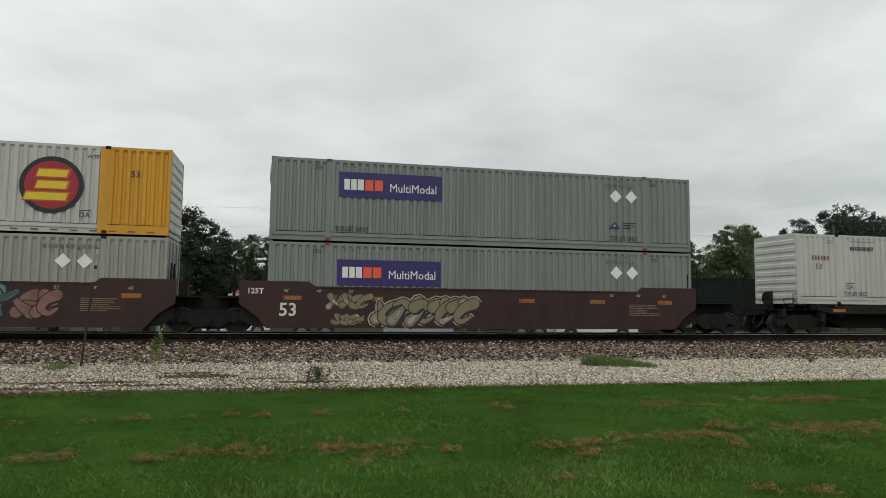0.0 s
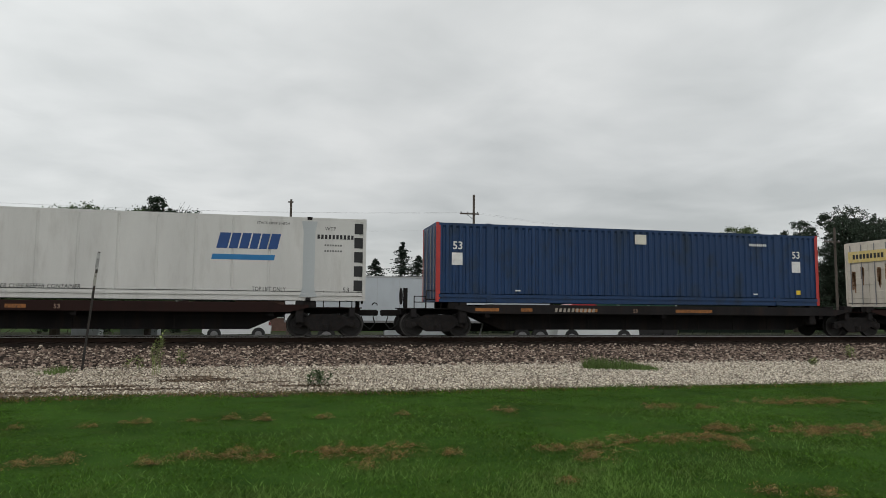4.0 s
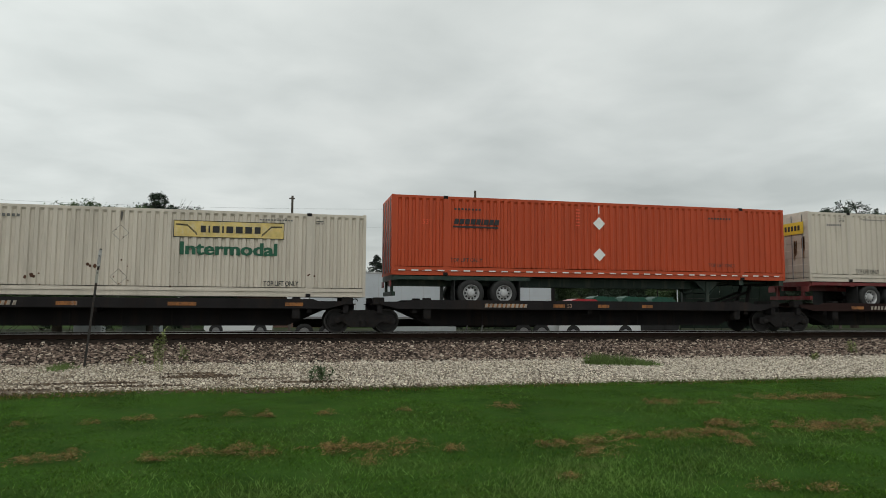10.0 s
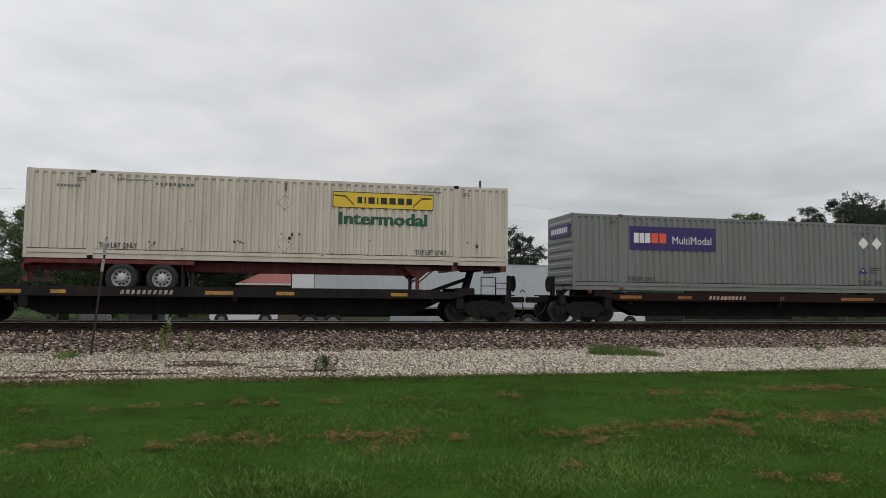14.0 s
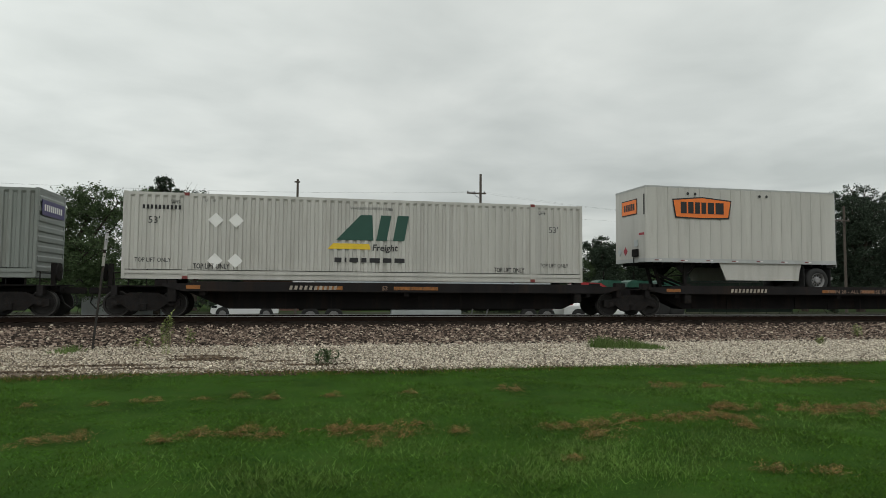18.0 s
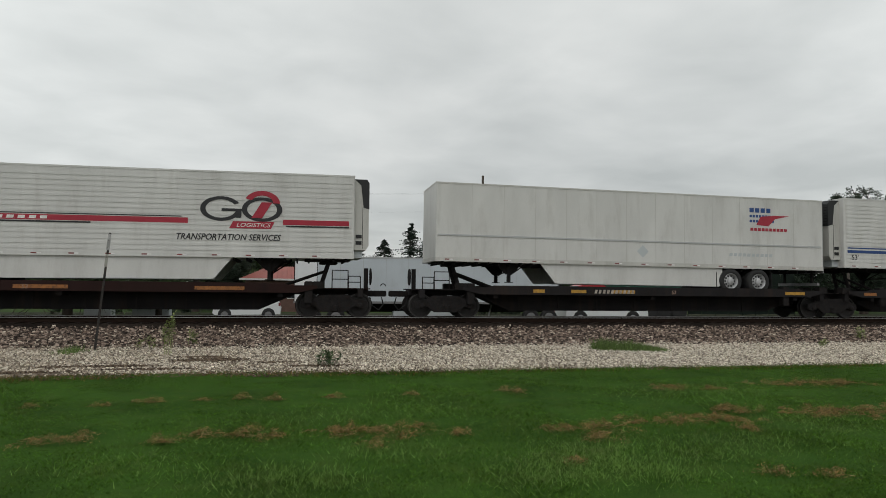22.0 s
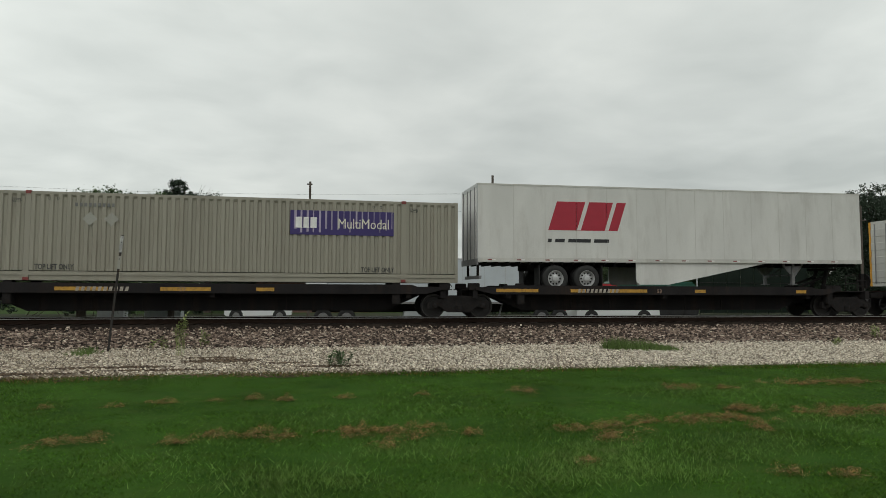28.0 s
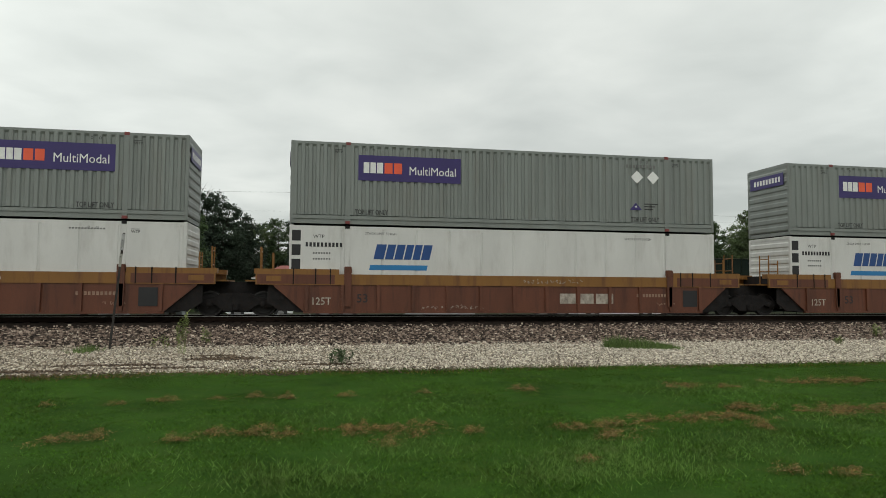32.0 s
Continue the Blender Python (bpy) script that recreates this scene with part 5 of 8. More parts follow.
    for x in (a, c):
        part("bulkhead", box(x - 0.05, x + 0.05, -1.36, 1.36, 0.6, end - 0.05), M_BLACKCAR, ob)
        f = -1 if x == a else 1
        for dx, h in ((0.35, 0.55), (0.75, 0.75)):
            bm = bmesh.new()
            for y in (-1.25, -0.7):
                rod((x + f * dx, y, 1.2), (x + f * dx, y, end + h), 0.028, 6, bm)
            rod((x + f * dx, -1.25, end + h - 0.15), (x + f * dx, -0.7, end + h - 0.15), 0.022, 6, bm)
            rod((x + f * dx, -1.25, end + 0.12), (x + f * dx, -0.7, end + 0.12), 0.022, 6, bm)
            part("grab_rail", bm, M_OCHRE if style == "ribbed" else M_IRON, ob)
    y = -1.466 if style != "ribbed" else -1.436
    for i in range(6):
        x = a + 0.9 + i * (c - a - 2.0) / 5
        if style == "brown":
            part("reflective_strip", plate(oblong(x, x + 0.55, 1.28, 1.40), y - 0.016), M_STRIPEBRIGHT, ob)
        elif style == "maroon":
            part("reflective_strip", plate(oblong(x, x + 0.6, 1.15, 1.30), y - 0.002), M_STRIPE, ob)
    if style == "ribbed":
        for x, f in ((a, 1), (c, -1)):
            part("bare_rail_end", plate(oblong(*sorted((x - f * 0.85, x + f * 1.75)), 1.13, 1.45), -1.464), paint, ob, "rust-brown rail end")
            part("reflective_strip", plate(oblong(*sorted((x - f * 0.55, x - f * 0.05)), 1.22, 1.40), -1.468), M_OCHRE, ob)
            for d in (0.35, 1.1, 1.6):
                part("rail_strap", plate(oblong(x + f * d - 0.02, x + f * d + 0.02, 1.12, 1.66), -1.472), M_IRON, ob)
            if f < 0:
                part("mesh_panel", plate(oblong(x - 1.5, x - 0.9, 0.36, 0.98), y - 0.004), M_DARKBOX, ob, "dark mesh panel")
        for x in (3.75, L - 3.6):
            part("lift_bracket", prism([(x - 0.11, 0.36), (x + 0.11, 0.36), (x + 0.13, 1.5), (x - 0.13, 1.5)], -1.50, -1.40), M_RIBBED, ob)
            part("bracket_head", box(x - 0.13, x + 0.13, -1.50, -1.36, 1.5, 1.74, None, 0.02), M_BROWN, ob)
        if seed == 48:
            part("number_strip", blocks([0.6] * 4 + [0.05] + [0.6] * 6, a + 2.7, a + 4.9, 0.46, 0.64, y, 0.1, 0.4), M_WORNWHITE, ob)
        else:
            part("mark", blocks([0.8, 0.8, 0.9], 11.5, 13.6, 0.47, 0.84, y - 0.010, 0.0, 0.12), M_FADEDINK if seed == 50 else M_WORNWHITE, ob)
        lettering("53", a + 2.5, 0.5, 0.42, M_BLACK, ob, y, 0, 0.01)
        lettering("125T", a + 0.94, 0.42, 0.36, M_WORNWHITE, ob, y - 0.008, 0, 0.01, to=a + 1.64)
        part("number_strip", blocks([0.6] * 10, c - 3.4, c - 2.2, 0.72, 0.84, y, 0, 0.3), M_FADEDINK, ob)
        tagged(part("chalk_scrawl", scrawl(rnd, (a + c) / 2 - 3.4, (a + c) / 2 - 1.2, 0.26, y), M_WORNWHITE, ob), kind="stuff")
        tagged(part("chalk_scrawl", scrawl(rnd, c - 2.6, c - 1.9, 0.4, y), M_FADEDINK, ob), kind="stuff")
        tagged(part("chalk_scrawl", scrawl(rnd, (a + c) / 2 + 0.3, (a + c) / 2 + 2.6, 1.2, -1.464), M_WORNWHITE, ob), kind="stuff")
    else:
        lettering("125T", a + 0.05 if style == "brown" else a - 0.3, 1.36, 0.26, M_INKWHITE if style == "maroon" else M_STRIPEBRIGHT, ob, y - 0.002, 0, 0.012)
        lettering("53", a + 0.75, 0.62, 0.62, M_SIGNPALE if style == "maroon" else M_BLACK, ob, y - 0.002, 0, 0.02)
        for i in range(7):
            part("small_text_bar", plate(oblong(c - 2.3, c - 2.3 + rnd.uniform(0.7, 1.3), 0.72 + i * 0.065, 0.742 + i * 0.065), y - 0.001, 0.003), M_FADEDINK, ob)
        for i in range(6):
            x = a + 0.9 + i * 1.1 if i < 3 else c - 0.9 - (i - 3) * 1.1
            lettering(("45'", "48'", "53'")[i % 3], x, 1.42, 0.15, M_WORNWHITE, ob, y - 0.002, 0, 0.012)
    if style == "brown":
        for x0, x1, f in ([(a - 0.53, a + 0.85, 1)] if left == "A" else []) + ([(c - 0.85, c + 0.53, -1)] if right == "A" else []):
            part("end_panel", plate([(a - 0.54, 1.0), (a, 0.63), (a + 0.36, low + 0.01), (x1, low + 0.01), (x1, end - 0.02), (x0, end - 0.02)] if f > 0 else [(x0, low + 0.01), (c - 0.36, low + 0.01), (c, 0.63), (c + 0.54, 1.0), (x1, end - 0.02), (x0, end - 0.02)], y + 0.002, 0.003), M_BLACKCAR, ob, "black-painted end")
            part("reflective_strip", plate(oblong(x0 + 0.2, x0 + 1.05, 1.5, 1.62), y - 0.004), M_STRIPEBRIGHT, ob)
    for x0, x1, z0, z1, *paints in art:
        spray(ob, rnd, x0, x1, z0, z1, y - 0.002, *paints)
    truck(ob, tl, True)
    if right == "C":
        truck(ob, tr_, True)
        coupler(ob, e1, 1)
    if left == "C":
        coupler(ob, e0, -1)
        brake_stand(ob, e0 + 0.5, -1, 1.25)
    return ob


def scrawl(rnd, x0, x1, z, y):
    """A run of small loose chalk scribbles."""
    bm = bmesh.new()
    px = x0
    while px < x1:
        h = rnd.uniform(0.10, 0.18)
        for _ in range(2):
            pts = [(px + rnd.uniform(0, 0.13), z + rnd.uniform(0, 1) * h) for _ in range(3)]
            stroke(pts, 0.010, 0.007, y - 0.003 - rnd.random() * 0.001, bm)
        px += rnd.uniform(0.12, 0.22)
    return bm


# ---- the train, from its head to its end: where each load starts, in metres along it ----
FLAT, HIGH, LOW, UP = 1.262, 2.08, 0.275, 3.238
RUSTY = ((0, M_RUSTY),)


def build_loads():
    ball_box(-20.2, UP)
    b = container("dull grey-tan ribbed container in a well car", M_OLDGREY, -20.2, LOW, "R")
    for x in (14.9 - 1.9, 15.55 - 1.9):
        diamond(b, x, 2.05, 0.24)
    small_bars(b, 12.4, 14.0, 2.45, 2.58, 10)
    parcel_box(-0.80, UP); parcel_box(-0.80, LOW)
    plain_box(20.21, FLAT)
    green_box(37.47, FLAT, False)
    w = container("white ribbed container on a black road chassis", M_WHITE, 54.97, HIGH, "R")
    usual_marks(w, M_BLACK)
    lettering("53'", 0.85, 2.35, 0.3, M_BLACK, w, FACE); lettering("53'", 15.3, 2.35, 0.3, M_BLACK, w, FACE)
    part("placard_holder", ring(3.6, 2.15, 0.26, 0.235, FACE, n=4), M_FAINTINK, w)
    chassis("black skeletal road chassis on a rail car", 54.97, "R", M_IRON, HIGH)
    green_box(71.93, FLAT, True)
    reefer_box(90.39, FLAT)
    blue_box(109.08, FLAT)
    freight_box(128.99, FLAT, "R", seed=8, marks=True)
    carrier_box(147.61, FLAT)
    for s in (168.80, 188.25, 207.69):
        parcel_box(s, UP); parcel_box(s, LOW)
    freight_box(228.73, FLAT, "L", seed=13)
    freight_box(247.28, FLAT, "R", seed=14)
    carrier_box(264.34, HIGH, M_REDORANGE)
    chassis("dark green skeletal road chassis on a rail car", 264.34, "L", M_CHASSISGREEN, HIGH)
    freight_box(281.67, HIGH, "R", M_SIGNYELLOW, seed=16, marks=False)
    chassis("red skeletal road chassis on a rail car", 281.67, "L", M_CHASSISRED, HIGH)
    freight_box(299.13, FLAT, "R", M_SIGNPALE, seed=17, marks=False)
    freight_box(317.78, FLAT, "L", M_SIGNYELLOW, seed=18, marks=False)
    freight_box(336.29, FLAT, "L", M_SIGNYELLOW, seed=19)
    freight_box(356.84, HIGH, "R", M_SIGNYELLOW, seed=20)
    chassis("red skeletal road chassis on a rail car", 356.84, "L", M_CHASSISRED, HIGH)
    parcel_box(375.54, FLAT, "L", paint=coat("greenish_grey_paint", (0.172, 0.186, 0.170)))
    p = container("plain white ribbed container with stencilled figures", M_WHITE, 394.06, FLAT, "L")
    usual_marks(p, M_BLACK); lettering("53", 0.5, 2.25, 0.3, M_BLACK, p, FACE)
    green_box(411.51, FLAT, True, True)
    blue_box(428.58, FLAT)
    parcel_box(445.94, FLAT, "R")
    arrow_box(464.62, FLAT)
    pup("L", 483.40)
    pup("L", 501.91)
    pup("R", 511.66)
    freight_box(522.69, FLAT, "L", M_SIGNFADED, seed=30, marks=False, patch=((2, M_PALEGREY),),
                label="cream ribbed container with one grey end panel", doors="L")
    rusty = freight_box(543.39, FLAT, "R", M_SIGNYELLOW, M_BUFF, False, "buff ribbed container with rust streaks and a yellow sign", RUSTY, seed=31)
    rnd = random.Random(5)
    runs = bmesh.new()
    for i in range(62):
        x, z, w = rnd.uniform(0.15, 1.86), rnd.uniform(0.8, 1.5), rnd.uniform(0.006, 0.022)
        low = z - rnd.uniform(0.25, 1.05)
        plate([(x - w, max(low, 0.33)), (x + w * 0.5, max(low, 0.33)), (x + w, z), (x - w * 0.7, z)], FACE, 0.004, runs)
    tagged(part("rust_streak", runs, surface("dark_rust_run", (0.20, 0.075, 0.032), 0.9, 0, 0.4, 8, 30), rusty), kind="stuff")
    globe_trailer(561.81, "R", ribbed="h")
    t = trailer("white road trailer with a blue and red mark", 580.83, CL, "L", 4.83, 1.95, M_PLAINWHITE, "s", skirt=(4.0, 11.6, 0.6, 1.22), rail=M_WHITE)
    for y in (-1, 1):
        part("body_moulding", box(0.1, CL - 0.1, min(y * CW, y * (CW + 0.02)), max(y * CW, y * (CW + 0.02)), 2.88, 2.94), M_SILVER, t)
    part("mark", blocks([0.6, 0.6, 0.6, 0.6], 12.8, 13.75, 4.22, 4.4, FACE), M_INKBLUE, t)
    for i in range(2):
        part("small_text_bar", blocks([0.5] * 8, 12.8, 13.9, 4.02 - 0.2 * i, 4.12 - 0.2 * i, FACE), M_INKBLUE, t)
    part("mark", plate([(13.1, 3.72), (13.65, 3.68), (13.95, 3.98), (14.6, 4.12), (13.95, 4.12), (13.3, 4.06)], FACE - 0.006), M_INKRED, t)
    part("number_strip", blocks([0.6] * 10, 12.83, 14.5, 3.48, 3.6, FACE), M_INKRED, t)
    diamond(t, 8.14, 2.52, 0.24, M_PALEGREY)
    part("small_text_bar", blocks([0.4] * 10, 11.87, 13.8, 2.44, 2.56, FACE, 0.2), M_PALEGREY, t)
    stripe_trailer(598.03, False)
    parcel_box(614.89, FLAT, "L", paint=coat("greenish_grey_paint", (0.172, 0.186, 0.170)))
    stripe_trailer(632.45, True)
    parcel_box(650.68, FLAT, "R", True, marks=False)
    globe_trailer(669.66, "L", ribbed="s")
    trailer("old cream ribbed road trailer", 687.54, CL, "R", 4.72, 1.9, coat("cream_trailer_paint", (0.60, 0.58, 0.50)), "h", bright=False)
    q = trailer("plain grey-white refrigerated road trailer", 704.89, CL, "R", 4.98, 2.05, M_WHITE, "s", True, skirt=(4.2, 11.2, 0.7, 1.3))
    part("number_strip", blocks([0.6] * 8, 14.68, 15.6, 2.96, 3.12, FACE), M_BLACK, q)
    parcel_box(722.36, FLAT, "R", True, marks=False, paint=coat("pale_tan_paint", (0.265, 0.252, 0.205)))
    c = trailer("white trailer with a large red mark", 739.29, CL, "R", 4.94, 2.06, M_PLAINWHITE, "s", skirt=(4.3, 9.95, 4.3, 1.22), rail=M_WHITE)
    part("mark", blocks([1.0, 0.85, 0.33], 2.68, 5.45, 3.25, 4.33, FACE, 0.33, 0.14), M_INKRED, c)
    part("small_text_bar", blocks([0.2, 0.5, 1.2, 0.8], 2.65, 5.08, 2.8, 2.93, FACE, 0.2), M_BLACK, c)
    ball_box(758.22, FLAT)
    parcel_box(776.66, FLAT, "L")
    pup("L", 795.34)
    a = trailer("white short road trailer with a dark band and amber mark", 804.71, 8.53, "R", 5.08, 2.12, coat("dull_aluminium_sheet", (0.44, 0.44, 0.415), rough=0.45, amount=0.35), "s", skirt=(2.9, 6.8, 0.25, 1.35), axles=1, skirt_paint=M_SILVER)
    part("band", plate([(4.12, 4.02), (8.5, 4.02), (8.5, 4.56), (4.34, 4.56)], FACE), surface("dark_blue_grey_band", (0.02, 0.03, 0.038), 0.5, 0, 0.1), a)
    part("mark", blocks([0.9, 0.8, 0.8], 4.35, 5.45, 4.1, 4.46, FACE - 0.006, 0.3, 0.15), M_SIGNYELLOW, a)
    for x in (4.45, 5.6, 6.8):
        part("vent", plate(oblong(x, x + 0.32, 4.64, 4.76), FACE), M_DARKINK, a)
    for x in (2.79, 3.96, 4.57):
        diamond(a, x, 2.84, 0.2, M_STEELRIM)
    z = parcel_box(818.53, UP, "R")
    freight_low(818.53)
    for s in (838.04, 857.54):
        parcel_box(s, UP, "L")
        reefer_box(s, LOW, True)


def freight_low(s):
    ob = container("smooth white container with a bright yellow framed sign", M_PLAINWHITE, s, LOW, "L", ribs=1.25)
    banner(ob, 2.8, 6.44, 1.6, 2.45, M_SIGNYELLOW, border=0.07)
    usual_marks(ob, M_DARKINK)
    bm = bmesh.new()
    for i in range(5):
        plate(oblong(0.08, 0.38, 0.35 + i * 0.5, 0.72 + i * 0.5), FACE, 0.004, bm)
    part("machine_opening", bm, M_DARKBOX, ob)
    return ob


def pup(front, s):
    """A 28 ft trailer with a bright orange sign."""
    t = trailer("short white road trailer with a bright orange sign", s, 8.53, front, 5.08, 2.10, M_WHITE, "v", skirt=(3.2, 6.95, 0.3, 1.42) if s != 501.91 else None,
                axles=1, bright=False, round_nose=0.10, rail=M_SILVER)
    x0 = (1.12 if s == 483.40 else 0.72) if front == "L" else 4.9
    for g, z0, z1, m, y in ((0.0, 3.84, 4.66, M_BLACK, FACE - 0.034), (0.05, 3.89, 4.61, M_SIGNORANGE, FACE - 0.039)):
        part("sign", plate([(x0 + 0.12 + g, z0), (x0 + 1.3, z0 - 0.03), (x0 + 2.48 - g, z0), (x0 + 2.6 - g, z1 - 0.08), (x0 + 1.3, z1 + 0.03), (x0 + g, z1 - 0.08)], y), m, t)
    part("mark", blocks([0.6, 0.55, 0.5, 0.5, 0.65, 0.85], x0 + 0.36, x0 + 2.24, 4.02, 4.47, FACE - 0.045, 0, 0.16), M_BLACK, t)
    for x in (1.8, 5.0) if front == "L" else (3.5, 6.7):
        for d in (0, 0.32):
            part("vent_button", plate(disc(x + d, 4.80, 0.06, 0.06, 10), FACE - 0.032), M_DARKINK, t)
    nose = -0.015 if front == "L" else 8.53 + 0.015
    part("front_sign_edge", box(nose - 0.005, nose + 0.005, -0.64, 0.64, 4.01, 4.64), M_BLACK, t)
    part("front_sign", box(nose - 0.009, nose + 0.009, -0.6, 0.6, 4.05, 4.6), M_SIGNORANGE, t)
    for i in range(6):
        part("front_mark", box(nose - 0.013, nose + 0.013, -0.45 + i * 0.155, -0.33 + i * 0.155, 4.19, 4.46), M_BLACK, t)
    out = -1 if front == "L" else 1
    part("air_line_box", box(*sorted((nose, nose + out * 0.10)), -0.75, -0.35, 2.32, 2.62, None, 0.01), M_IRON, t, "dark box of air and electric connectors")
    part("document_box", box(*sorted((nose, nose + out * 0.06)), -0.70, -0.48, 2.72, 2.98, None, 0.01), M_PALEGREY, t)
    part("air_hose", rod((nose + out * 0.08, -0.5, 2.36), (nose + out * 0.05, -0.42, 2.02), 0.022, 6), M_BLACK, t)
    part("warning_tag", box(nose - 0.006, nose + 0.006, -1.18, -0.78, 3.16, 3.25), M_INKRED, t)
    part("marker_strip", box(nose - 0.006, nose + 0.006, -1.22, -1.14, 3.95, 4.75), M_DARKINK, t)
    for y in (0.35, 0.85):
        bm = bmesh.new()
        for x in (nose - 0.006, nose + 0.006):
            bm.faces.new([bm.verts.new((x, y + a, 2.58 + b)) for a, b in ((0, -0.17), (0.17, 0), (0, 0.17), (-0.17, 0))])
        q = list(bm.verts)
        for i in range(4):
            bm.faces.new((q[i], q[(i + 1) % 4], q[4 + (i + 1) % 4], q[4 + i]))
        bmesh.ops.recalc_face_normals(bm, faces=bm.faces)
        part("front_placard", bm, M_INKRED if y < 0.5 else M_PALEGREY, t)
    return t


def globe_trailer(s, front, ribbed):
    t = trailer("white refrigerated road trailer with red and black bands", s, CL, front, 4.92 if front == "R" else 5.0, 1.98, M_PLAINWHITE, ribbed, True, skirt=(4.1, 11.7, 0.6 if front == "R" else -0.42, 1.25))
    m = 11.05 if front == "R" else 2.25
    k = -0.17 if front == "R" else 0.0
    y = FACE - 0.012
    part("mark", ring(m + 0.6, 3.80 + k, 0.42, 0.31, y, sx=1.6, a0=28, a1=345), M_BLACK, t)
    part("mark", plate(oblong(m + 0.62, m + 1.28, 3.72 + k, 3.81 + k), y - 0.003), M_BLACK, t)
    part("mark", plate(oblong(m + 1.09, m + 1.27, 3.50 + k, 3.74 + k), y - 0.005), M_BLACK, t)
    part("mark", ring(m + 1.95, 3.80 + k, 0.42, 0.31, y, sx=1.6), M_BLACK, t)
    part("mark", ring(m + 1.95, 4.02 + k, 0.42, 0.26, y - 0.006, sx=1.4, a0=0, a1=160), M_INKRED, t)
    part("mark", plate(oblong(m + 1.6, m + 1.95, 3.5 + k, 4.05 + k, 0.6), y - 0.008), M_INKRED, t)
    part("mark", plate(oblong(m + 0.88, m + 2.25, 3.14 + k, 3.38 + k, 0.5), y), M_INKRED, t)
    lettering("LOGISTICS", m + 1.1, 3.19 + k, 0.2, M_INKWHITE, t, y - 0.008, 0.3, to=m + 2.25)
    lettering("TRANSPORTATION SERVICES", m - 0.25 if front == "L" else m - 0.84, 2.65 + k * 0.5, 0.3, M_BLACK, t, y, 0.25, 0.02, to=m + 3.1 if front == "L" else m + 2.6)
    spans = ((0.15, m + 0.3), (m + 2.72, CL - 0.1)) if front == "L" else ((0.1, m - 0.45), (m + 2.65, CL - 0.2))
    for a, c in spans:
        part("band", plate(oblong(a, c, 3.15 + k * 0.2, 3.33 + k * 0.2), y), M_INKRED, t)
        part("band", plate(oblong(a + (0.1 if c - a < 5 else 3), c - (0 if c - a < 5 else 3), 3.08 + k * 0.2, 3.13 + k * 0.2), y), M_BLACK, t)
        if c - a > 6:
            part("band", plate(oblong(a + 3.5, c - 0.2, 3.36 + k * 0.2, 3.39 + k * 0.2), y), M_BLACK, t)
    x = spans[1][0] + 5.2 if front == "L" else 1.9
    part("number_strip", blocks([0.5] * 14, x, x + 4.4, 3.19 + k * 0.2, 3.29 + k * 0.2, y - 0.006, 0.2, 0.3), M_INKWHITE, t)
    return t


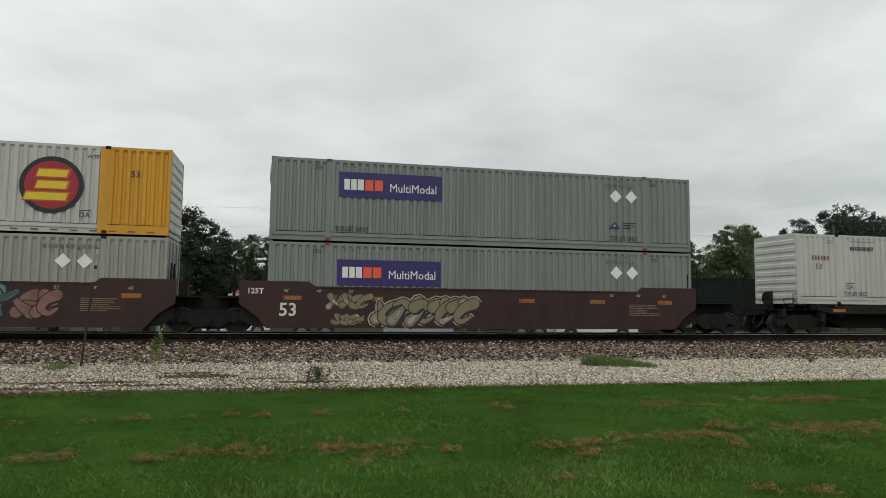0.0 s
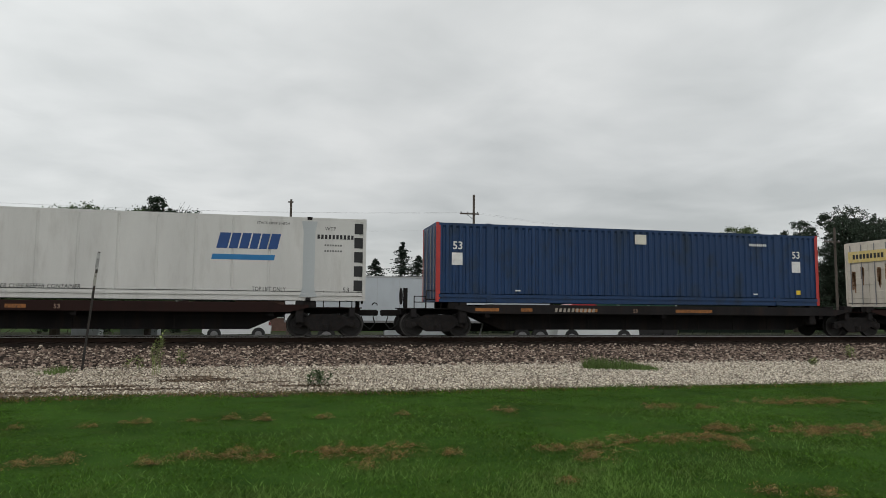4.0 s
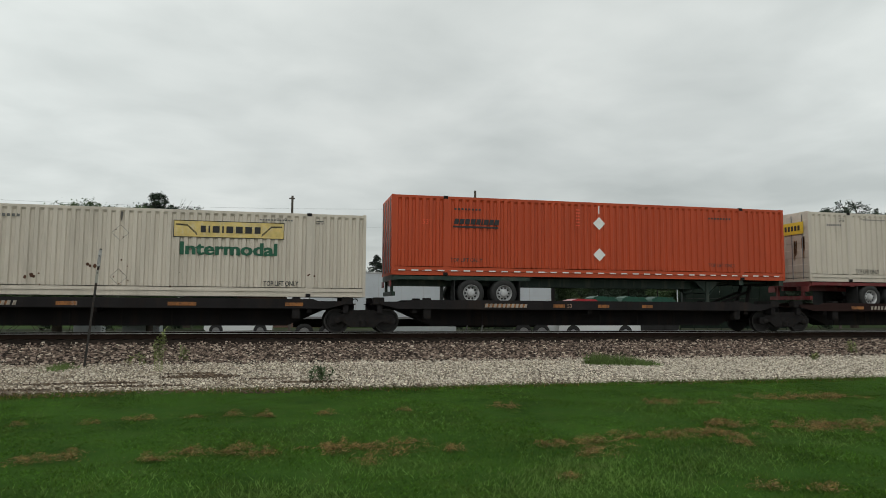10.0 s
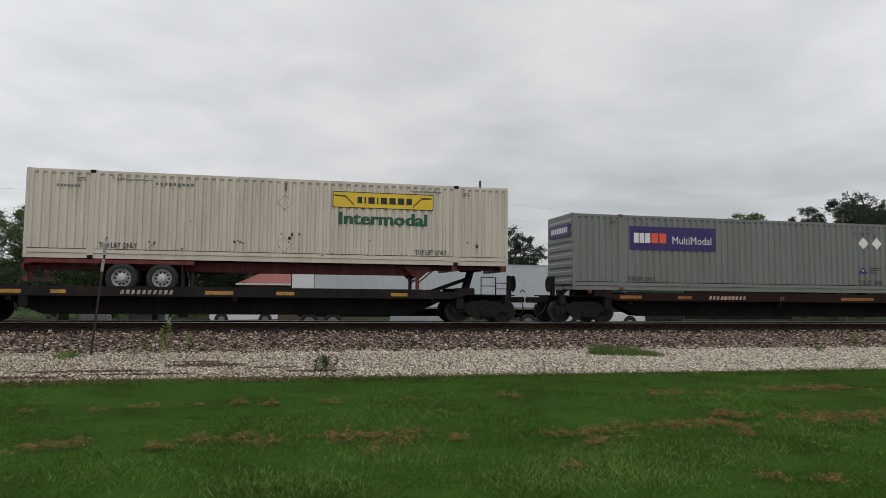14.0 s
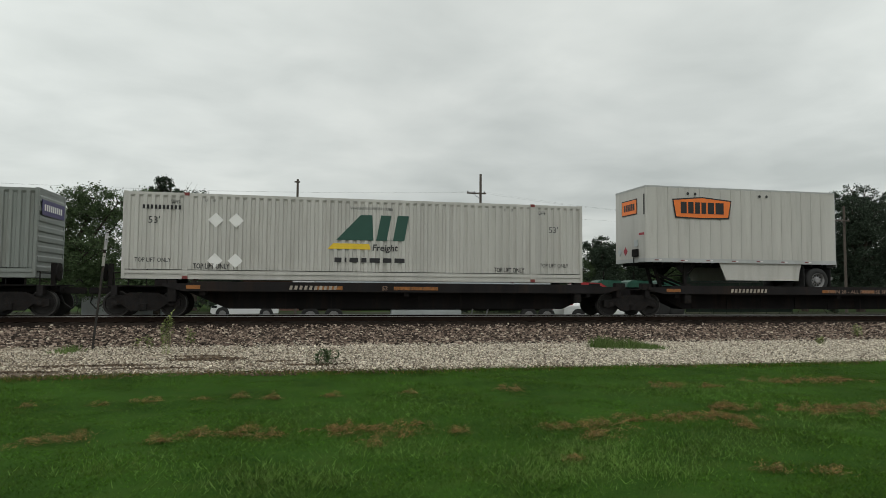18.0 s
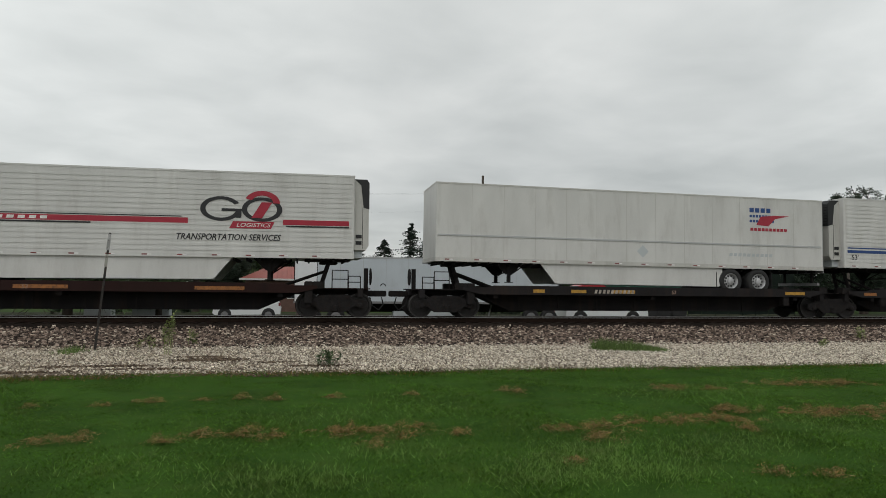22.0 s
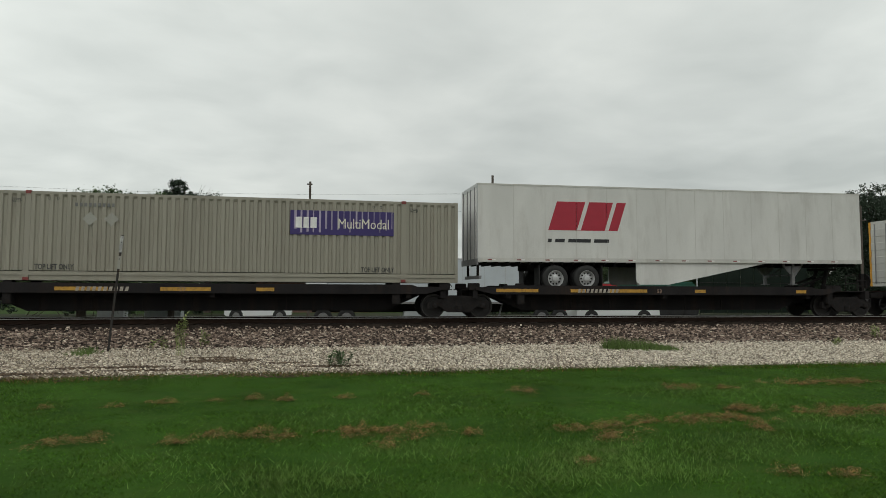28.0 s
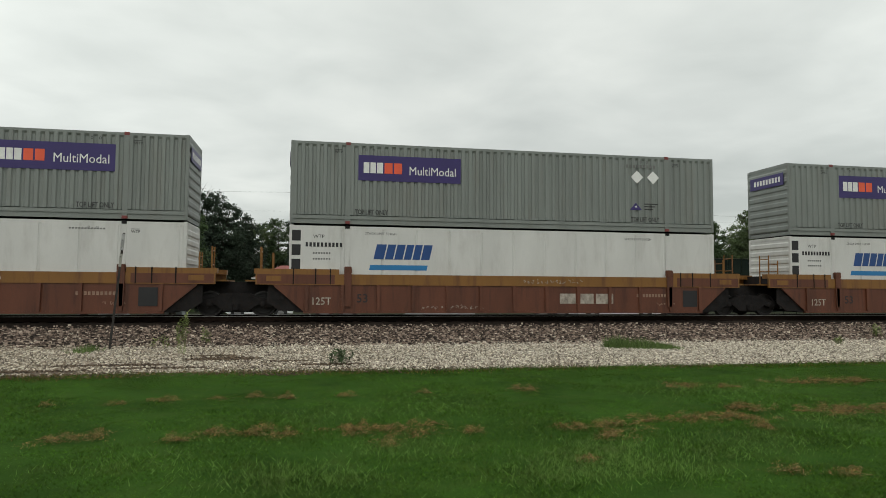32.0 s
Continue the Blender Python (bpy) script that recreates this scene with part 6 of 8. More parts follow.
def stripe_trailer(s, jubilee):
    t = trailer("white ribbed refrigerated road trailer with blue stripes", s, CL, "L", 4.88, 1.99, M_PLAINWHITE, "h", True)
    y = FACE - 0.012
    b = surface("stripe_blue", (0.010, 0.045, 0.17), 0.45, 0, 0.05)
    x = 7.2 if jubilee else 7.75
    d0 = 6.0 if jubilee else 6.5
    part("stripe", plate(oblong(0.15, d0, 2.60, 2.72), y), b, t)
    part("stripe", plate(oblong(0.15, d0 - 0.1, 2.78, 2.83), y), b, t)
    part("stripe", plate([(d0 + 0.15, 2.58), (x + 0.15, 2.58), (x + 0.62, 3.42), (x + 0.47, 3.42), (x + 0.06, 2.70), (d0 + 0.15, 2.70)], y), b, t)
    part("stripe", plate(oblong(d0 + 0.2, x - 0.05, 2.76, 2.81), y), b, t)
    part("stripe", plate([(x + 0.72, 3.84), (x + 0.87, 3.84), (x + 1.2, 4.32), (x + 3.95, 4.32), (x + 3.95, 4.44), (x + 1.1, 4.44)], y), b, t)
    part("stripe", plate(oblong(x + 1.3, x + 3.95, 4.19, 4.24), y), b, t)
    for d, h in ((4.32, 0.12), (4.19, 0.05)):
        part("stripe", plate(oblong(x + 4.15, CL - 0.65, d, d + h), y), b, t)
    part("mark", blocks([0.55, 0.6, 0.55, 0.62, 0.75, 0.2, 0.5, 0.5, 0.55, 0.6], x - 0.75, x + 3.75, 3.45, 3.8, y, 0.42, 0.14), b, t)
    if jubilee:
        m = 13.8
        part("mark", ring(m + 0.4, 3.3, 0.72, 0.55, y, sx=1.0), surface("slate_mark", (0.075, 0.095, 0.12), 0.5, 0, 0.05), t)
        part("mark", ring(m - 0.45, 3.05, 0.55, 0.40, y - 0.004, a0=-140, a1=110), b, t)
        part("mark", plate([(m - 0.97, 3.42), (m - 0.77, 3.42), (m - 0.75, 3.93), (m - 0.1, 3.93), (m - 0.1, 4.1), (m - 0.9, 4.1)], y), b, t)
        part("mark_band", plate(oblong(m + 0.02, m + 1.32, 3.17, 3.47), y - 0.008), b, t)
        lettering("1968-2018", m + 0.12, 3.24, 0.22, M_INKWHITE, t, y - 0.012, 0, 0.012, to=m + 1.24)
        part("small_text_bar", blocks([0.5] * 18, 0.95, 5.1, 2.92, 3.08, y, 0.3), b, t)
    else:
        lettering("53'", 0.33, 2.32, 0.3, M_BLACK, t, y)
    spare = thing("spare_wheel", "spare road wheel slung under a white trailer", "wheel")
    moves(spare, s + 5.25, 0)
    lathe_t = part("tyre", lathe([(0.28, -0.02), (0.45, -0.03), (0.5, 0.02), (0.5, 0.22), (0.42, 0.26), (0.2, 0.26)]), M_TYRE, spare, "", True)
    lathe_t.location = (0, -0.95, 1.6)
    part("rim", lathe([(0.01, -0.05), (0.1, -0.05), (0.2, -0.025), (0.27, -0.03), (0.3, -0.05), (0.31, -0.02)]), M_RIM, lathe_t)
    part("carrier", box(-0.6, 0.6, -0.9, -0.6, 1.86, 1.99), M_IRON, spare)
    part("fuel_tank", rod((1.0, -0.95, 1.66), (1.9, -0.95, 1.66), 0.2, 14), M_DARKBOX, spare)
    return t


def build_cars():
    buff, pink = [M_PAINTBUFF, M_WORNWHITE], [M_PAINTPINK]
    well_unit(-22.2, -2.71, "A", "A", "maroon", 1, ((9.4, 13.5, 0.28, 1.5, [M_PAINTBLUE, M_PAINTEDGREEN], M_BLACK), (13.7, 14.9, 0.5, 1.4, pink, M_MAROON)))
    well_unit(-2.71, 18.53, "A", "C", "maroon", 2, ((4.0, 5.3, 0.85, 1.4, buff, M_MAROON), (4.2, 5.1, 0.3, 0.7, buff, M_MAROON), (5.6, 9.0, 0.3, 1.3, [M_PAINTBUFF, M_WORNWHITE], M_BLACK, M_WORNWHITE)))
    spine5 = [
        (18.53, 37.72, "C", "A", "amber", ("a container",)), (37.72, 54.61, "A", "A", "amber", ("a container",)),
        (54.61, 71.85, "A", "A", "red", ("a container on a chassis", ("hitch", 55.8, 1))), (71.85, 89.14, "A", "A", "amber", ("a container",)),
        (89.14, 107.2, "A", "C", "red", ("a container",)),
        (107.2, 127.2, "C", "A", "amber", ("a container",)), (127.2, 145.23, "A", "A", "red", ("a container",)), (145.23, 165.01, "A", "C", "amber", ("a container",)),
        (226.99, 245.95, "C", "A", "amber", ("a container",)), (245.95, 263.37, "A", "A", "amber", ("a container",)),
        (263.37, 280.55, "A", "A", "amber", ("a container on a chassis", ("hitch", 279.6, -1))),
        (280.55, 298.2, "A", "A", "red", ("a container on a chassis", ("hitch", 296.9, -1))), (298.2, 316.5, "A", "C", "bright", ("a container",)),
        (316.5, 335.6, "C", "A", "amber", ("a container",)), (335.6, 354.61, "A", "A", "amber", ("a container",)),
        (354.61, 374.1, "A", "C", "bright", ("a container on a chassis", ("hitch", 371.9, -1))),
        (374.1, 392.94, "C", "A", "red", ("a container",)), (392.94, 410.86, "A", "A", "amber", ("a container",)), (410.86, 427.9, "A", "A", "amber", ("a container",)),
        (427.9, 445.2, "A", "A", "amber", ("a container",)), (445.2, 463.3, "A", "C", "amber", ("a container",)),
        (463.3, 482.9, "C", "A", "amber", ("a container",)), (482.9, 501.36, "A", "A", "twin", ("a short trailer", ("hitch", 484.3, 1))),
        (501.36, 520.9, "A", "C", "amber", ("two short trailers", ("hitch", 502.8, 1), ("hitch", 519.3, -1))),
        (520.9, 541.0, "C", "A", "bnsf", ("a container",)), (541.0, 559.7, "A", "A", "twin", ("a container",)),
        (559.7, 579.3, "A", "C", "bnsf", ("a road trailer", ("hitch", 577.1, -1))),
        (579.3, 597.6, "C", "A", "bright", ("a road trailer", ("hitch", 581.7, 1))), (597.6, 615.1, "A", "A", "amber", ("a road trailer", ("hitch", 598.9, 1))),
        (615.1, 631.95, "A", "A", "red", ("a container",)), (631.95, 649.7, "A", "A", "bright", ("a road trailer", ("hitch", 633.3, 1))),
        (649.7, 667.7, "A", "C", "bright", ("a container",)),
        (667.7, 686.5, "C", "A", "amber", ("a road trailer", ("hitch", 670.6, 1))), (686.5, 704.3, "A", "A", "bright", ("a road trailer", ("hitch", 702.9, -1))),
        (704.3, 721.5, "A", "A", "bright", ("a road trailer", ("hitch", 720.2, -1))), (721.5, 738.6, "A", "A", "bright", ("a container",)),
        (738.6, 756.8, "A", "C", "bright", ("a road trailer", ("hitch", 754.6, -1))),
        (756.8, 776.5, "C", "A", "bnsf", ("a container",)), (776.5, 795.0, "A", "A", "twin", ("a container",)),
        (795.0, 814.8, "A", "C", "bnsf", ("two short trailers", ("hitch", 796.2, 1), ("hitch", 812.3, -1)))]
    for i, row in enumerate(spine5):
        spine_unit(*row, True, 100 + i)
    well_unit(165.01, 186.60, "C", "A", "brown", 11, ((7.9, 15.9, 0.26, 1.56, [M_PAINTGREY, M_PAINTEDGREEN], M_BLACK, M_PAINTPINK), (16.1, 18.7, 0.7, 1.45, [M_PAINTGREY], M_BLACK, M_PAINTPINK)))
    sign_car = well_unit(186.60, 206.05, "A", "A", "brown", 12, ((2.3, 3.2, 1.1, 1.5, pink, M_BROWN), (3.5, 8.9, 0.3, 1.52, [M_DARKTEAL, M_PAINTGREY, M_PAINTBLUE], M_BLACK, M_PAINTBUFF), (11.9, 15.9, 0.35, 1.5, [M_PAINTPINK, M_PAINTGREY], M_BROWN, M_PAINTPINK)))
    part("sign", plate(oblong(9.0, 11.7, 0.62, 1.26), -1.47), M_OCHRE, sign_car)
    part("mark", blocks([0.7, 0.7, 0.7], 9.45, 11.2, 0.72, 1.2, -1.478), M_BROWN, sign_car)
    sign_car = well_unit(206.05, 226.99, "A", "C", "brown", 13, ((3.3, 11.4, 0.3, 1.55, [M_BLACK, M_BROWN], M_PAINTBUFF),))
    part("number_plate", plate(oblong(12.2, 15.0, 0.85, 1.2), -1.47), M_BLACK, sign_car)
    part("number_strip", blocks([0.6] * 9, 12.4, 14.8, 0.92, 1.12, -1.478, 0.15), M_INKWHITE, sign_car)
    well_unit(814.8, 836.3, "C", "A", "ribbed", 48)
    well_unit(836.3, 855.8, "A", "A", "ribbed", 49)
    well_unit(855.8, 877.0, "A", "A", "ribbed", 50)


# ---- ground, track ----
M_GRASS = surface("lawn", (0.026, 0.064, 0.0085), 1.0, 0, 0.25, 0.9, 40, (0.065, 0.085, 0.022), 0.25, 1, 0.5, spec=0.05)
M_FIELD = surface("far_grass", (0.035, 0.058, 0.018), 0.95, 0, 0.25, 0.1, 8, spec=0.02)
M_GRAVEL = surface("pale_crushed_limestone", (0.15, 0.122, 0.096), 0.95, 0, 0.4, 1.2, 26, (0.07, 0.055, 0.045), 0.8, 1, 1.0, spec=0.05)
# bed far darker than its stones: shade in gaps and under rails as colour
M_BALLASTSHADE = surface("shade_dark_ballast_bed", (0.022, 0.017, 0.014), 0.95, 0, 0.4, 1.5, 24, (0.015, 0.012, 0.010), 0.6, 1, 1.0, spec=0.05)
M_LOT = surface("rough_grass_yard", (0.040, 0.044, 0.030), 0.95, 0, 0.2, 0.3, 14, spec=0.02)
M_STONE = pebbles("ballast_stone", ((0.0, (0.016, 0.012, 0.010)), (1.0, (0.60, 0.52, 0.42)), (0.3, (0.062, 0.046, 0.037)), (0.62, (0.168, 0.121, 0.096)), (0.9, (0.355, 0.275, 0.222))))
M_CHIP = pebbles("limestone_chip", ((0.0, (0.13, 0.107, 0.085)), (1.0, (0.82, 0.765, 0.64)), (0.2, (0.31, 0.266, 0.213)), (0.5, (0.50, 0.443, 0.36)), (0.8, (0.64, 0.582, 0.48))))
M_DIRTYCHIP = pebbles("dirty_limestone_chip", ((0.0, (0.070, 0.055, 0.041)), (1.0, (0.63, 0.56, 0.45)), (0.25, (0.20, 0.162, 0.121)), (0.6, (0.34, 0.286, 0.217)), (0.85, (0.47, 0.405, 0.315))))
M_CRUMB = pebbles("brown_soil_crumb", ((0.0, (0.035, 0.024, 0.016)), (1.0, (0.22, 0.165, 0.115)), (0.5, (0.095, 0.066, 0.044))))
M_RAIL = surface("rusty_rail_steel", (0.020, 0.013, 0.010), 0.95, 0, 0.2, 3, 40, spec=0.03)
M_RAILHEAD = surface("polished_rail_head", (0.42, 0.41, 0.40), 0.35, 0.3, 0.1, 3, 40)
M_TIE = surface("creosoted_timber", (0.022, 0.017, 0.014), 0.95, 0, 0.3, 3, 50, each=0.3, spec=0.03)


def profile(y):
    """Height of the ground across the railway."""
    pts = ((-4000, -0.72), (13.5, -0.72), (14.2, -0.69), (19.6, -0.66), (20.5, -0.62), (23.0, -0.41), (23.5, -0.36), (23.72, -0.2), (26.3, -0.2), (26.8, -0.36), (29.3, -0.72), (33, -0.92), (36, -1.03), (4000, -1.03))
    for (a, za), (c, zc) in zip(pts, pts[1:]):
        if a <= y <= c:
            return za + (zc - za) * (y - a) / (c - a)
    return -1.03


def sheet(name, xs, ys, material, lift=0.0, wob=0.0, label="", category="ground", rough_edge=0.0):
    bm = bmesh.new()
    grid = [[bm.verts.new((x, y + (rough_edge * noise.noise((x * 0.35, 3.3, y)) + 0.4 * rough_edge * noise.noise((x * 1.7, 9.1, y)) if j in (0, len(ys) - 1) else 0),
                           profile(y) + lift + wob * noise.noise((x * 0.9, y * 0.9, 0)))) for x in xs] for j, y in enumerate(ys)]
    for r0, r1 in zip(grid, grid[1:]):
        for i in range(len(xs) - 1):
            bm.faces.new((r0[i], r0[i + 1], r1[i + 1], r1[i]))
    return tagged(part(name, bm, material, None, "", True), label, category, kind="structure")


def span(a, c, step):
    n = max(1, round((c - a) / step))
    return [a + (c - a) * i / n for i in range(n + 1)]


def build_ground():
    sheet("ground", [-2500, -600, -150, -40, 0, 40, 150, 600, 2500], [-2500, -300, -60, -10, 0, 13.5, 14.2, 19.6, 20.5, 23.0, 23.5, 23.72, 26.3, 26.8, 29.3, 33, 60, 150, 600, 2500],
          M_FIELD, -0.05, 0, "grassy open land", "ground")
    sheet("lawn", span(-30, 60, 0.5), span(-12, 14.0, 0.5), M_GRASS, 0.0, 0.03, "mown green lawn with dry clippings", "lawn")
    sheet("gravel_strip", span(-60, 110, 0.35), span(13.7, 20.6, 0.4), M_GRAVEL, -0.015, 0.02, "strip of pale crushed limestone beside the track", "gravel", 0.45)
    sheet("ballast_bed", span(-60, 110, 0.5), [20.1, 20.5, 21, 21.5, 22, 22.5, 23.0, 23.5, 23.72, 24.2, 25, 25.8, 26.3, 26.8, 27.6, 28.4, 29.0], M_BALLASTSHADE, 0.0, 0.015, "stone track bed, coloured near black for the shade between its stones", "ballast", 0.35)
    sheet("yard", span(-120, 160, 10), span(30, 58, 4), M_LOT, 0.02, 0, "dark rough grass yard behind the track", "yard")


def fast_mesh(name, verts, faces, material):
    """A mesh from arrays of corners and of faces that all have as many corners."""
    me = bpy.data.meshes.new(name)
    n, k = faces.shape
    me.vertices.add(len(verts)); me.loops.add(n * k); me.polygons.add(n)
    me.vertices.foreach_set("co", np.asarray(verts, dtype=np.float32).ravel())
    me.loops.foreach_set("vertex_index", np.asarray(faces, dtype=np.int32).ravel())
    me.polygons.foreach_set("loop_start", np.arange(0, n * k, k, dtype=np.int32))
    me.update(calc_edges=True)
    me.materials.append(material)
    return me


def stones(name, label, material, x0, x1, y0, y1, count, r0, r1, seed, lift=0.0, density=None):
    """Loose angular stones, each a squashed and twisted eight-cornered lump."""
    rng = np.random.default_rng(seed)
    at = np.stack([rng.uniform(x0, x1, count), rng.uniform(y0, y1, count)], 1)
    if density:
        keep = np.array([density(x, y) for x, y in at.tolist()])
        at = at[rng.random(count) < keep]
    n = len(at)
    base = np.array([(-1, -1, -1), (1, -1, -1), (1, 1, -1), (-1, 1, -1), (-1, -1, 1), (1, -1, 1), (1, 1, 1), (-1, 1, 1)], float)
    quads = np.array([(4, 5, 6, 7), (0, 1, 5, 4), (1, 2, 6, 5), (2, 3, 7, 6), (3, 0, 4, 7)])
    r = (r0 + (r1 - r0) * rng.random(n) ** 1.5)[:, None]
    size = r * np.stack([rng.uniform(0.7, 1.25, n), rng.uniform(0.6, 1.0, n), rng.uniform(0.45, 0.85, n)], 1)
    p = base[None] * size[:, None] * np.stack([rng.uniform(0.4, 1, (n, 8)), rng.uniform(0.4, 1, (n, 8)), rng.uniform(0.5, 1, (n, 8))], 2)
    a = rng.uniform(0, 6.3, n)[:, None]
    z = np.array([profile(y) for y in at[:, 1].tolist()]) + lift + size[:, 2] * rng.uniform(0.1, 0.9, n)
    verts = np.stack([at[:, :1] + np.cos(a) * p[..., 0] - np.sin(a) * p[..., 1], at[:, 1:] + np.sin(a) * p[..., 0] + np.cos(a) * p[..., 1], z[:, None] + p[..., 2]], 2)
    faces = (np.arange(n) * 8)[:, None, None] + quads[None]
    return tagged(new(name, fast_mesh(name, verts.reshape(-1, 3), faces.reshape(-1, 4), material)), label, "stones", kind="stuff")


# bare, muddy places in the gravel: x, y, half length, half width
MUD = ((-1.9, 16.5, 1.0, 0.45), (-2.4, 17.2, 0.7, 0.2), (-4.1, 15.5, 1.5, 0.22), (-3.0, 14.9, 1.2, 0.16), (-5.6, 14.5, 1.6, 0.3), (0.4, 15.1, 0.9, 0.18), (-0.5, 15.9, 0.6, 0.16))


def mud(x, y):
    """1 in the middle of a muddy place, 0 away from all."""
    wob = 0.5 * noise.noise((x * 1.3, y * 2.4, 4.0))
    return max(0.0, max(1 - ((x - a) / c) ** 2 - ((y - b) / d) ** 2 + wob for a, b, c, d in MUD))


def dirty(x, y):
    """Share of the chips that are grimy: more towards the lawn's edge and along the road end."""
    return min(0.9, max(0.04, 0.28 - 0.035 * x + 0.35 * noise.noise((x * 0.5, y * 1.1, 2.0)) + 0.25 * max(0, 14.9 - y)))


def in_view(x, y):
    return -0.5 * y < x < 1.06 * y


def chip_cover(x, y):
    return (1 - min(0.94, 2.2 * mud(x, y))) * (1 if y < 19.7 else 1.1 - (y - 19.7)) if in_view(x, y) else 0


def build_stones():
    stones("ballast_stones", "coarse grey-brown ballast stones", M_STONE, -11.5, 26, 19.6, 23.62, 42000, 0.020, 0.056, 3, 0.0,
           lambda x, y: 1 if y > 20.6 + 0.35 * noise.noise((x * 0.6, 0, 7)) else 0.12 + max(0, y - 19.6) * 0.6)
    stones("ballast_stones", "coarse grey-brown ballast stones", M_STONE, 26, 60, 20.2, 23.62, 3000, 0.05, 0.09, 4)
    stones("limestone_chips", "loose pale limestone chips", M_CHIP, -10.5, 23.5, 14.0, 20.8, 78000, 0.011, 0.029, 5, 0.0, lambda x, y: chip_cover(x, y) * (1 - dirty(x, y)))
    stones("dirty_limestone_chips", "grimy trodden limestone chips", M_DIRTYCHIP, -10.5, 23.5, 14.0, 20.8, 78000, 0.011, 0.029, 6, 0.0, lambda x, y: chip_cover(x, y) * dirty(x, y))
    stones("soil_crumbs", "brown soil crumbs at the lawn's edge", M_CRUMB, -8, 23, 13.55, 17.8, 90000, 0.008, 0.026, 7, 0.004,
           lambda x, y: (max(0, 1 - abs(y - 13.95 - 0.25 * noise.noise((x * 0.8, 5, 0))) / 0.38) * (0.9 if x < 1.5 else 0.3) if y < 14.5 else min(1, 2.2 * mud(x, y))) if in_view(x, y) else 0)


def build_track():
    for y in (YC - 0.76, YC + 0.76):
        ob = tagged(thing("rail", "rust-brown steel rail with a bright worn head", "rail"), kind="structure")
        prof = [(-0.075, -0.172), (0.075, -0.172), (0.07, -0.155), (0.012, -0.14), (0.009, -0.05), (0.034, -0.036), (0.036, -0.014), (-0.036, -0.014), (-0.036, -0.036), (-0.009, -0.05), (-0.012, -0.14), (-0.07, -0.155)]
        bm = bmesh.new()
        a = [bm.verts.new((-400, y + p, z)) for p, z in prof]
        c = [bm.verts.new((900, y + p, z)) for p, z in prof]
        for i in range(len(prof)):
            j = (i + 1) % len(prof)
            bm.faces.new((a[i], a[j], c[j], c[i]))
        bmesh.ops.recalc_face_normals(bm, faces=bm.faces)
        part("rail_body", bm, M_RAIL, ob)
        part("rail_head", box(-400, 900, y - 0.038, y + 0.038, -0.016, 0.0), M_RAILHEAD, ob)
    bed = tagged(thing("tie_row", "dark creosoted timber railway ties", "ties"), kind="structure")
    tie = None
    for i in range(150):
        x = -22 + i * 0.5
        if tie is None:
            o = part("tie", box(-0.11, 0.11, YC - 1.3, YC + 1.3, -0.33, -0.172, None, 0.012), M_TIE, bed)
            tie = o.data
        else:
            o = part("tie", tie, None, bed)
        o.location = (x, 0, 0)


# ---- plants ----
M_BLADE = surface("grass_blade", (0.048, 0.107, 0.0115), 0.9, 0, 0.24, 0.9, 5, (0.085, 0.112, 0.024), 0.45, 1, 0, island=0.72, spec=0.08, thin=0.25)
M_BLADEPALE = surface("pale_grass_blade", (0.118, 0.205, 0.044), 0.85, 0, 0.2, 0.5, 5, (0.13, 0.15, 0.06), 0.6, 1, 0, island=0.5, spec=0.1, thin=0.25)
M_TUFT = surface("bright_tuft_blade", (0.115, 0.17, 0.055), 0.9, 0, 0.2, 0.5, 5, None, 0, 1, 0, island=0.5, spec=0.08, thin=0.3)
M_STRAW = surface("pale_straw", (0.25, 0.185, 0.085), 0.9, 0, 0.3, 4, 20, None, 0, 1, 0, island=0.5, spec=0.1)
M_DRY = surface("dry_clippings", (0.185, 0.116, 0.040), 0.9, 0, 0.4, 5, 20, (0.022, 0.024, 0.010), 0.9, 1, 0, island=0.7, spec=0.1)
M_WEED = surface("weed_leaf", (0.19, 0.23, 0.075), 0.8, 0, 0.1, 3, 20, None, 0, 1, 0, island=0.35)
M_LEAFDARK = surface("dark_tree_leaf", (0.033, 0.052, 0.031), 0.75, 0, 0.15, 0.4, 5, None, 0, 1, 0, island=0.5, thin=0.25)
M_LEAF = surface("tree_leaf", (0.066, 0.102, 0.041), 0.75, 0, 0.15, 0.4, 5, None, 0, 1, 0, island=0.5, thin=0.35)
M_LEAFLIGHT = surface("light_tree_leaf", (0.11, 0.15, 0.065), 0.75, 0, 0.15, 0.4, 5, None, 0, 1, 0, island=0.5, thin=0.4)
M_NEEDLE = surface("conifer_needles", (0.018, 0.032, 0.020), 0.8, 0, 0.15, 0.4, 5, None, 0, 1, 0, island=0.5)
M_BARK = surface("bark", (0.045, 0.035, 0.027), 0.95, 0, 0.3, 2, 14, None, 0, 4, 0.6)
M_BARE = surface("bare_wood", (0.085, 0.075, 0.065), 0.95, 0, 0.3, 2, 14)


def mesh_thing(name, verts, faces, material):
    me = bpy.data.meshes.new(name)
    me.from_pydata(verts, [], faces)
    me.materials.append(material)
    return me


def blade(verts, faces, x, y, z, h, w, lx, ly, a):
    k = len(verts)
    ca, sa = w * math.cos(a), w * math.sin(a)
    verts += [(x - ca, y - sa, z), (x + ca, y + sa, z), (x + lx, y + ly, z + h)]
    faces.append((k, k + 1, k + 2))


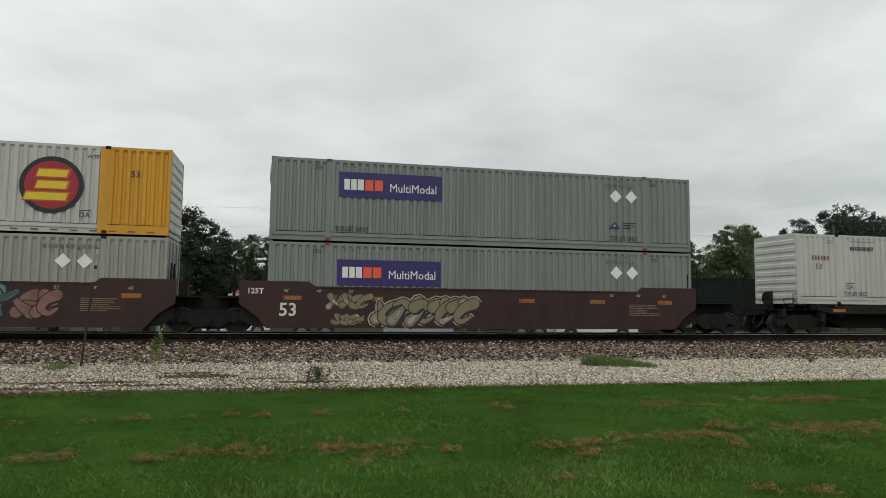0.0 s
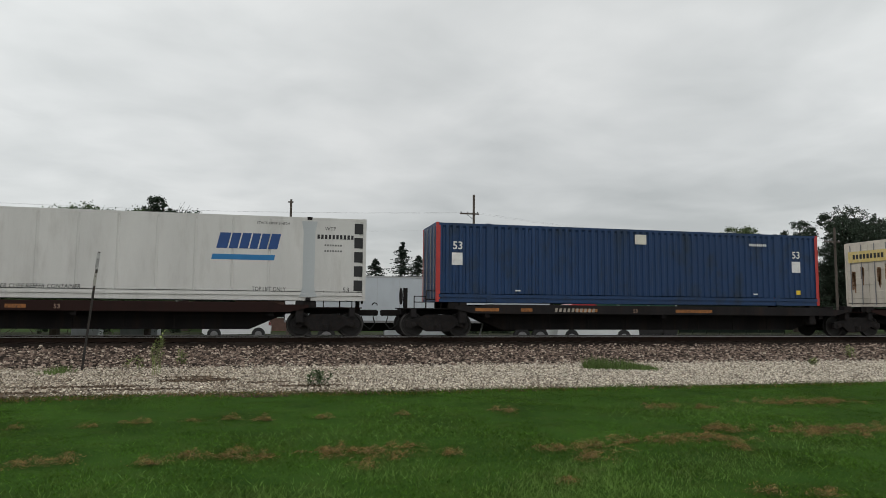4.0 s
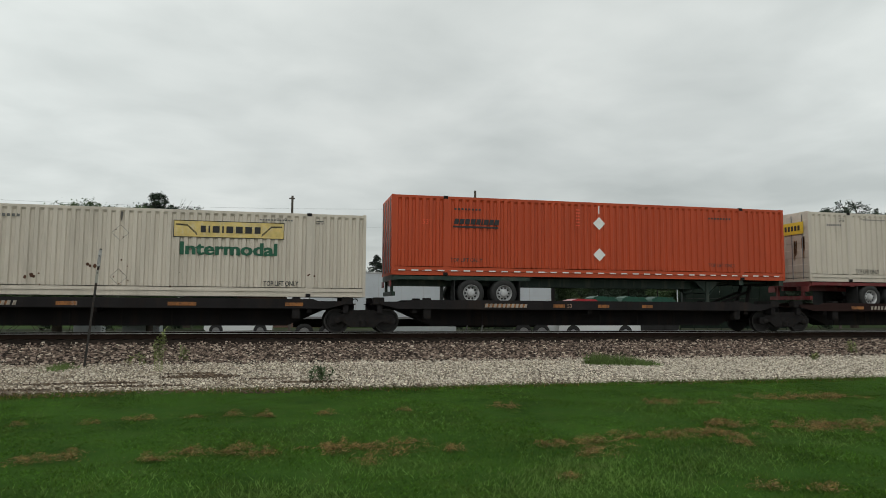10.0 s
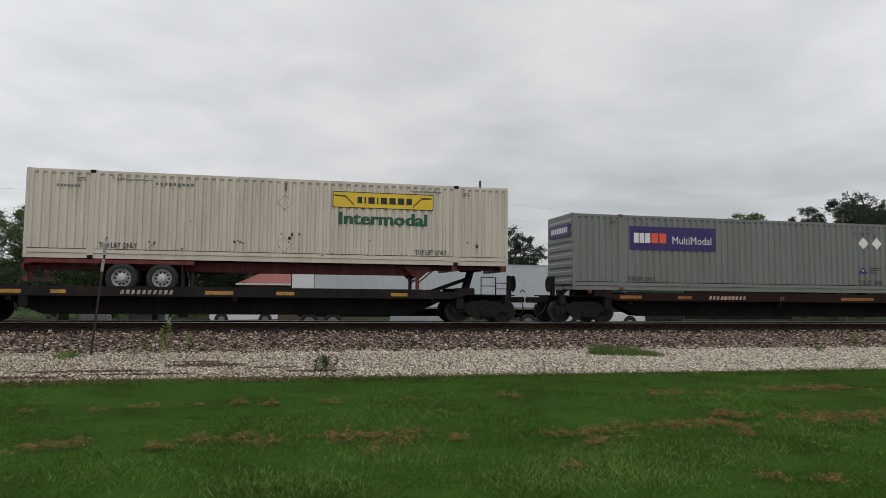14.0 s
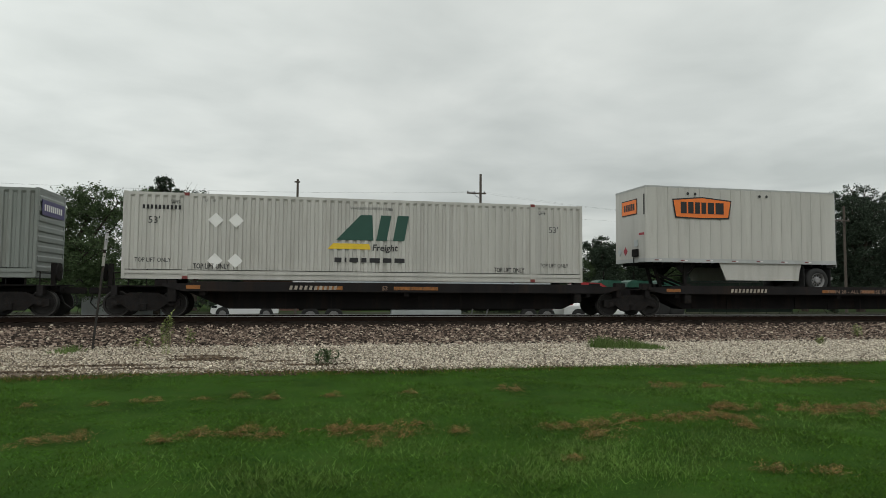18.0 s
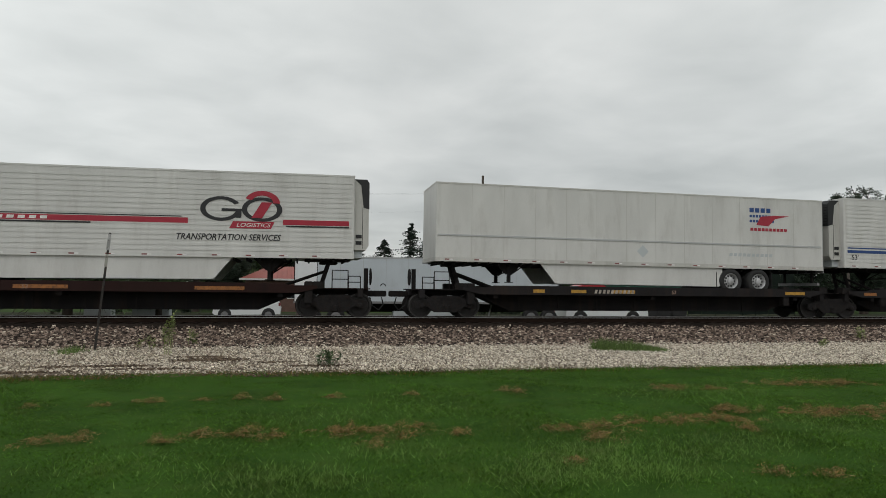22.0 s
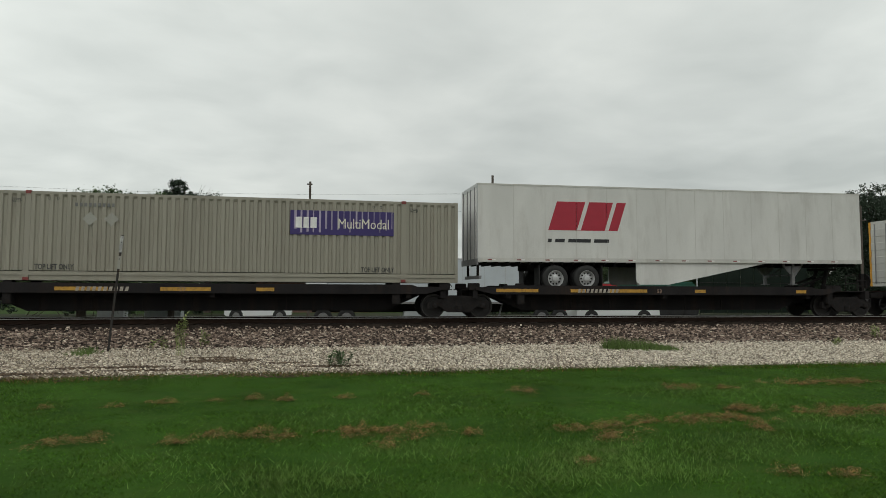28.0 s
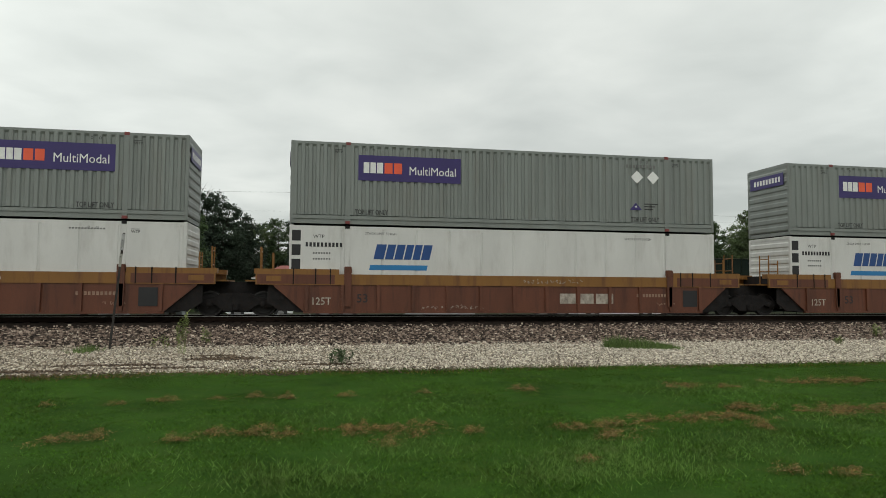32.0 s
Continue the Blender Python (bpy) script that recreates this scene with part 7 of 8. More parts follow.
def blades(name, x, y, z, h, w, lean, rng, material):
    """Many blades of grass: thin triangles that bend to any side by up to lean times their height."""
    n = len(x)
    a = rng.uniform(0, 6.3, n)
    ca, sa = w * np.cos(a), w * np.sin(a)
    foot = np.stack([x, y, np.broadcast_to(z, n)], 1)
    tip = foot + np.stack([rng.uniform(-lean, lean, n) * h, rng.uniform(-lean, lean, n) * h, h], 1)
    side = np.stack([ca, sa, np.zeros(n)], 1)
    return fast_mesh(name, np.stack([foot - side, foot + side, tip], 1).reshape(-1, 3), np.arange(3 * n).reshape(-1, 3), material)


def build_grass():
    rnd = random.Random(11)
    rng = np.random.default_rng(11)
    n = 330000
    y = 4.8 + 9.6 * rng.random(n) ** 1.25
    x = -0.50 * y - 1.0 + (1.56 * y + 2.2) * rng.random(n)
    patch = np.array([noise.noise((a * 0.6, b * 0.45, 1.7)) + 0.6 * noise.noise((a * 2.1, b * 1.6, 5.1)) + 0.35 * noise.noise((a * 6.5, b * 5.0, 2.2)) for a, b in zip(x.tolist(), y.tolist())])
    h = rng.uniform(0.010, 0.029, n) * (1.0 + 0.6 * patch)
    w = rng.uniform(0.0022, 0.0048, n) * (0.6 + y * 0.085)
    z = np.array([-0.724 + 0.03 * noise.noise((a * 0.9, b * 0.9, 0)) for a, b in zip(x.tolist(), y.tolist())])
    light = rng.random(n) < 0.05 + 0.22 * np.maximum(0, patch)
    tagged(new("grass_blades", blades("grass_blades", x[~light], y[~light], z[~light], h[~light], w[~light], 1.7, rng, M_BLADE)), "short green lawn grass", "grass", kind="stuff")
    tagged(new("pale_grass_blades", blades("pale_grass_blades", x[light], y[light], z[light], 1.15 * h[light], w[light], 1.7, rng, M_BLADEPALE)), "paler longer grass blades in the lawn", "grass", kind="stuff")
    # longer, paler tufts
    tufts = ((1.0, 7.3, 0.35, 500), (2.8, 6.35, 0.45, 900), (-0.3, 6.4, 0.35, 500), (0.2, 6.1, 0.3, 350), (5.1, 7.0, 0.5, 500), (6.3, 10.6, 0.7, 500), (3.0, 6.9, 0.4, 500),
             (2.2, 6.0, 0.3, 300), (4.3, 6.6, 0.4, 350), (-1.7, 7.0, 0.4, 250), (3.4, 6.0, 0.3, 300), (6.9, 7.9, 0.5, 350), (1.6, 9.6, 0.6, 300), (0.0, 9.2, 0.5, 250), (6.6, 7.3, 0.12, 60), (7.6, 10.9, 0.5, 250))
    at = np.concatenate([rng.normal((tx, ty), (r, r * 0.7), (2 * k, 2)) for tx, ty, r, k in tufts])
    k = len(at)
    tagged(new("long_grass_blades", blades("long_grass_blades", at[:, 0], at[:, 1], -0.715, rng.uniform(0.025, 0.07, k), rng.uniform(0.0026, 0.0052, k), 1.3, rng, M_BLADEPALE)), "longer pale tufts in the lawn", "grass", kind="stuff")
    # matted heaps of dried clippings that the mower left
    heaps = ((-3.7, 10.6, 0.10), (-2.8, 10.6, 0.1), (-2.2, 10.8, 0.24), (-1.42, 10.85, 0.12), (-0.92, 10.95, 0.14), (-0.42, 10.83, 0.26), (0.55, 10.9, 0.22), (1.78, 10.95, 0.14), (-2.72, 8.25, 0.14), (-2.45, 8.35, 0.16),
             (-1.46, 8.1, 0.12), (-1.14, 8.3, 0.13), (-0.62, 8.33, 0.2), (-0.3, 8.15, 0.12), (0.45, 8.2, 0.22), (0.7, 8.33, 0.24), (1.14, 8.02, 0.26), (1.35, 8.46, 0.12), (1.85, 7.95, 0.1), (0.85, 7.5, 0.1), (3.6, 11.15, 0.2),
             (6.5, 11.08, 0.26), (7.2, 10.8, 0.14), (8.9, 11.25, 0.4), (9.7, 11.18, 0.36), (10.35, 11.2, 0.24), (3.3, 8.02, 0.16), (3.7, 8.0, 0.24), (3.42, 7.5, 0.2), (4.34, 8.28, 0.18), (4.9, 8.27, 0.22), (5.3, 8.3, 0.24), (5.72, 8.22, 0.28),
             (5.55, 7.72, 0.14), (6.1, 9.0, 0.16), (6.3, 8.8, 0.2), (7.1, 8.6, 0.22), (7.2, 8.42, 0.3), (7.85, 8.52, 0.36), (8.2, 8.4, 0.3), (9.2, 8.6, 0.5), (2.72, 6.45, 0.06), (4.5, 5.76, 0.08), (4.98, 5.58, 0.12))
    loose, fibres = [], []
    for hx, hy, r in heaps:
        if hx < 3 and hy > 10:
            r *= 0.5
        for _ in range(max(3, round(r * 52))):
            cx, cy = rnd.gauss(hx, r * 0.8), rnd.gauss(hy, 0.05 + r * 0.42)
            m, cr, ch = rnd.randint(60, 170), rnd.uniform(0.018, 0.055), rnd.uniform(0.03, 0.105)
            q = rng.normal(0, 1, (m, 2))
            dome = ch * np.maximum(0.1, 1 - 0.25 * (q ** 2).sum(1)) * rng.random(m) ** 0.6
            fibres.append(np.stack([cx + cr * 1.5 * q[:, 0], cy + cr * q[:, 1], -0.708 + dome], 1))
        loose.append(rng.normal((hx, hy), (r * 1.5 + 0.1, r * 0.5 + 0.12), (round(110 * r) + 8, 2)))
    p = np.concatenate(fibres)
    lone = np.concatenate(loose)
    p = np.concatenate([p, np.column_stack([lone, np.full(len(lone), -0.690)])])
    m = len(p)
    a, l, wd = rng.uniform(0, 6.3, m), rng.uniform(0.012, 0.042, m), rng.uniform(0.0016, 0.0042, m)
    d = np.stack([np.cos(a), np.sin(a), rng.uniform(-0.35, 0.55, m)], 1) * l[:, None]
    e = np.stack([-np.sin(a), np.cos(a), rng.uniform(0, 0.8, m)], 1) * wd[:, None]
    verts = np.stack([p - e, p + e, p + d], 1)
    tan = rng.random(m) < 0.22
    for name, pick, mat in (("dry_grass_clippings", ~tan, M_DRY), ("straw_clippings", tan, M_STRAW)):
        v = verts[pick].reshape(-1, 3)
        tagged(new(name, fast_mesh(name, v, np.arange(len(v)).reshape(-1, 3), mat)), "matted rows of brown dried grass clippings" if pick is not tan else "pale straw among the dried clippings", "clippings", kind="stuff")
    # ragged edge of the lawn
    k = 20000
    x = rng.uniform(-10, 20, k)
    y = np.array([13.82 + 0.35 * noise.noise((q * 0.35, 3.3, 13.7)) + 0.3 * max(0, noise.noise((q * 1.4, 8.8, 0))) for q in x.tolist()]) + rng.normal(0, 0.2, k)
    brown = rng.random(k) < np.where(x < 1, 0.42, 0.14)
    h = rng.uniform(0.025, 0.085, k)
    for name, pick, mat, text in (("lawn_edge_grass", ~brown, M_BLADE, "ragged grass at the lawn's edge"), ("dead_edge_grass", brown, M_DRY, "dead brown grass at the lawn's edge")):
        tagged(new(name, blades(name, x[pick], y[pick], -0.71, h[pick], np.full(pick.sum(), 0.005), 0.8, rng, mat)), text, "grass", kind="stuff")


def weed(x, y, h, spread, n, label, material=M_WEED, seed=0):
    """A weed: stems with narrow leaves."""
    rnd = random.Random(seed)
    ob = thing("weed", label, "weed", "weeds beside the track")
    ob.location = (x, y, profile(y))
    verts, faces = [], []
    stems = bmesh.new()
    for i in range(max(4, n // 14)):
        bx, by = rnd.gauss(0, spread * 0.4), rnd.gauss(0, spread * 0.3)
        tx, ty, hh = bx + rnd.gauss(0, spread * 0.3), by + rnd.gauss(0, spread * 0.2), h * rnd.uniform(0.55, 1)
        rod((bx, by, -0.05), (tx, ty, hh), 0.006, 5, stems, 0.002)
        for _ in range(25):
            t = rnd.uniform(0.15, 1) ** (0.5 if h > 0.8 else 1)
            px, py, pz = bx + (tx - bx) * t, by + (ty - by) * t, hh * t
            a, l, w = rnd.uniform(0, 6.3), rnd.uniform(0.07, 0.16), rnd.uniform(0.014, 0.03)
            ca, sa = math.cos(a), math.sin(a)
            k = len(verts)
            up = rnd.uniform(-0.02, 0.09)
            verts += [(px, py, pz), (px + ca * l * 0.5 - sa * w, py + sa * l * 0.5 + ca * w, pz + up * 0.6), (px + ca * l, py + sa * l, pz + up), (px + ca * l * 0.5 + sa * w, py + sa * l * 0.5 - ca * w, pz + up * 0.6)]
            faces.append((k, k + 1, k + 2, k + 3))
    tagged(part("stalk_bundle", stems, material, ob), kind="stuff")
    lv = tagged(new("leaves", mesh_thing("leaves", verts, faces, material)), kind="stuff")
    lv.parent = ob
    return ob


def tuft(x, y, h, r, n, label, seed):
    """A tuft of upright grass blades."""
    rnd = random.Random(seed)
    verts, faces = [], []
    for _ in range(n):
        bx, by = rnd.gauss(0, r * 0.55), rnd.gauss(0, r * 0.9)
        hh = h * rnd.uniform(0.4, 1.0) * max(0.35, 1 - abs(bx) / r * 0.5)
        blade(verts, faces, bx, by, -0.02, hh, rnd.uniform(0.006, 0.011), bx * 0.4 + rnd.gauss(0, 0.25) * hh, rnd.gauss(0, 0.25) * hh, rnd.uniform(-0.6, 0.6))
    ob = tagged(new("grass_tuft", mesh_thing("grass_tuft", verts, faces, M_TUFT)), label, "grass", "weeds beside the track", "stuff")
    ob.location = (x, y, profile(y))


def crown(rnd, blobs, count, leaf, z_flat=0.8):
    """Leaves in many small clumps over and through a set of lumps (x, y, z, r)."""
    rng = np.random.default_rng(rnd.randrange(1 << 30))
    b = np.array([q[:4] for q in blobs], float)
    share = b[:, 3] ** 2 / (b[:, 3] ** 2).sum()
    m = max(12, count // 55)                    # clumps
    own = rng.choice(len(b), m, p=share)
    d = rng.normal(size=(m, 3))
    d /= np.linalg.norm(d, axis=1)[:, None]
    reach = b[own, 3] * rng.uniform(0.35, 1.0, m) ** 0.5 * 0.86
    heart = b[own, :3] + d * reach[:, None] * (1, 1, z_flat)
    wide = b[own, 3] * rng.uniform(0.14, 0.30, m)
    which = rng.integers(0, m, count)
    p = heart[which] + rng.normal(size=(count, 3)) * (wide[which] * 0.62)[:, None] * (1, 1, 0.75)
    l = (leaf * rng.uniform(0.6, 1.5, count))[:, None]
    u = rng.normal(size=(count, 3)) * (1, 1, 0.7)
    u *= l / np.linalg.norm(u, axis=1)[:, None]
    v = np.cross(u, rng.normal(size=(count, 3)))
    v *= l * 0.9 / np.linalg.norm(v, axis=1)[:, None]
    verts = np.stack([p - u, p + u, p + v], 1).reshape(-1, 3)
    return verts, np.arange(count * 3).reshape(-1, 3)


def tree(name, label, x, y, h, blobs, count, leaf, material, trunk=0.25, seed=0, lean=0.0):
    """A broadleaf tree: tapered trunk, limbs to each lump of the crown, and leaf clumps."""
    rnd = random.Random(seed)
    ob = thing(name, label, "tree", "trees behind the yard")
    ob.location = (x, y, -0.86)
    bm = bmesh.new()
    fork = Vector((lean, 0, h * 0.35))
    rod((0, 0, -0.4), fork, trunk, 9, bm, trunk * 0.7)
    for bx, by, bz, br in blobs:
        rod(fork, (bx, by, bz), trunk * 0.45, 6, bm, trunk * 0.12)
        for _ in range(2):
            rod((bx, by, bz), (bx + rnd.uniform(-0.7, 0.7) * br, by + rnd.uniform(-0.7, 0.7) * br, bz + rnd.uniform(0, 0.7) * br), trunk * 0.12, 5, bm, 0.01)
    part("trunk", bm, M_BARK, ob)
    # the body of the crown below its outer lumps
    inner = [(bx * 0.75, by * 0.8 + rnd.uniform(-0.6, 0.6), bz - 0.95 * br, br * 0.95) for bx, by, bz, br in blobs if bz - 0.95 * br > 1.2]
    verts, faces = crown(rnd, blobs + inner, round(count * 7.2), leaf * 0.44)
    c = new("crown", fast_mesh("crown", verts, faces, material))
    c.parent = ob
    return ob


def conifer(x, y, h, r, seed, ragged=0.35):
    """A spruce: sparse, uneven drooping branches with bunches of needles."""
    rnd = random.Random(seed)
    ob = thing("conifer", "dark green spruce with uneven drooping branches", "tree", "trees behind the yard")
    ob.location = (x, y, -0.86)
    part("trunk", rod((0, 0, -0.4), (0, 0, h), 0.2, 8, None, 0.015), M_BARK, ob)
    verts, faces = [], []
    for i in range(int(h * 34)):
        z = 0.6 + (h - 0.7) * rnd.random() ** 0.85
        gap = 1 - ragged * (0.5 + 0.5 * math.sin(z * 5.1 + seed))
        ln = (2.35 * r * (1 - z / h) ** 0.8 * rnd.uniform(0.5, 1.1) + 0.15) * gap
        a = rnd.uniform(0, 6.3)
        ca, sa, rise = math.cos(a), math.sin(a), rnd.uniform(-0.32, 0.12)
        for j in range(7):
            t = (j + rnd.random()) / 7
            q = Vector((ca * ln * t, sa * ln * t, z + rise * ln * t - 0.12 * ln * t * t))
            for _ in range(3):
                e = Vector((ca + rnd.gauss(0, 0.6), sa + rnd.gauss(0, 0.6), rnd.gauss(-0.15, 0.4))).normalized() * rnd.uniform(0.14, 0.34)
                f = e.cross(Vector((rnd.gauss(0, 1), rnd.gauss(0, 1), rnd.gauss(0, 1)))).normalized() * rnd.uniform(0.05, 0.10)
                k = len(verts)
                verts += [tuple(q - f), tuple(q + f), tuple(q + e)]
                faces.append((k, k + 1, k + 2))
    c = new("crown", fast_mesh("crown", np.array(verts), np.array(faces), M_NEEDLE))
    c.parent = ob
    return ob


def lumps(rnd, n, w, z0, z1, r0, r1, depth=2.0, tops=()):
    """n lumps for a crown w wide between heights z0 and z1, and those of its outline that are given: (x, top, r)."""
    out = [(x, 0, top + 0.86 - 0.85 * r, r) for x, top, r in tops]
    for i in range(n):
        z = rnd.uniform(z0, z1)
        taper = 1 - 0.55 * max(0, (z - z0) / max(0.1, z1 - z0)) ** 2
        out.append((rnd.uniform(-0.5, 0.5) * w * taper, rnd.uniform(-0.5, 0.5) * depth, z, rnd.uniform(r0, r1)))
    return out


def build_plants():
    rnd = random.Random(77)
    weed(-3.24, 17.9, 1.05, 0.16, 110, "tall pale green weed in the gravel", seed=1)
    weed(-3.96, 19.4, 0.4, 0.4, 60, "straggly weed in the gravel", seed=2)
    weed(-2.95, 20.1, 0.55, 0.2, 60, "straggly weed in the gravel", seed=3)
    tuft(-5.67, 18.7, 0.26, 0.3, 260, "low tuft of green grass in the gravel", 4)
    weed(0.63, 15.2, 0.32, 0.5, 150, "dark green weed at the lawn's edge", M_LEAF, seed=5)
    weed(19.5, 20.6, 0.5, 0.25, 90, "straggly weed in the gravel", seed=7)
    weed(16.1, 18.4, 0.22, 0.2, 60, "low green weed in the gravel", seed=8)
    for i in range(9):
        tuft(8.5 + i * 0.2, 18.3 - 0.07 * i + 0.06 * (i % 3), (0.46, 0.5, 0.4, 0.4, 0.42, 0.38, 0.3, 0.24, 0.18)[i], 0.22, 260, "low tuft of bright green grass in the gravel", 20 + i)
    # left: a broad airy tree close behind the track
    tree("tree", "broad light green tree with airy drooping branches", -13.0, 42, 7.6, lumps(rnd, 15, 7.5, 1.6, 6.0, 1.0, 1.7, 4, ((1.3, 7.15, 1.3), (0.0, 6.8, 1.3), (-1.6, 6.4, 1.2), (2.6, 6.7, 1.0))), 9000, 0.15, M_LEAF, 0.3, 31)
    tree("tree", "sparse grey-green tree with airy twigs", -18.5, 43, 7.0, lumps(rnd, 11, 6.0, 1.5, 5.2, 0.9, 1.4, 3, ((1.2, 5.9, 1.1), (3.2, 6.2, 1.0))), 4200, 0.14, M_LEAFLIGHT, 0.22, 32)
    tree("tree", "tall dark green oak with a round top", -12.3, 64, 11.6, lumps(rnd, 8, 3.2, 3, 9.0, 1.0, 1.5, 3, ((0.25, 11.0, 0.95), (-0.35, 10.3, 0.8), (0.8, 10.2, 0.7), (-1.6, 9.7, 0.9), (-2.6, 9.4, 0.9))), 4600, 0.22, M_LEAFDARK, 0.35, 33)
    tree("tree", "broad dark green oak behind the yard", -9.0, 62, 10, lumps(rnd, 13, 5.0, 2, 7.6, 1.2, 1.8, 4, ((-1.1, 9.6, 1.1), (0.4, 9.5, 1.2), (-2.0, 9.0, 1.1), (1.6, 8.6, 1.1))), 6500, 0.22, M_LEAFDARK, 0.35, 34)
    tree("tree", "low dark green tree behind the yard", -6.3, 66, 8.5, lumps(rnd, 8, 3.0, 1.8, 6.0, 1.0, 1.5, 3, ((-0.4, 8.0, 1.1), (0.5, 7.4, 1.0))), 3500, 0.22, M_LEAFDARK, 0.3, 35)
    dead = thing("dead_tree", "bare leafless tree with thin grey twigs", "tree")
    dead.location = (-11.18, 68, -0.86)
    bm = bmesh.new()
    for i in range(60):
        a = rnd.uniform(-0.5, 0.5)
        z0 = rnd.uniform(9.3, 11.0)
        p = Vector((a * 2.2, rnd.uniform(-0.5, 0.5), z0))
        rod(p, p + Vector((a * 2.4 + rnd.uniform(-0.3, 0.3), rnd.uniform(-0.4, 0.4), rnd.uniform(0.6, 1.2))), 0.022, 4, bm, 0.006)
    rod((0, 0, 0), (0, 0, 10.4), 0.15, 7, bm, 0.06)
    part("branches", bm, M_BARE, dead)
    tree("tree", "light green leafy tree beside the oaks", -8.7, 45, 7.4, lumps(rnd, 10, 3.2, 1.4, 5.2, 0.9, 1.3, 3, ((-0.9, 7.3, 1.1), (0.3, 6.7, 1.0), (1.3, 5.8, 0.9))), 5200, 0.16, M_LEAF, 0.22, 36)
    for i, (x, w, h) in enumerate(((-7.6, 5, 9.0), (-4.2, 6, 9.9), (-0.6, 5.5, 10.0), (2.6, 4.4, 9.7))):
        tree("tree", "mid-green broadleaf tree behind the yard" if i < 2 else "dark green broadleaf tree behind the yard", x, 85 + 2 * (i % 2), h,
             lumps(rnd, 11, w, 2, h - 2.2, 1.1, 1.7, 3, ((-w * 0.36, h - 0.5, 1.2), (-w * 0.05, h, 1.3), (w * 0.3, h - 0.3, 1.2))), 5200, 0.22, (M_LEAFLIGHT, M_LEAF, M_LEAFDARK, M_LEAFDARK)[i], 0.3, 40 + i)
    for i, (x, h, r) in enumerate(((6.7, 10.4, 2.7), (4.6, 8.8, 1.8), (11.4, 9.0, 2.4), (15.2, 11.4, 2.7), (17.6, 9.6, 2.2), (19.3, 8.8, 1.9))):
        conifer(x, 95, h, r, 50 + i, 0.7 if i == 3 else 0.35)
    tree("tree", "dense rounded dark green tree", 21.3, 70, 10.2, lumps(rnd, 18, 9.0, 1.8, 6.2, 1.3, 2.0, 4, ((-1.0, 9.2, 1.6), (0.8, 8.9, 1.6), (-2.8, 8.2, 1.5), (2.6, 7.9, 1.4), (-4.2, 6.4, 1.3), (4.2, 6.6, 1.3))), 10500, 0.22, M_LEAFDARK, 0.4, 60)
    for i, (x, w, h, m) in enumerate(((28.5, 4, 6.9, M_LEAFDARK), (33, 6, 8.4, M_LEAF), (38, 6, 9.2, M_LEAFDARK), (46.5, 9, 12.0, M_LEAF), (43, 5, 9.0, M_LEAFDARK))):
        tree("tree", "green broadleaf tree in a row", x, 78 + 2 * (i % 2), h, lumps(rnd, 13, w, 2, h - 1.5, 1.2, 1.9, 4), 5200, 0.24, m, 0.3, 61 + i)
    for i, (x, w, h, m) in enumerate(((54, 8, 12.2, M_LEAF), (60, 8, 13.2, M_LEAFLIGHT), (66, 8, 14.6, M_LEAFLIGHT), (72, 8, 13, M_LEAF))):
        tree("tree", "light green airy broadleaf tree", x, 86 + 2 * (i % 2), h, lumps(rnd, 14, w, 2.5, h - 1.4, 1.2, 1.9, 4), 5200, 0.25, m, 0.3, 70 + i)
    tree("tree", "large dark green oak with a lumpy crown", 57.5, 60, 13.5, lumps(rnd, 24, 8.4, 2, 10.5, 1.3, 2.0, 4, ((-0.6, 12.6, 1.4), (0.9, 12.3, 1.4), (-2.3, 11.6, 1.3), (2.6, 11.4, 1.3), (4.0, 11.8, 1.3))), 13000, 0.22, M_LEAFDARK, 0.45, 80)
    tree("tree", "dark green oak at the yard's edge", 51.6, 61, 11.2, lumps(rnd, 14, 3.9, 2, 9.0, 1.1, 1.6, 3, ((-1.2, 9.9, 0.9), (0.8, 10.8, 1.1), (1.9, 10.2, 1.0))), 5600, 0.22, M_LEAFDARK, 0.4, 81)
    tree("tree", "dark green oak at the yard's edge", 64, 62, 12.8, lumps(rnd, 12, 6, 3, 11.4, 1.2, 1.8, 3), 5200, 0.22, M_LEAFDARK, 0.4, 82)
    for i, (x, w, h) in enumerate(((-19, 5, 2.2), (-14.5, 4.5, 1.9), (-10.2, 4, 1.7), (-6.4, 3.5, 1.5), (14.5, 3.5, 1.6), (19.5, 5, 1.9), (26, 6, 2.3), (32.5, 6.5, 2.6), (39.5, 7, 2.8), (47, 7, 3.0))):
        hedge = thing("shrub", "dark green overgrown shrub along the yard", "shrub", "shrubs along the yard")
        hedge.location = (x, 54 + (i % 3), -1.0)
        v, f = crown(rnd, lumps(rnd, 10, w, 0.3, h * 0.72, 0.5, 0.9, 1.4), 5200, 0.08)
        part("foliage", fast_mesh("foliage", v, f, M_LEAFDARK), None, hedge)
        bm = bmesh.new()
        for j in range(5):
            rod((rnd.uniform(-0.4, 0.4) * w, 0, -0.1), (rnd.uniform(-0.4, 0.4) * w, rnd.uniform(-0.4, 0.4), h * 0.7), 0.03, 5, bm, 0.01)
        tagged(part("stalk_bundle", bm, M_BARK, hedge), kind="stuff")
    tree("tree", "light green airy tree behind a fence", 45.4, 62, 11.2, lumps(rnd, 20, 5.4, 2.0, 8.2, 1.0, 1.5, 3, ((-0.5, 10.1, 1.0), (0.9, 9.9, 1.0), (2.4, 9.2, 0.9), (-2.0, 9.2, 0.9))), 7000, 0.2, M_LEAFLIGHT, 0.25, 90)
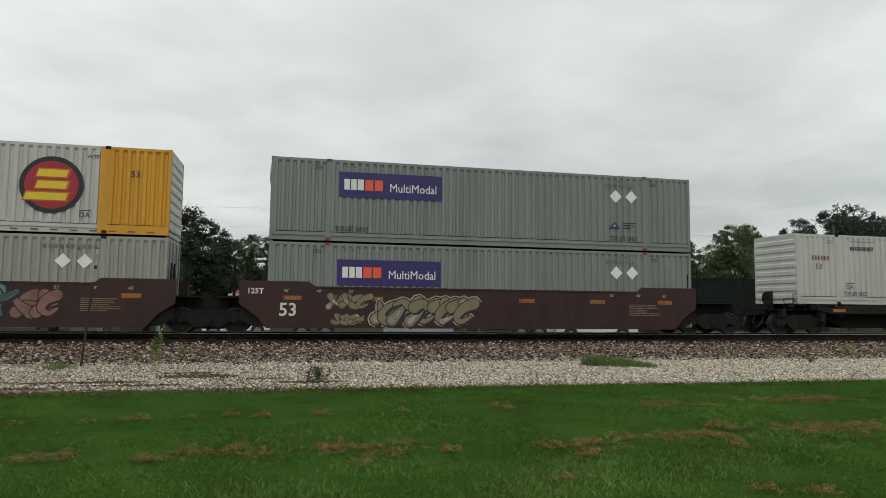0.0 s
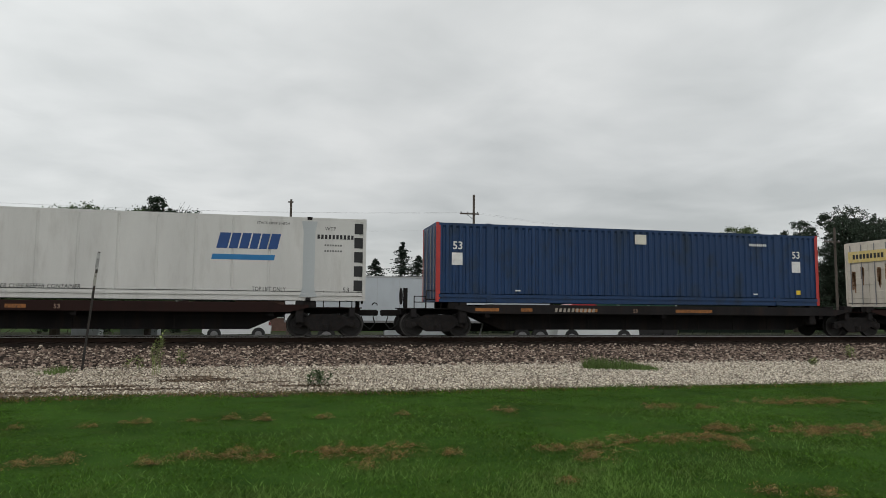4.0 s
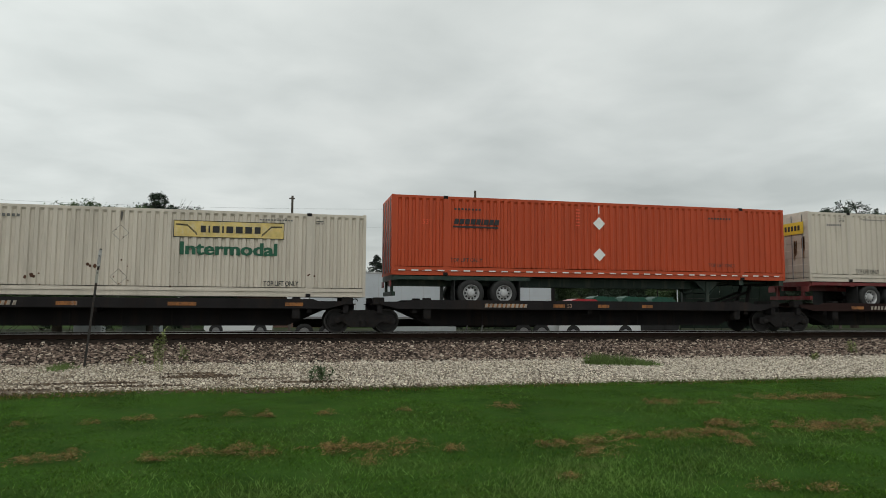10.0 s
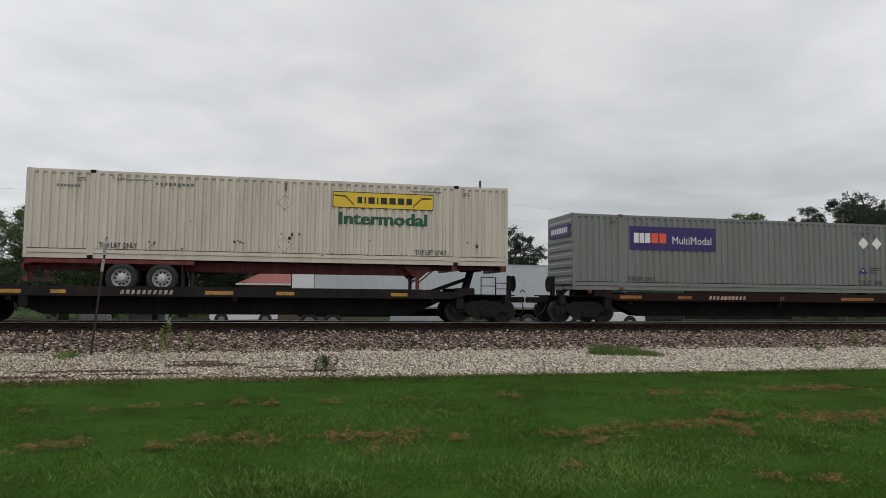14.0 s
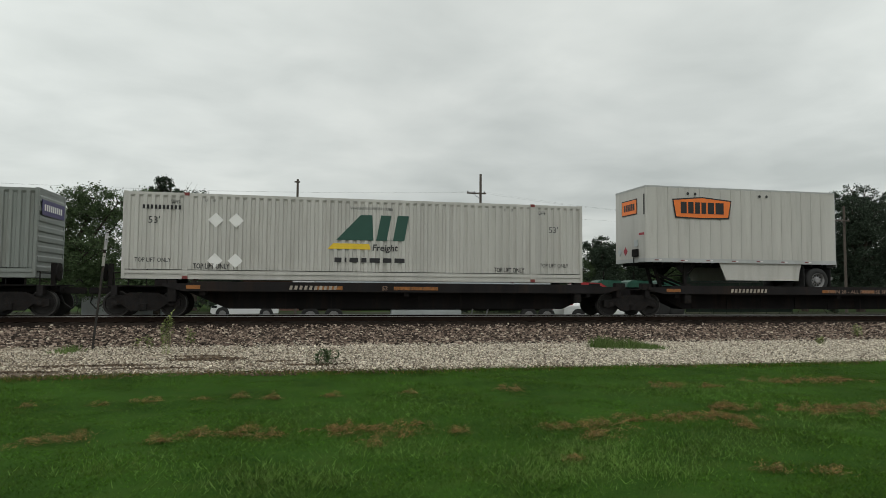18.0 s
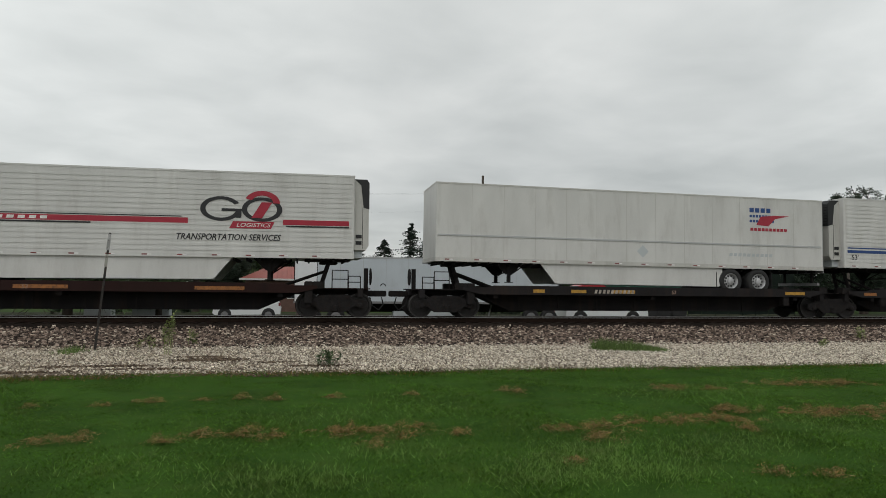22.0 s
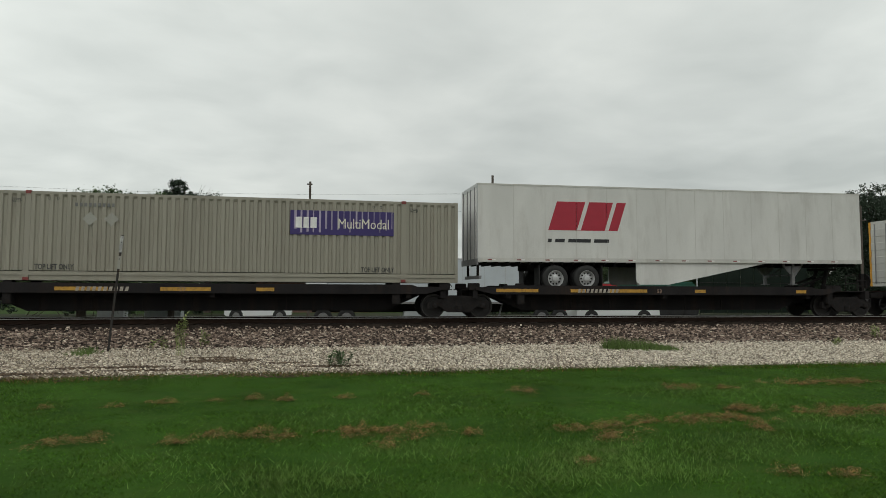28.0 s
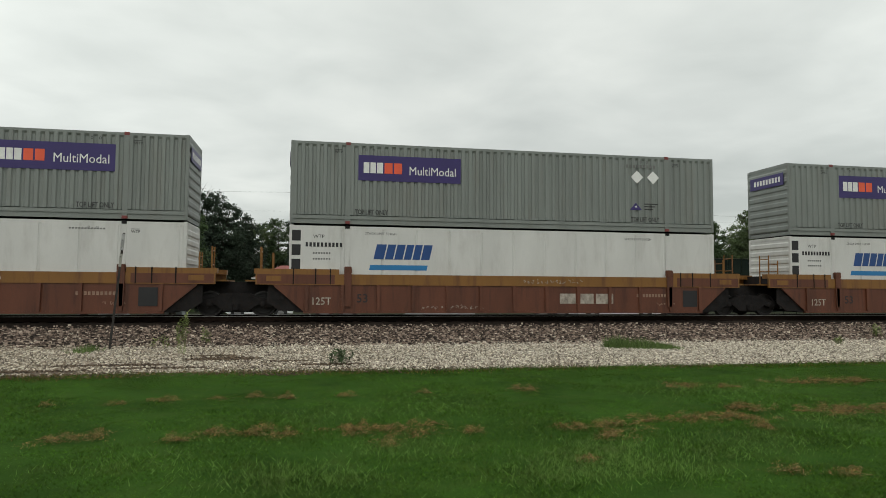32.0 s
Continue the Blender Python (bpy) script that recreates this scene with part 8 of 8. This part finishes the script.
    tree("tree", "mid-green rounded tree behind a fence", 43.6, 70, 10.8, lumps(rnd, 20, 7.0, 2.0, 8.0, 1.2, 1.8, 3, ((-2.0, 9.9, 1.4), (0.5, 9.6, 1.4))), 7500, 0.22, M_LEAF, 0.3, 91)
    verts, faces = [], []
    for i in range(9000):
        x = rnd.uniform(-60, 130)
        y, z = rnd.uniform(100, 106), -0.8 + rnd.random() ** 1.4 * (5.2 + 1.6 * noise.noise((x * 0.15, 0, 0)))
        u = Vector((rnd.gauss(0, 1), rnd.gauss(0, 1), rnd.gauss(0, 1))).normalized() * 0.6
        v = u.cross(Vector((rnd.gauss(0, 1), rnd.gauss(0, 1), rnd.gauss(0, 1)))).normalized() * 0.4
        k = len(verts)
        p = Vector((x, y, z))
        verts += [p - u, p - v, p + u, p + v]
        faces.append((k, k + 1, k + 2, k + 3))
    tagged(new("far_woods", mesh_thing("far_woods", verts, faces, M_LEAF)), "distant line of green bushes and woods", "woods", kind="stuff")


# ---- things beside and behind the track ----
M_POST = surface("weathered_steel_post", (0.024, 0.022, 0.020), 0.85, 0.1, 0.3, 4, 40, (0.10, 0.055, 0.03), 0.5)
M_WOODPOLE = surface("weathered_pole_wood", (0.085, 0.07, 0.058), 0.9, 0, 0.25, 1.5, 30, None, 0, 8)
M_BRICK = surface("red_brown_brick", (0.11, 0.062, 0.048), 0.9, 0, 0.2, 2, 20)
M_REDROOF = surface("red_metal_roof", (0.26, 0.066, 0.050), 0.6, 0, 0.12, 0.6, 20)
M_GLASS = surface("dark_car_glass", (0.015, 0.018, 0.02), 0.08, 0, 0.05, 1, 5, bump=0)
M_CARWHITE = surface("white_car_paint", (0.74, 0.75, 0.76), 0.25, 0, 0.03, 1, 5, bump=0)
M_CARRED = surface("red_car_paint", (0.33, 0.025, 0.03), 0.3, 0, 0.05, 1, 5, bump=0)
M_TRACTOR = surface("green_machine_paint", (0.010, 0.065, 0.042), 0.4, 0, 0.15, 1, 8)
M_SCREEN = surface("dark_screen_cloth", (0.014, 0.020, 0.016), 0.95, 0, 0.25, 0.8, 30, spec=0.05)
M_WIRE = surface("wire", (0.05, 0.05, 0.055), 0.7, 0, 0.1)


def build_roadside():
    ob = thing("marker_post", "thin leaning steel post with a pale reflective plate", "post")
    ob.location = (-5.28, 19.3, -0.7)
    part("shaft", box(-0.025, 0.025, -0.02, 0.02, -0.45, 3.15), M_POST, ob)
    part("marker_plate", box(-0.036, 0.036, -0.03, -0.02, 2.24, 2.58), M_OLDGREY, ob)
    part("marker_plate", box(-0.04, 0.04, -0.03, -0.02, 2.68, 3.12), surface("scuffed_grey_plate", (0.33, 0.33, 0.32), 0.5, 0.3, 0.3, 6, 40, (0.05, 0.05, 0.05), 0.8), ob)
    for z in (2.5, 2.95):
        part("bolt", rod((0, -0.03, z), (0, -0.042, z), 0.015, 6), M_IRON, ob)
    ob.rotation_euler = (0, radians(4.9), 0)

    # the trailer parked in the yard
    t = thing("parked_trailer", "long pale grey box trailer parked in the yard", "trailer")
    t.location = (-0.4, 37, -0.85)
    part("body", box(0, 15.05, 0, 2.6, 1.15, 3.6, None, 0.03), surface("pale_blue_grey_sheet", (0.50, 0.54, 0.57), 0.5, 0, 0.05, 0.6, 20, DIRT, 0.12), t)
    part("front_panel", box(0.05, 1.2, -0.012, 0.0, 1.2, 3.55), M_CARWHITE, t, "whiter front panel")
    part("panel_seam", box(0.0, 0.05, -0.016, 0.0, 1.15, 3.6), M_IRON, t)
    part("panel_seam", box(1.2, 1.235, -0.016, 0.0, 1.15, 3.6), M_IRON, t)
    part("bottom_rail", box(0, 15.05, -0.02, 2.62, 1.08, 1.2), M_STEELRIM, t)
    part("top_rail", box(0, 15.05, -0.015, 2.615, 3.56, 3.64), M_SILVER, t)
    for i in range(1, 11):
        part("side_seam", box(1.2 + i * 1.25, 1.215 + i * 1.25, -0.006, 0, 1.2, 3.56), M_SILVER, t)
    part("rear_frame", box(15.05, 15.25, 0, 2.6, 1.0, 3.62), M_IRON, t)
    for x in (1.0, 2.26, 13.4, 14.5):
        w = part("tyre", lathe([(0.26, 0.0), (0.31, -0.02), (0.46, -0.02), (0.5, 0.03), (0.5, 0.26), (0.4, 0.28)]), M_TYRE, t, "", True)
        w.location = (x, 0.12, 0.32)
        part("rim", lathe([(0.31, -0.01), (0.28, 0.05), (0.12, 0.0), (0.01, 0.0)]), M_STEELRIM, w)
    part("side_tank", box(5.4, 9.4, 0.15, 0.7, 0.26, 0.66, None, 0.04), M_PALEGREY, t)
    part("axle_frame", box(0.4, 15, 0.9, 1.7, 0.6, 1.1), M_IRON, t)
    for x in (9.0, 9.9, 10.8):
        part("landing_leg", rod((x, 0.5, -0.18), (x + 0.35, 0.5, 1.1), 0.05), M_STEELRIM, t)

    car("white compact station car parked in the yard", -5.5, 44.6, M_CARWHITE, 4.25)
    car("dark red high-roofed car parked in the yard", 16.1, 42.0, M_CARRED, 4.4).scale = (1, 1, 1.52)
    pickup("white pickup truck parked in the yard", 15.7, 38.5)

    # low house with a red roof
    h = thing("house", "low brick building with a red metal hip roof", "house")
    h.location = (-5.4, 62, -0.85)
    part("wall", box(0.5, 11, 0.4, 8, -0.3, 2.75), M_BRICK, h)
    part("roof", hip(0, 11.6, 0, 8.4, 2.7, 3.95), M_REDROOF, h)
    bm = bmesh.new()
    for i in range(26):
        x = 0.3 + i * 0.42
        top = min(1.0, x / 2.2) if x < 2.2 else 1.0
        rod((x, 0.0, 2.74), (x + (2.2 - x if x < 2.2 else 0) * 0 , 4.2 * top, 2.74 + 1.24 * top), 0.02, 4, bm)
    part("roof_seams", bm, M_REDROOF, h)
    for x in (1.6, 4.2, 6.8):
        w = part("window", box(x, x + 1.1, 0.36, 0.42, 1.0, 2.1), M_GLASS, h)
        part("frame", box(x - 0.06, x + 1.16, 0.37, 0.41, 0.94, 2.16), M_PLAINWHITE, w)
    part("fascia", box(-0.02, 11.6, -0.03, 0.03, 2.58, 2.74), M_PLAINWHITE, h)

    for x, z0, w, hgt in ((-10.5, 46, 2.2, 1.6), (-13.6, 47, 1.6, 1.3)):
        shed = thing("utility_box", "small pale metal utility cabinet", "cabinet")
        shed.location = (x, z0, -1.03)
        part("body", box(0, w, 0, 1.2, 0.1, hgt, None, 0.02), M_PALEGREY, shed)
        part("cap", box(-0.05, w + 0.05, -0.05, 1.25, hgt, hgt + 0.08), M_STEELRIM, shed)
        part("base", box(-0.1, w + 0.1, -0.1, 1.3, -0.05, 0.1), M_LOT, shed)

    # farm machines in a row
    for i, (x, w) in enumerate(((20.6, 2.2), (22.95, 2.2), (25.3, 2.1))):
        m = thing("farm_machine", "dark green farm machine with a rounded hood", "machine", "farm machines in the yard")
        m.location, m.scale = (x, 44.5, -1.03), (1, 1, 1.13)
        hood = prism([(0, 1.95), (0.12, 2.3), (0.5, 2.44), (w - 0.5, 2.38), (w - 0.1, 2.2), (w + 0.05, 1.95), (w, 1.3), (0, 1.3)], 0.0, 1.4)
        bmesh.ops.bevel(hood, geom=list(hood.edges), offset=0.05, segments=2, affect="EDGES")
        part("hood", hood, M_TRACTOR, m)
        for j in range(4):
            part("hood_rib", box(0.35 + j * (w - 0.7) / 3, 0.39 + j * (w - 0.7) / 3, -0.012, 1.412, 1.4, 2.40), M_TRACTOR, m)
        part("frame", box(0.1, w - 0.1, 0.2, 1.2, 0.9, 1.3), M_IRON, m)
        for x2 in (0.4, w - 0.5):
            ty = part("tyre", lathe([(0.3, -0.02), (0.6, -0.04), (0.68, 0.04), (0.68, 0.3), (0.4, 0.34)]), M_TYRE, m, "", True)
            ty.location = (x2, 0.0, 0.68)
            part("rim", lathe([(0.4, -0.01), (0.3, 0.06), (0.02, 0.03)]), M_SIGNYELLOW, ty)
        part("post", rod((w * 0.3, 0.2, 1.9), (w * 0.3, 0.2, 3.0), 0.03), M_IRON, m)
    fence = thing("screen_fence", "tall dark green screened fence with thin posts", "fence")
    fence.location = (31.0, 50, -0.85)
    for i in range(9):
        part("post", rod((i * 1.25, -0.04, -0.25), (i * 1.25, -0.04, 4.55), 0.03, 6), M_SCREEN, fence)
        if i < 8:
            part("screen_panel", box(i * 1.25 + 0.02, i * 1.25 + 1.23, 0, 0.02, 0.1, 4.42), M_SCREEN, fence)
    for z in (2.55, 4.45):
        part("rail", rod((0, -0.04, z), (10, -0.04, z), 0.016, 5), M_POST, fence)

    # poles and wires
    for x, y, top, arms, r in ((-0.25, 48, 8.6, (), 0.10), (15.74, 58, 11.3, (9.55, 7.95), 0.14), (51.1, 55, 9.2, (7.8,), 0.14), (30.8, 50, 4.8, (), 0.06), (-45, 58, 11.3, (9.55, 7.95), 0.14)):
        p = thing("utility_pole", "weathered wooden utility pole" + (" with crossarms" if arms else ""), "pole", "utility poles")
        p.location = (x, y, -0.85)
        part("shaft", rod((0, 0, -0.5), (0.0, 0, top + 0.85), r, 10, None, r * 0.75), M_WOODPOLE if r > 0.07 else M_PALEGREY, p)
        if top == 8.6:
            part("pole_cap", box(-0.22, 0.16, -0.06, 0.06, top + 0.62, top + 0.70), M_WOODPOLE, p)
        for z in arms:
            arm = part("crossarm", box(-1.3, 0.45, -0.2, -0.1, z + 0.78, z + 0.90), M_WOODPOLE, p)
            for dx in (-1.2, -0.6, 0.3):
                part("insulator", lathe([(0.02, 0), (0.06, 0.02), (0.06, 0.1), (0.02, 0.14)], 8), M_STEELRIM, arm).matrix_basis = \
                    Matrix.Translation((dx, -0.15, z + 0.90)) @ Matrix.Rotation(radians(90), 4, "X")
            part("arm_brace", rod((-0.7, -0.1, z + 0.8), (0, -0.1, z + 0.3), 0.02, 5), M_IRON, arm)
    wires = thing("overhead_wires", "thin dark overhead wires", "wires")
    for dx, z in ((-1.2, 9.7), (0.95, 9.7), (-0.6, 8.1)):
        for x0, x1 in ((-45, 15.74), (15.74, 51.1)):
            bm = bmesh.new()
            y0, y1, za, zc = 58, 58 if x1 < 40 else 55, z, z if x1 < 40 else 7.95
            n = 14
            rings = []
            for i in range(n + 1):
                t = i / n
                p = (x0 + dx * 0.5 + (x1 - x0) * t, y0 + (y1 - y0) * t, za + (zc - za) * t - 3.2 * t * (1 - t))
                rings.append([bm.verts.new((p[0], p[1] + a, p[2] + c)) for a, c in ((0.003, 0), (0, 0.003), (-0.003, 0), (0, -0.003))])
            for r0, r1 in zip(rings, rings[1:]):
                for k in range(4):
                    bm.faces.new((r0[k], r1[k], r1[(k + 1) % 4], r0[(k + 1) % 4]))
            part("wire", bm, M_WIRE, wires)


def hip(x0, x1, y0, y1, z0, z1):
    bm = bmesh.new()
    d = (y1 - y0) / 2
    b = [bm.verts.new(p) for p in ((x0, y0, z0), (x1, y0, z0), (x1, y1, z0), (x0, y1, z0))]
    r = [bm.verts.new(p) for p in ((x0 + d * 0.55, y0 + d, z1), (x1 - d * 0.55, y0 + d, z1))]
    for f in ((b[0], b[1], r[1], r[0]), (b[1], b[2], r[1]), (b[2], b[3], r[0], r[1]), (b[3], b[0], r[0]), (b[3], b[2], b[1], b[0])):
        bm.faces.new(f)
    return bm


def car(label, x, y, paint, length, h=1.66):
    ob = thing("parked_car", label, "car", "cars parked in the yard")
    ob.location = (x, y, -1.03)
    k = length / 4.6
    side = [(0.05, 0.45), (0.1, 0.8), (0.55, 0.95), (1.35, 1.02), (4.45, 1.05), (4.58, 0.8), (4.55, 0.38), (0.2, 0.32)]
    part("body", prism([(px * k, pz) for px, pz in side], 0, 1.8), paint, ob)
    roof = [(1.3, 1.0), (2.1, 1.58), (2.6, h), (3.9, h - 0.02), (4.3, 1.5), (4.48, 1.04)]
    part("cabin", prism([(px * k, pz) for px, pz in roof], 0.12, 1.68), paint, ob)
    for pts in (((1.62, 1.08), (2.2, 1.5), (2.75, 1.54), (2.75, 1.08)), ((2.85, 1.08), (2.85, 1.54), (3.55, 1.53), (3.7, 1.08)), ((3.78, 1.1), (3.65, 1.52), (3.95, 1.5), (4.2, 1.12))):
        part("side_window", prism([(px * k, pz) for px, pz in pts], 0.108, 0.13), M_GLASS, ob)
    part("windscreen", prism([(1.28 * k, 1.02), (2.08 * k, 1.58), (2.12 * k, 1.57), (1.36 * k, 1.0)], 0.2, 1.6), M_GLASS, ob)
    for px in (0.85, 3.75):
        w = part("tyre", lathe([(0.2, 0.0), (0.23, -0.02), (0.31, -0.02), (0.34, 0.02), (0.34, 0.2), (0.2, 0.22)]), M_TYRE, ob, "", True)
        w.location = (px * k, 0.0, 0.34)
        part("rim", lathe([(0.22, -0.015), (0.18, 0.02), (0.02, 0.0)]), M_STEELRIM, w)
        part("wheel_arch", plate(disc(px * k, 0.36, 0.42, 0.42, 18), -0.004, 0.02), M_DARKBOX, ob)
    part("tail_lamp", box(4.42 * k, 4.56 * k, -0.012, 0.3, 0.92, 1.12), M_REFLRED, ob)
    part("headlamp", box(0.12 * k, 0.5 * k, -0.012, 0.25, 0.72, 0.86), M_GLASS, ob)
    return ob


def pickup(label, x, y):
    ob = thing("pickup_truck", label, "truck", "cars parked in the yard")
    ob.location = (x, y, -1.03)
    part("body", prism([(0.0, 0.5), (0.05, 1.0), (1.3, 1.05), (5.4, 1.05), (5.45, 0.5), (0.2, 0.4)], 0, 1.9), M_CARWHITE, ob)
    part("cab", prism([(1.3, 1.03), (1.9, 1.7), (3.1, 1.75), (3.4, 1.05)], 0.1, 1.8), M_CARWHITE, ob)
    part("side_window", prism([(1.65, 1.1), (2.05, 1.62), (3.0, 1.65), (3.2, 1.1)], 0.088, 0.11), M_GLASS, ob)
    for px in (0.95, 4.4):
        w = part("tyre", lathe([(0.2, 0.0), (0.25, -0.02), (0.34, -0.02), (0.38, 0.02), (0.38, 0.24), (0.2, 0.26)]), M_TYRE, ob, "", True)
        w.location = (px, 0.0, 0.38)
        part("rim", lathe([(0.25, -0.015), (0.2, 0.02), (0.02, 0.0)]), M_RIM, w)
        part("wheel_arch", plate(disc(px, 0.42, 0.46, 0.46, 18), -0.004, 0.02), M_DARKBOX, ob)
    return ob


build_ground()
build_roadside()
build_plants()
build_grass()
build_stones()
build_track()
build_cars()
build_loads()


def motions():
    """The whole train runs to the left: each car and each load is keyed along the track."""
    for ob, s, z, dip in MOVING:
        walk(ob, [(t, pose(s - run, YC, z, 0, dip, 0)) for t, run in RUN])


motions()
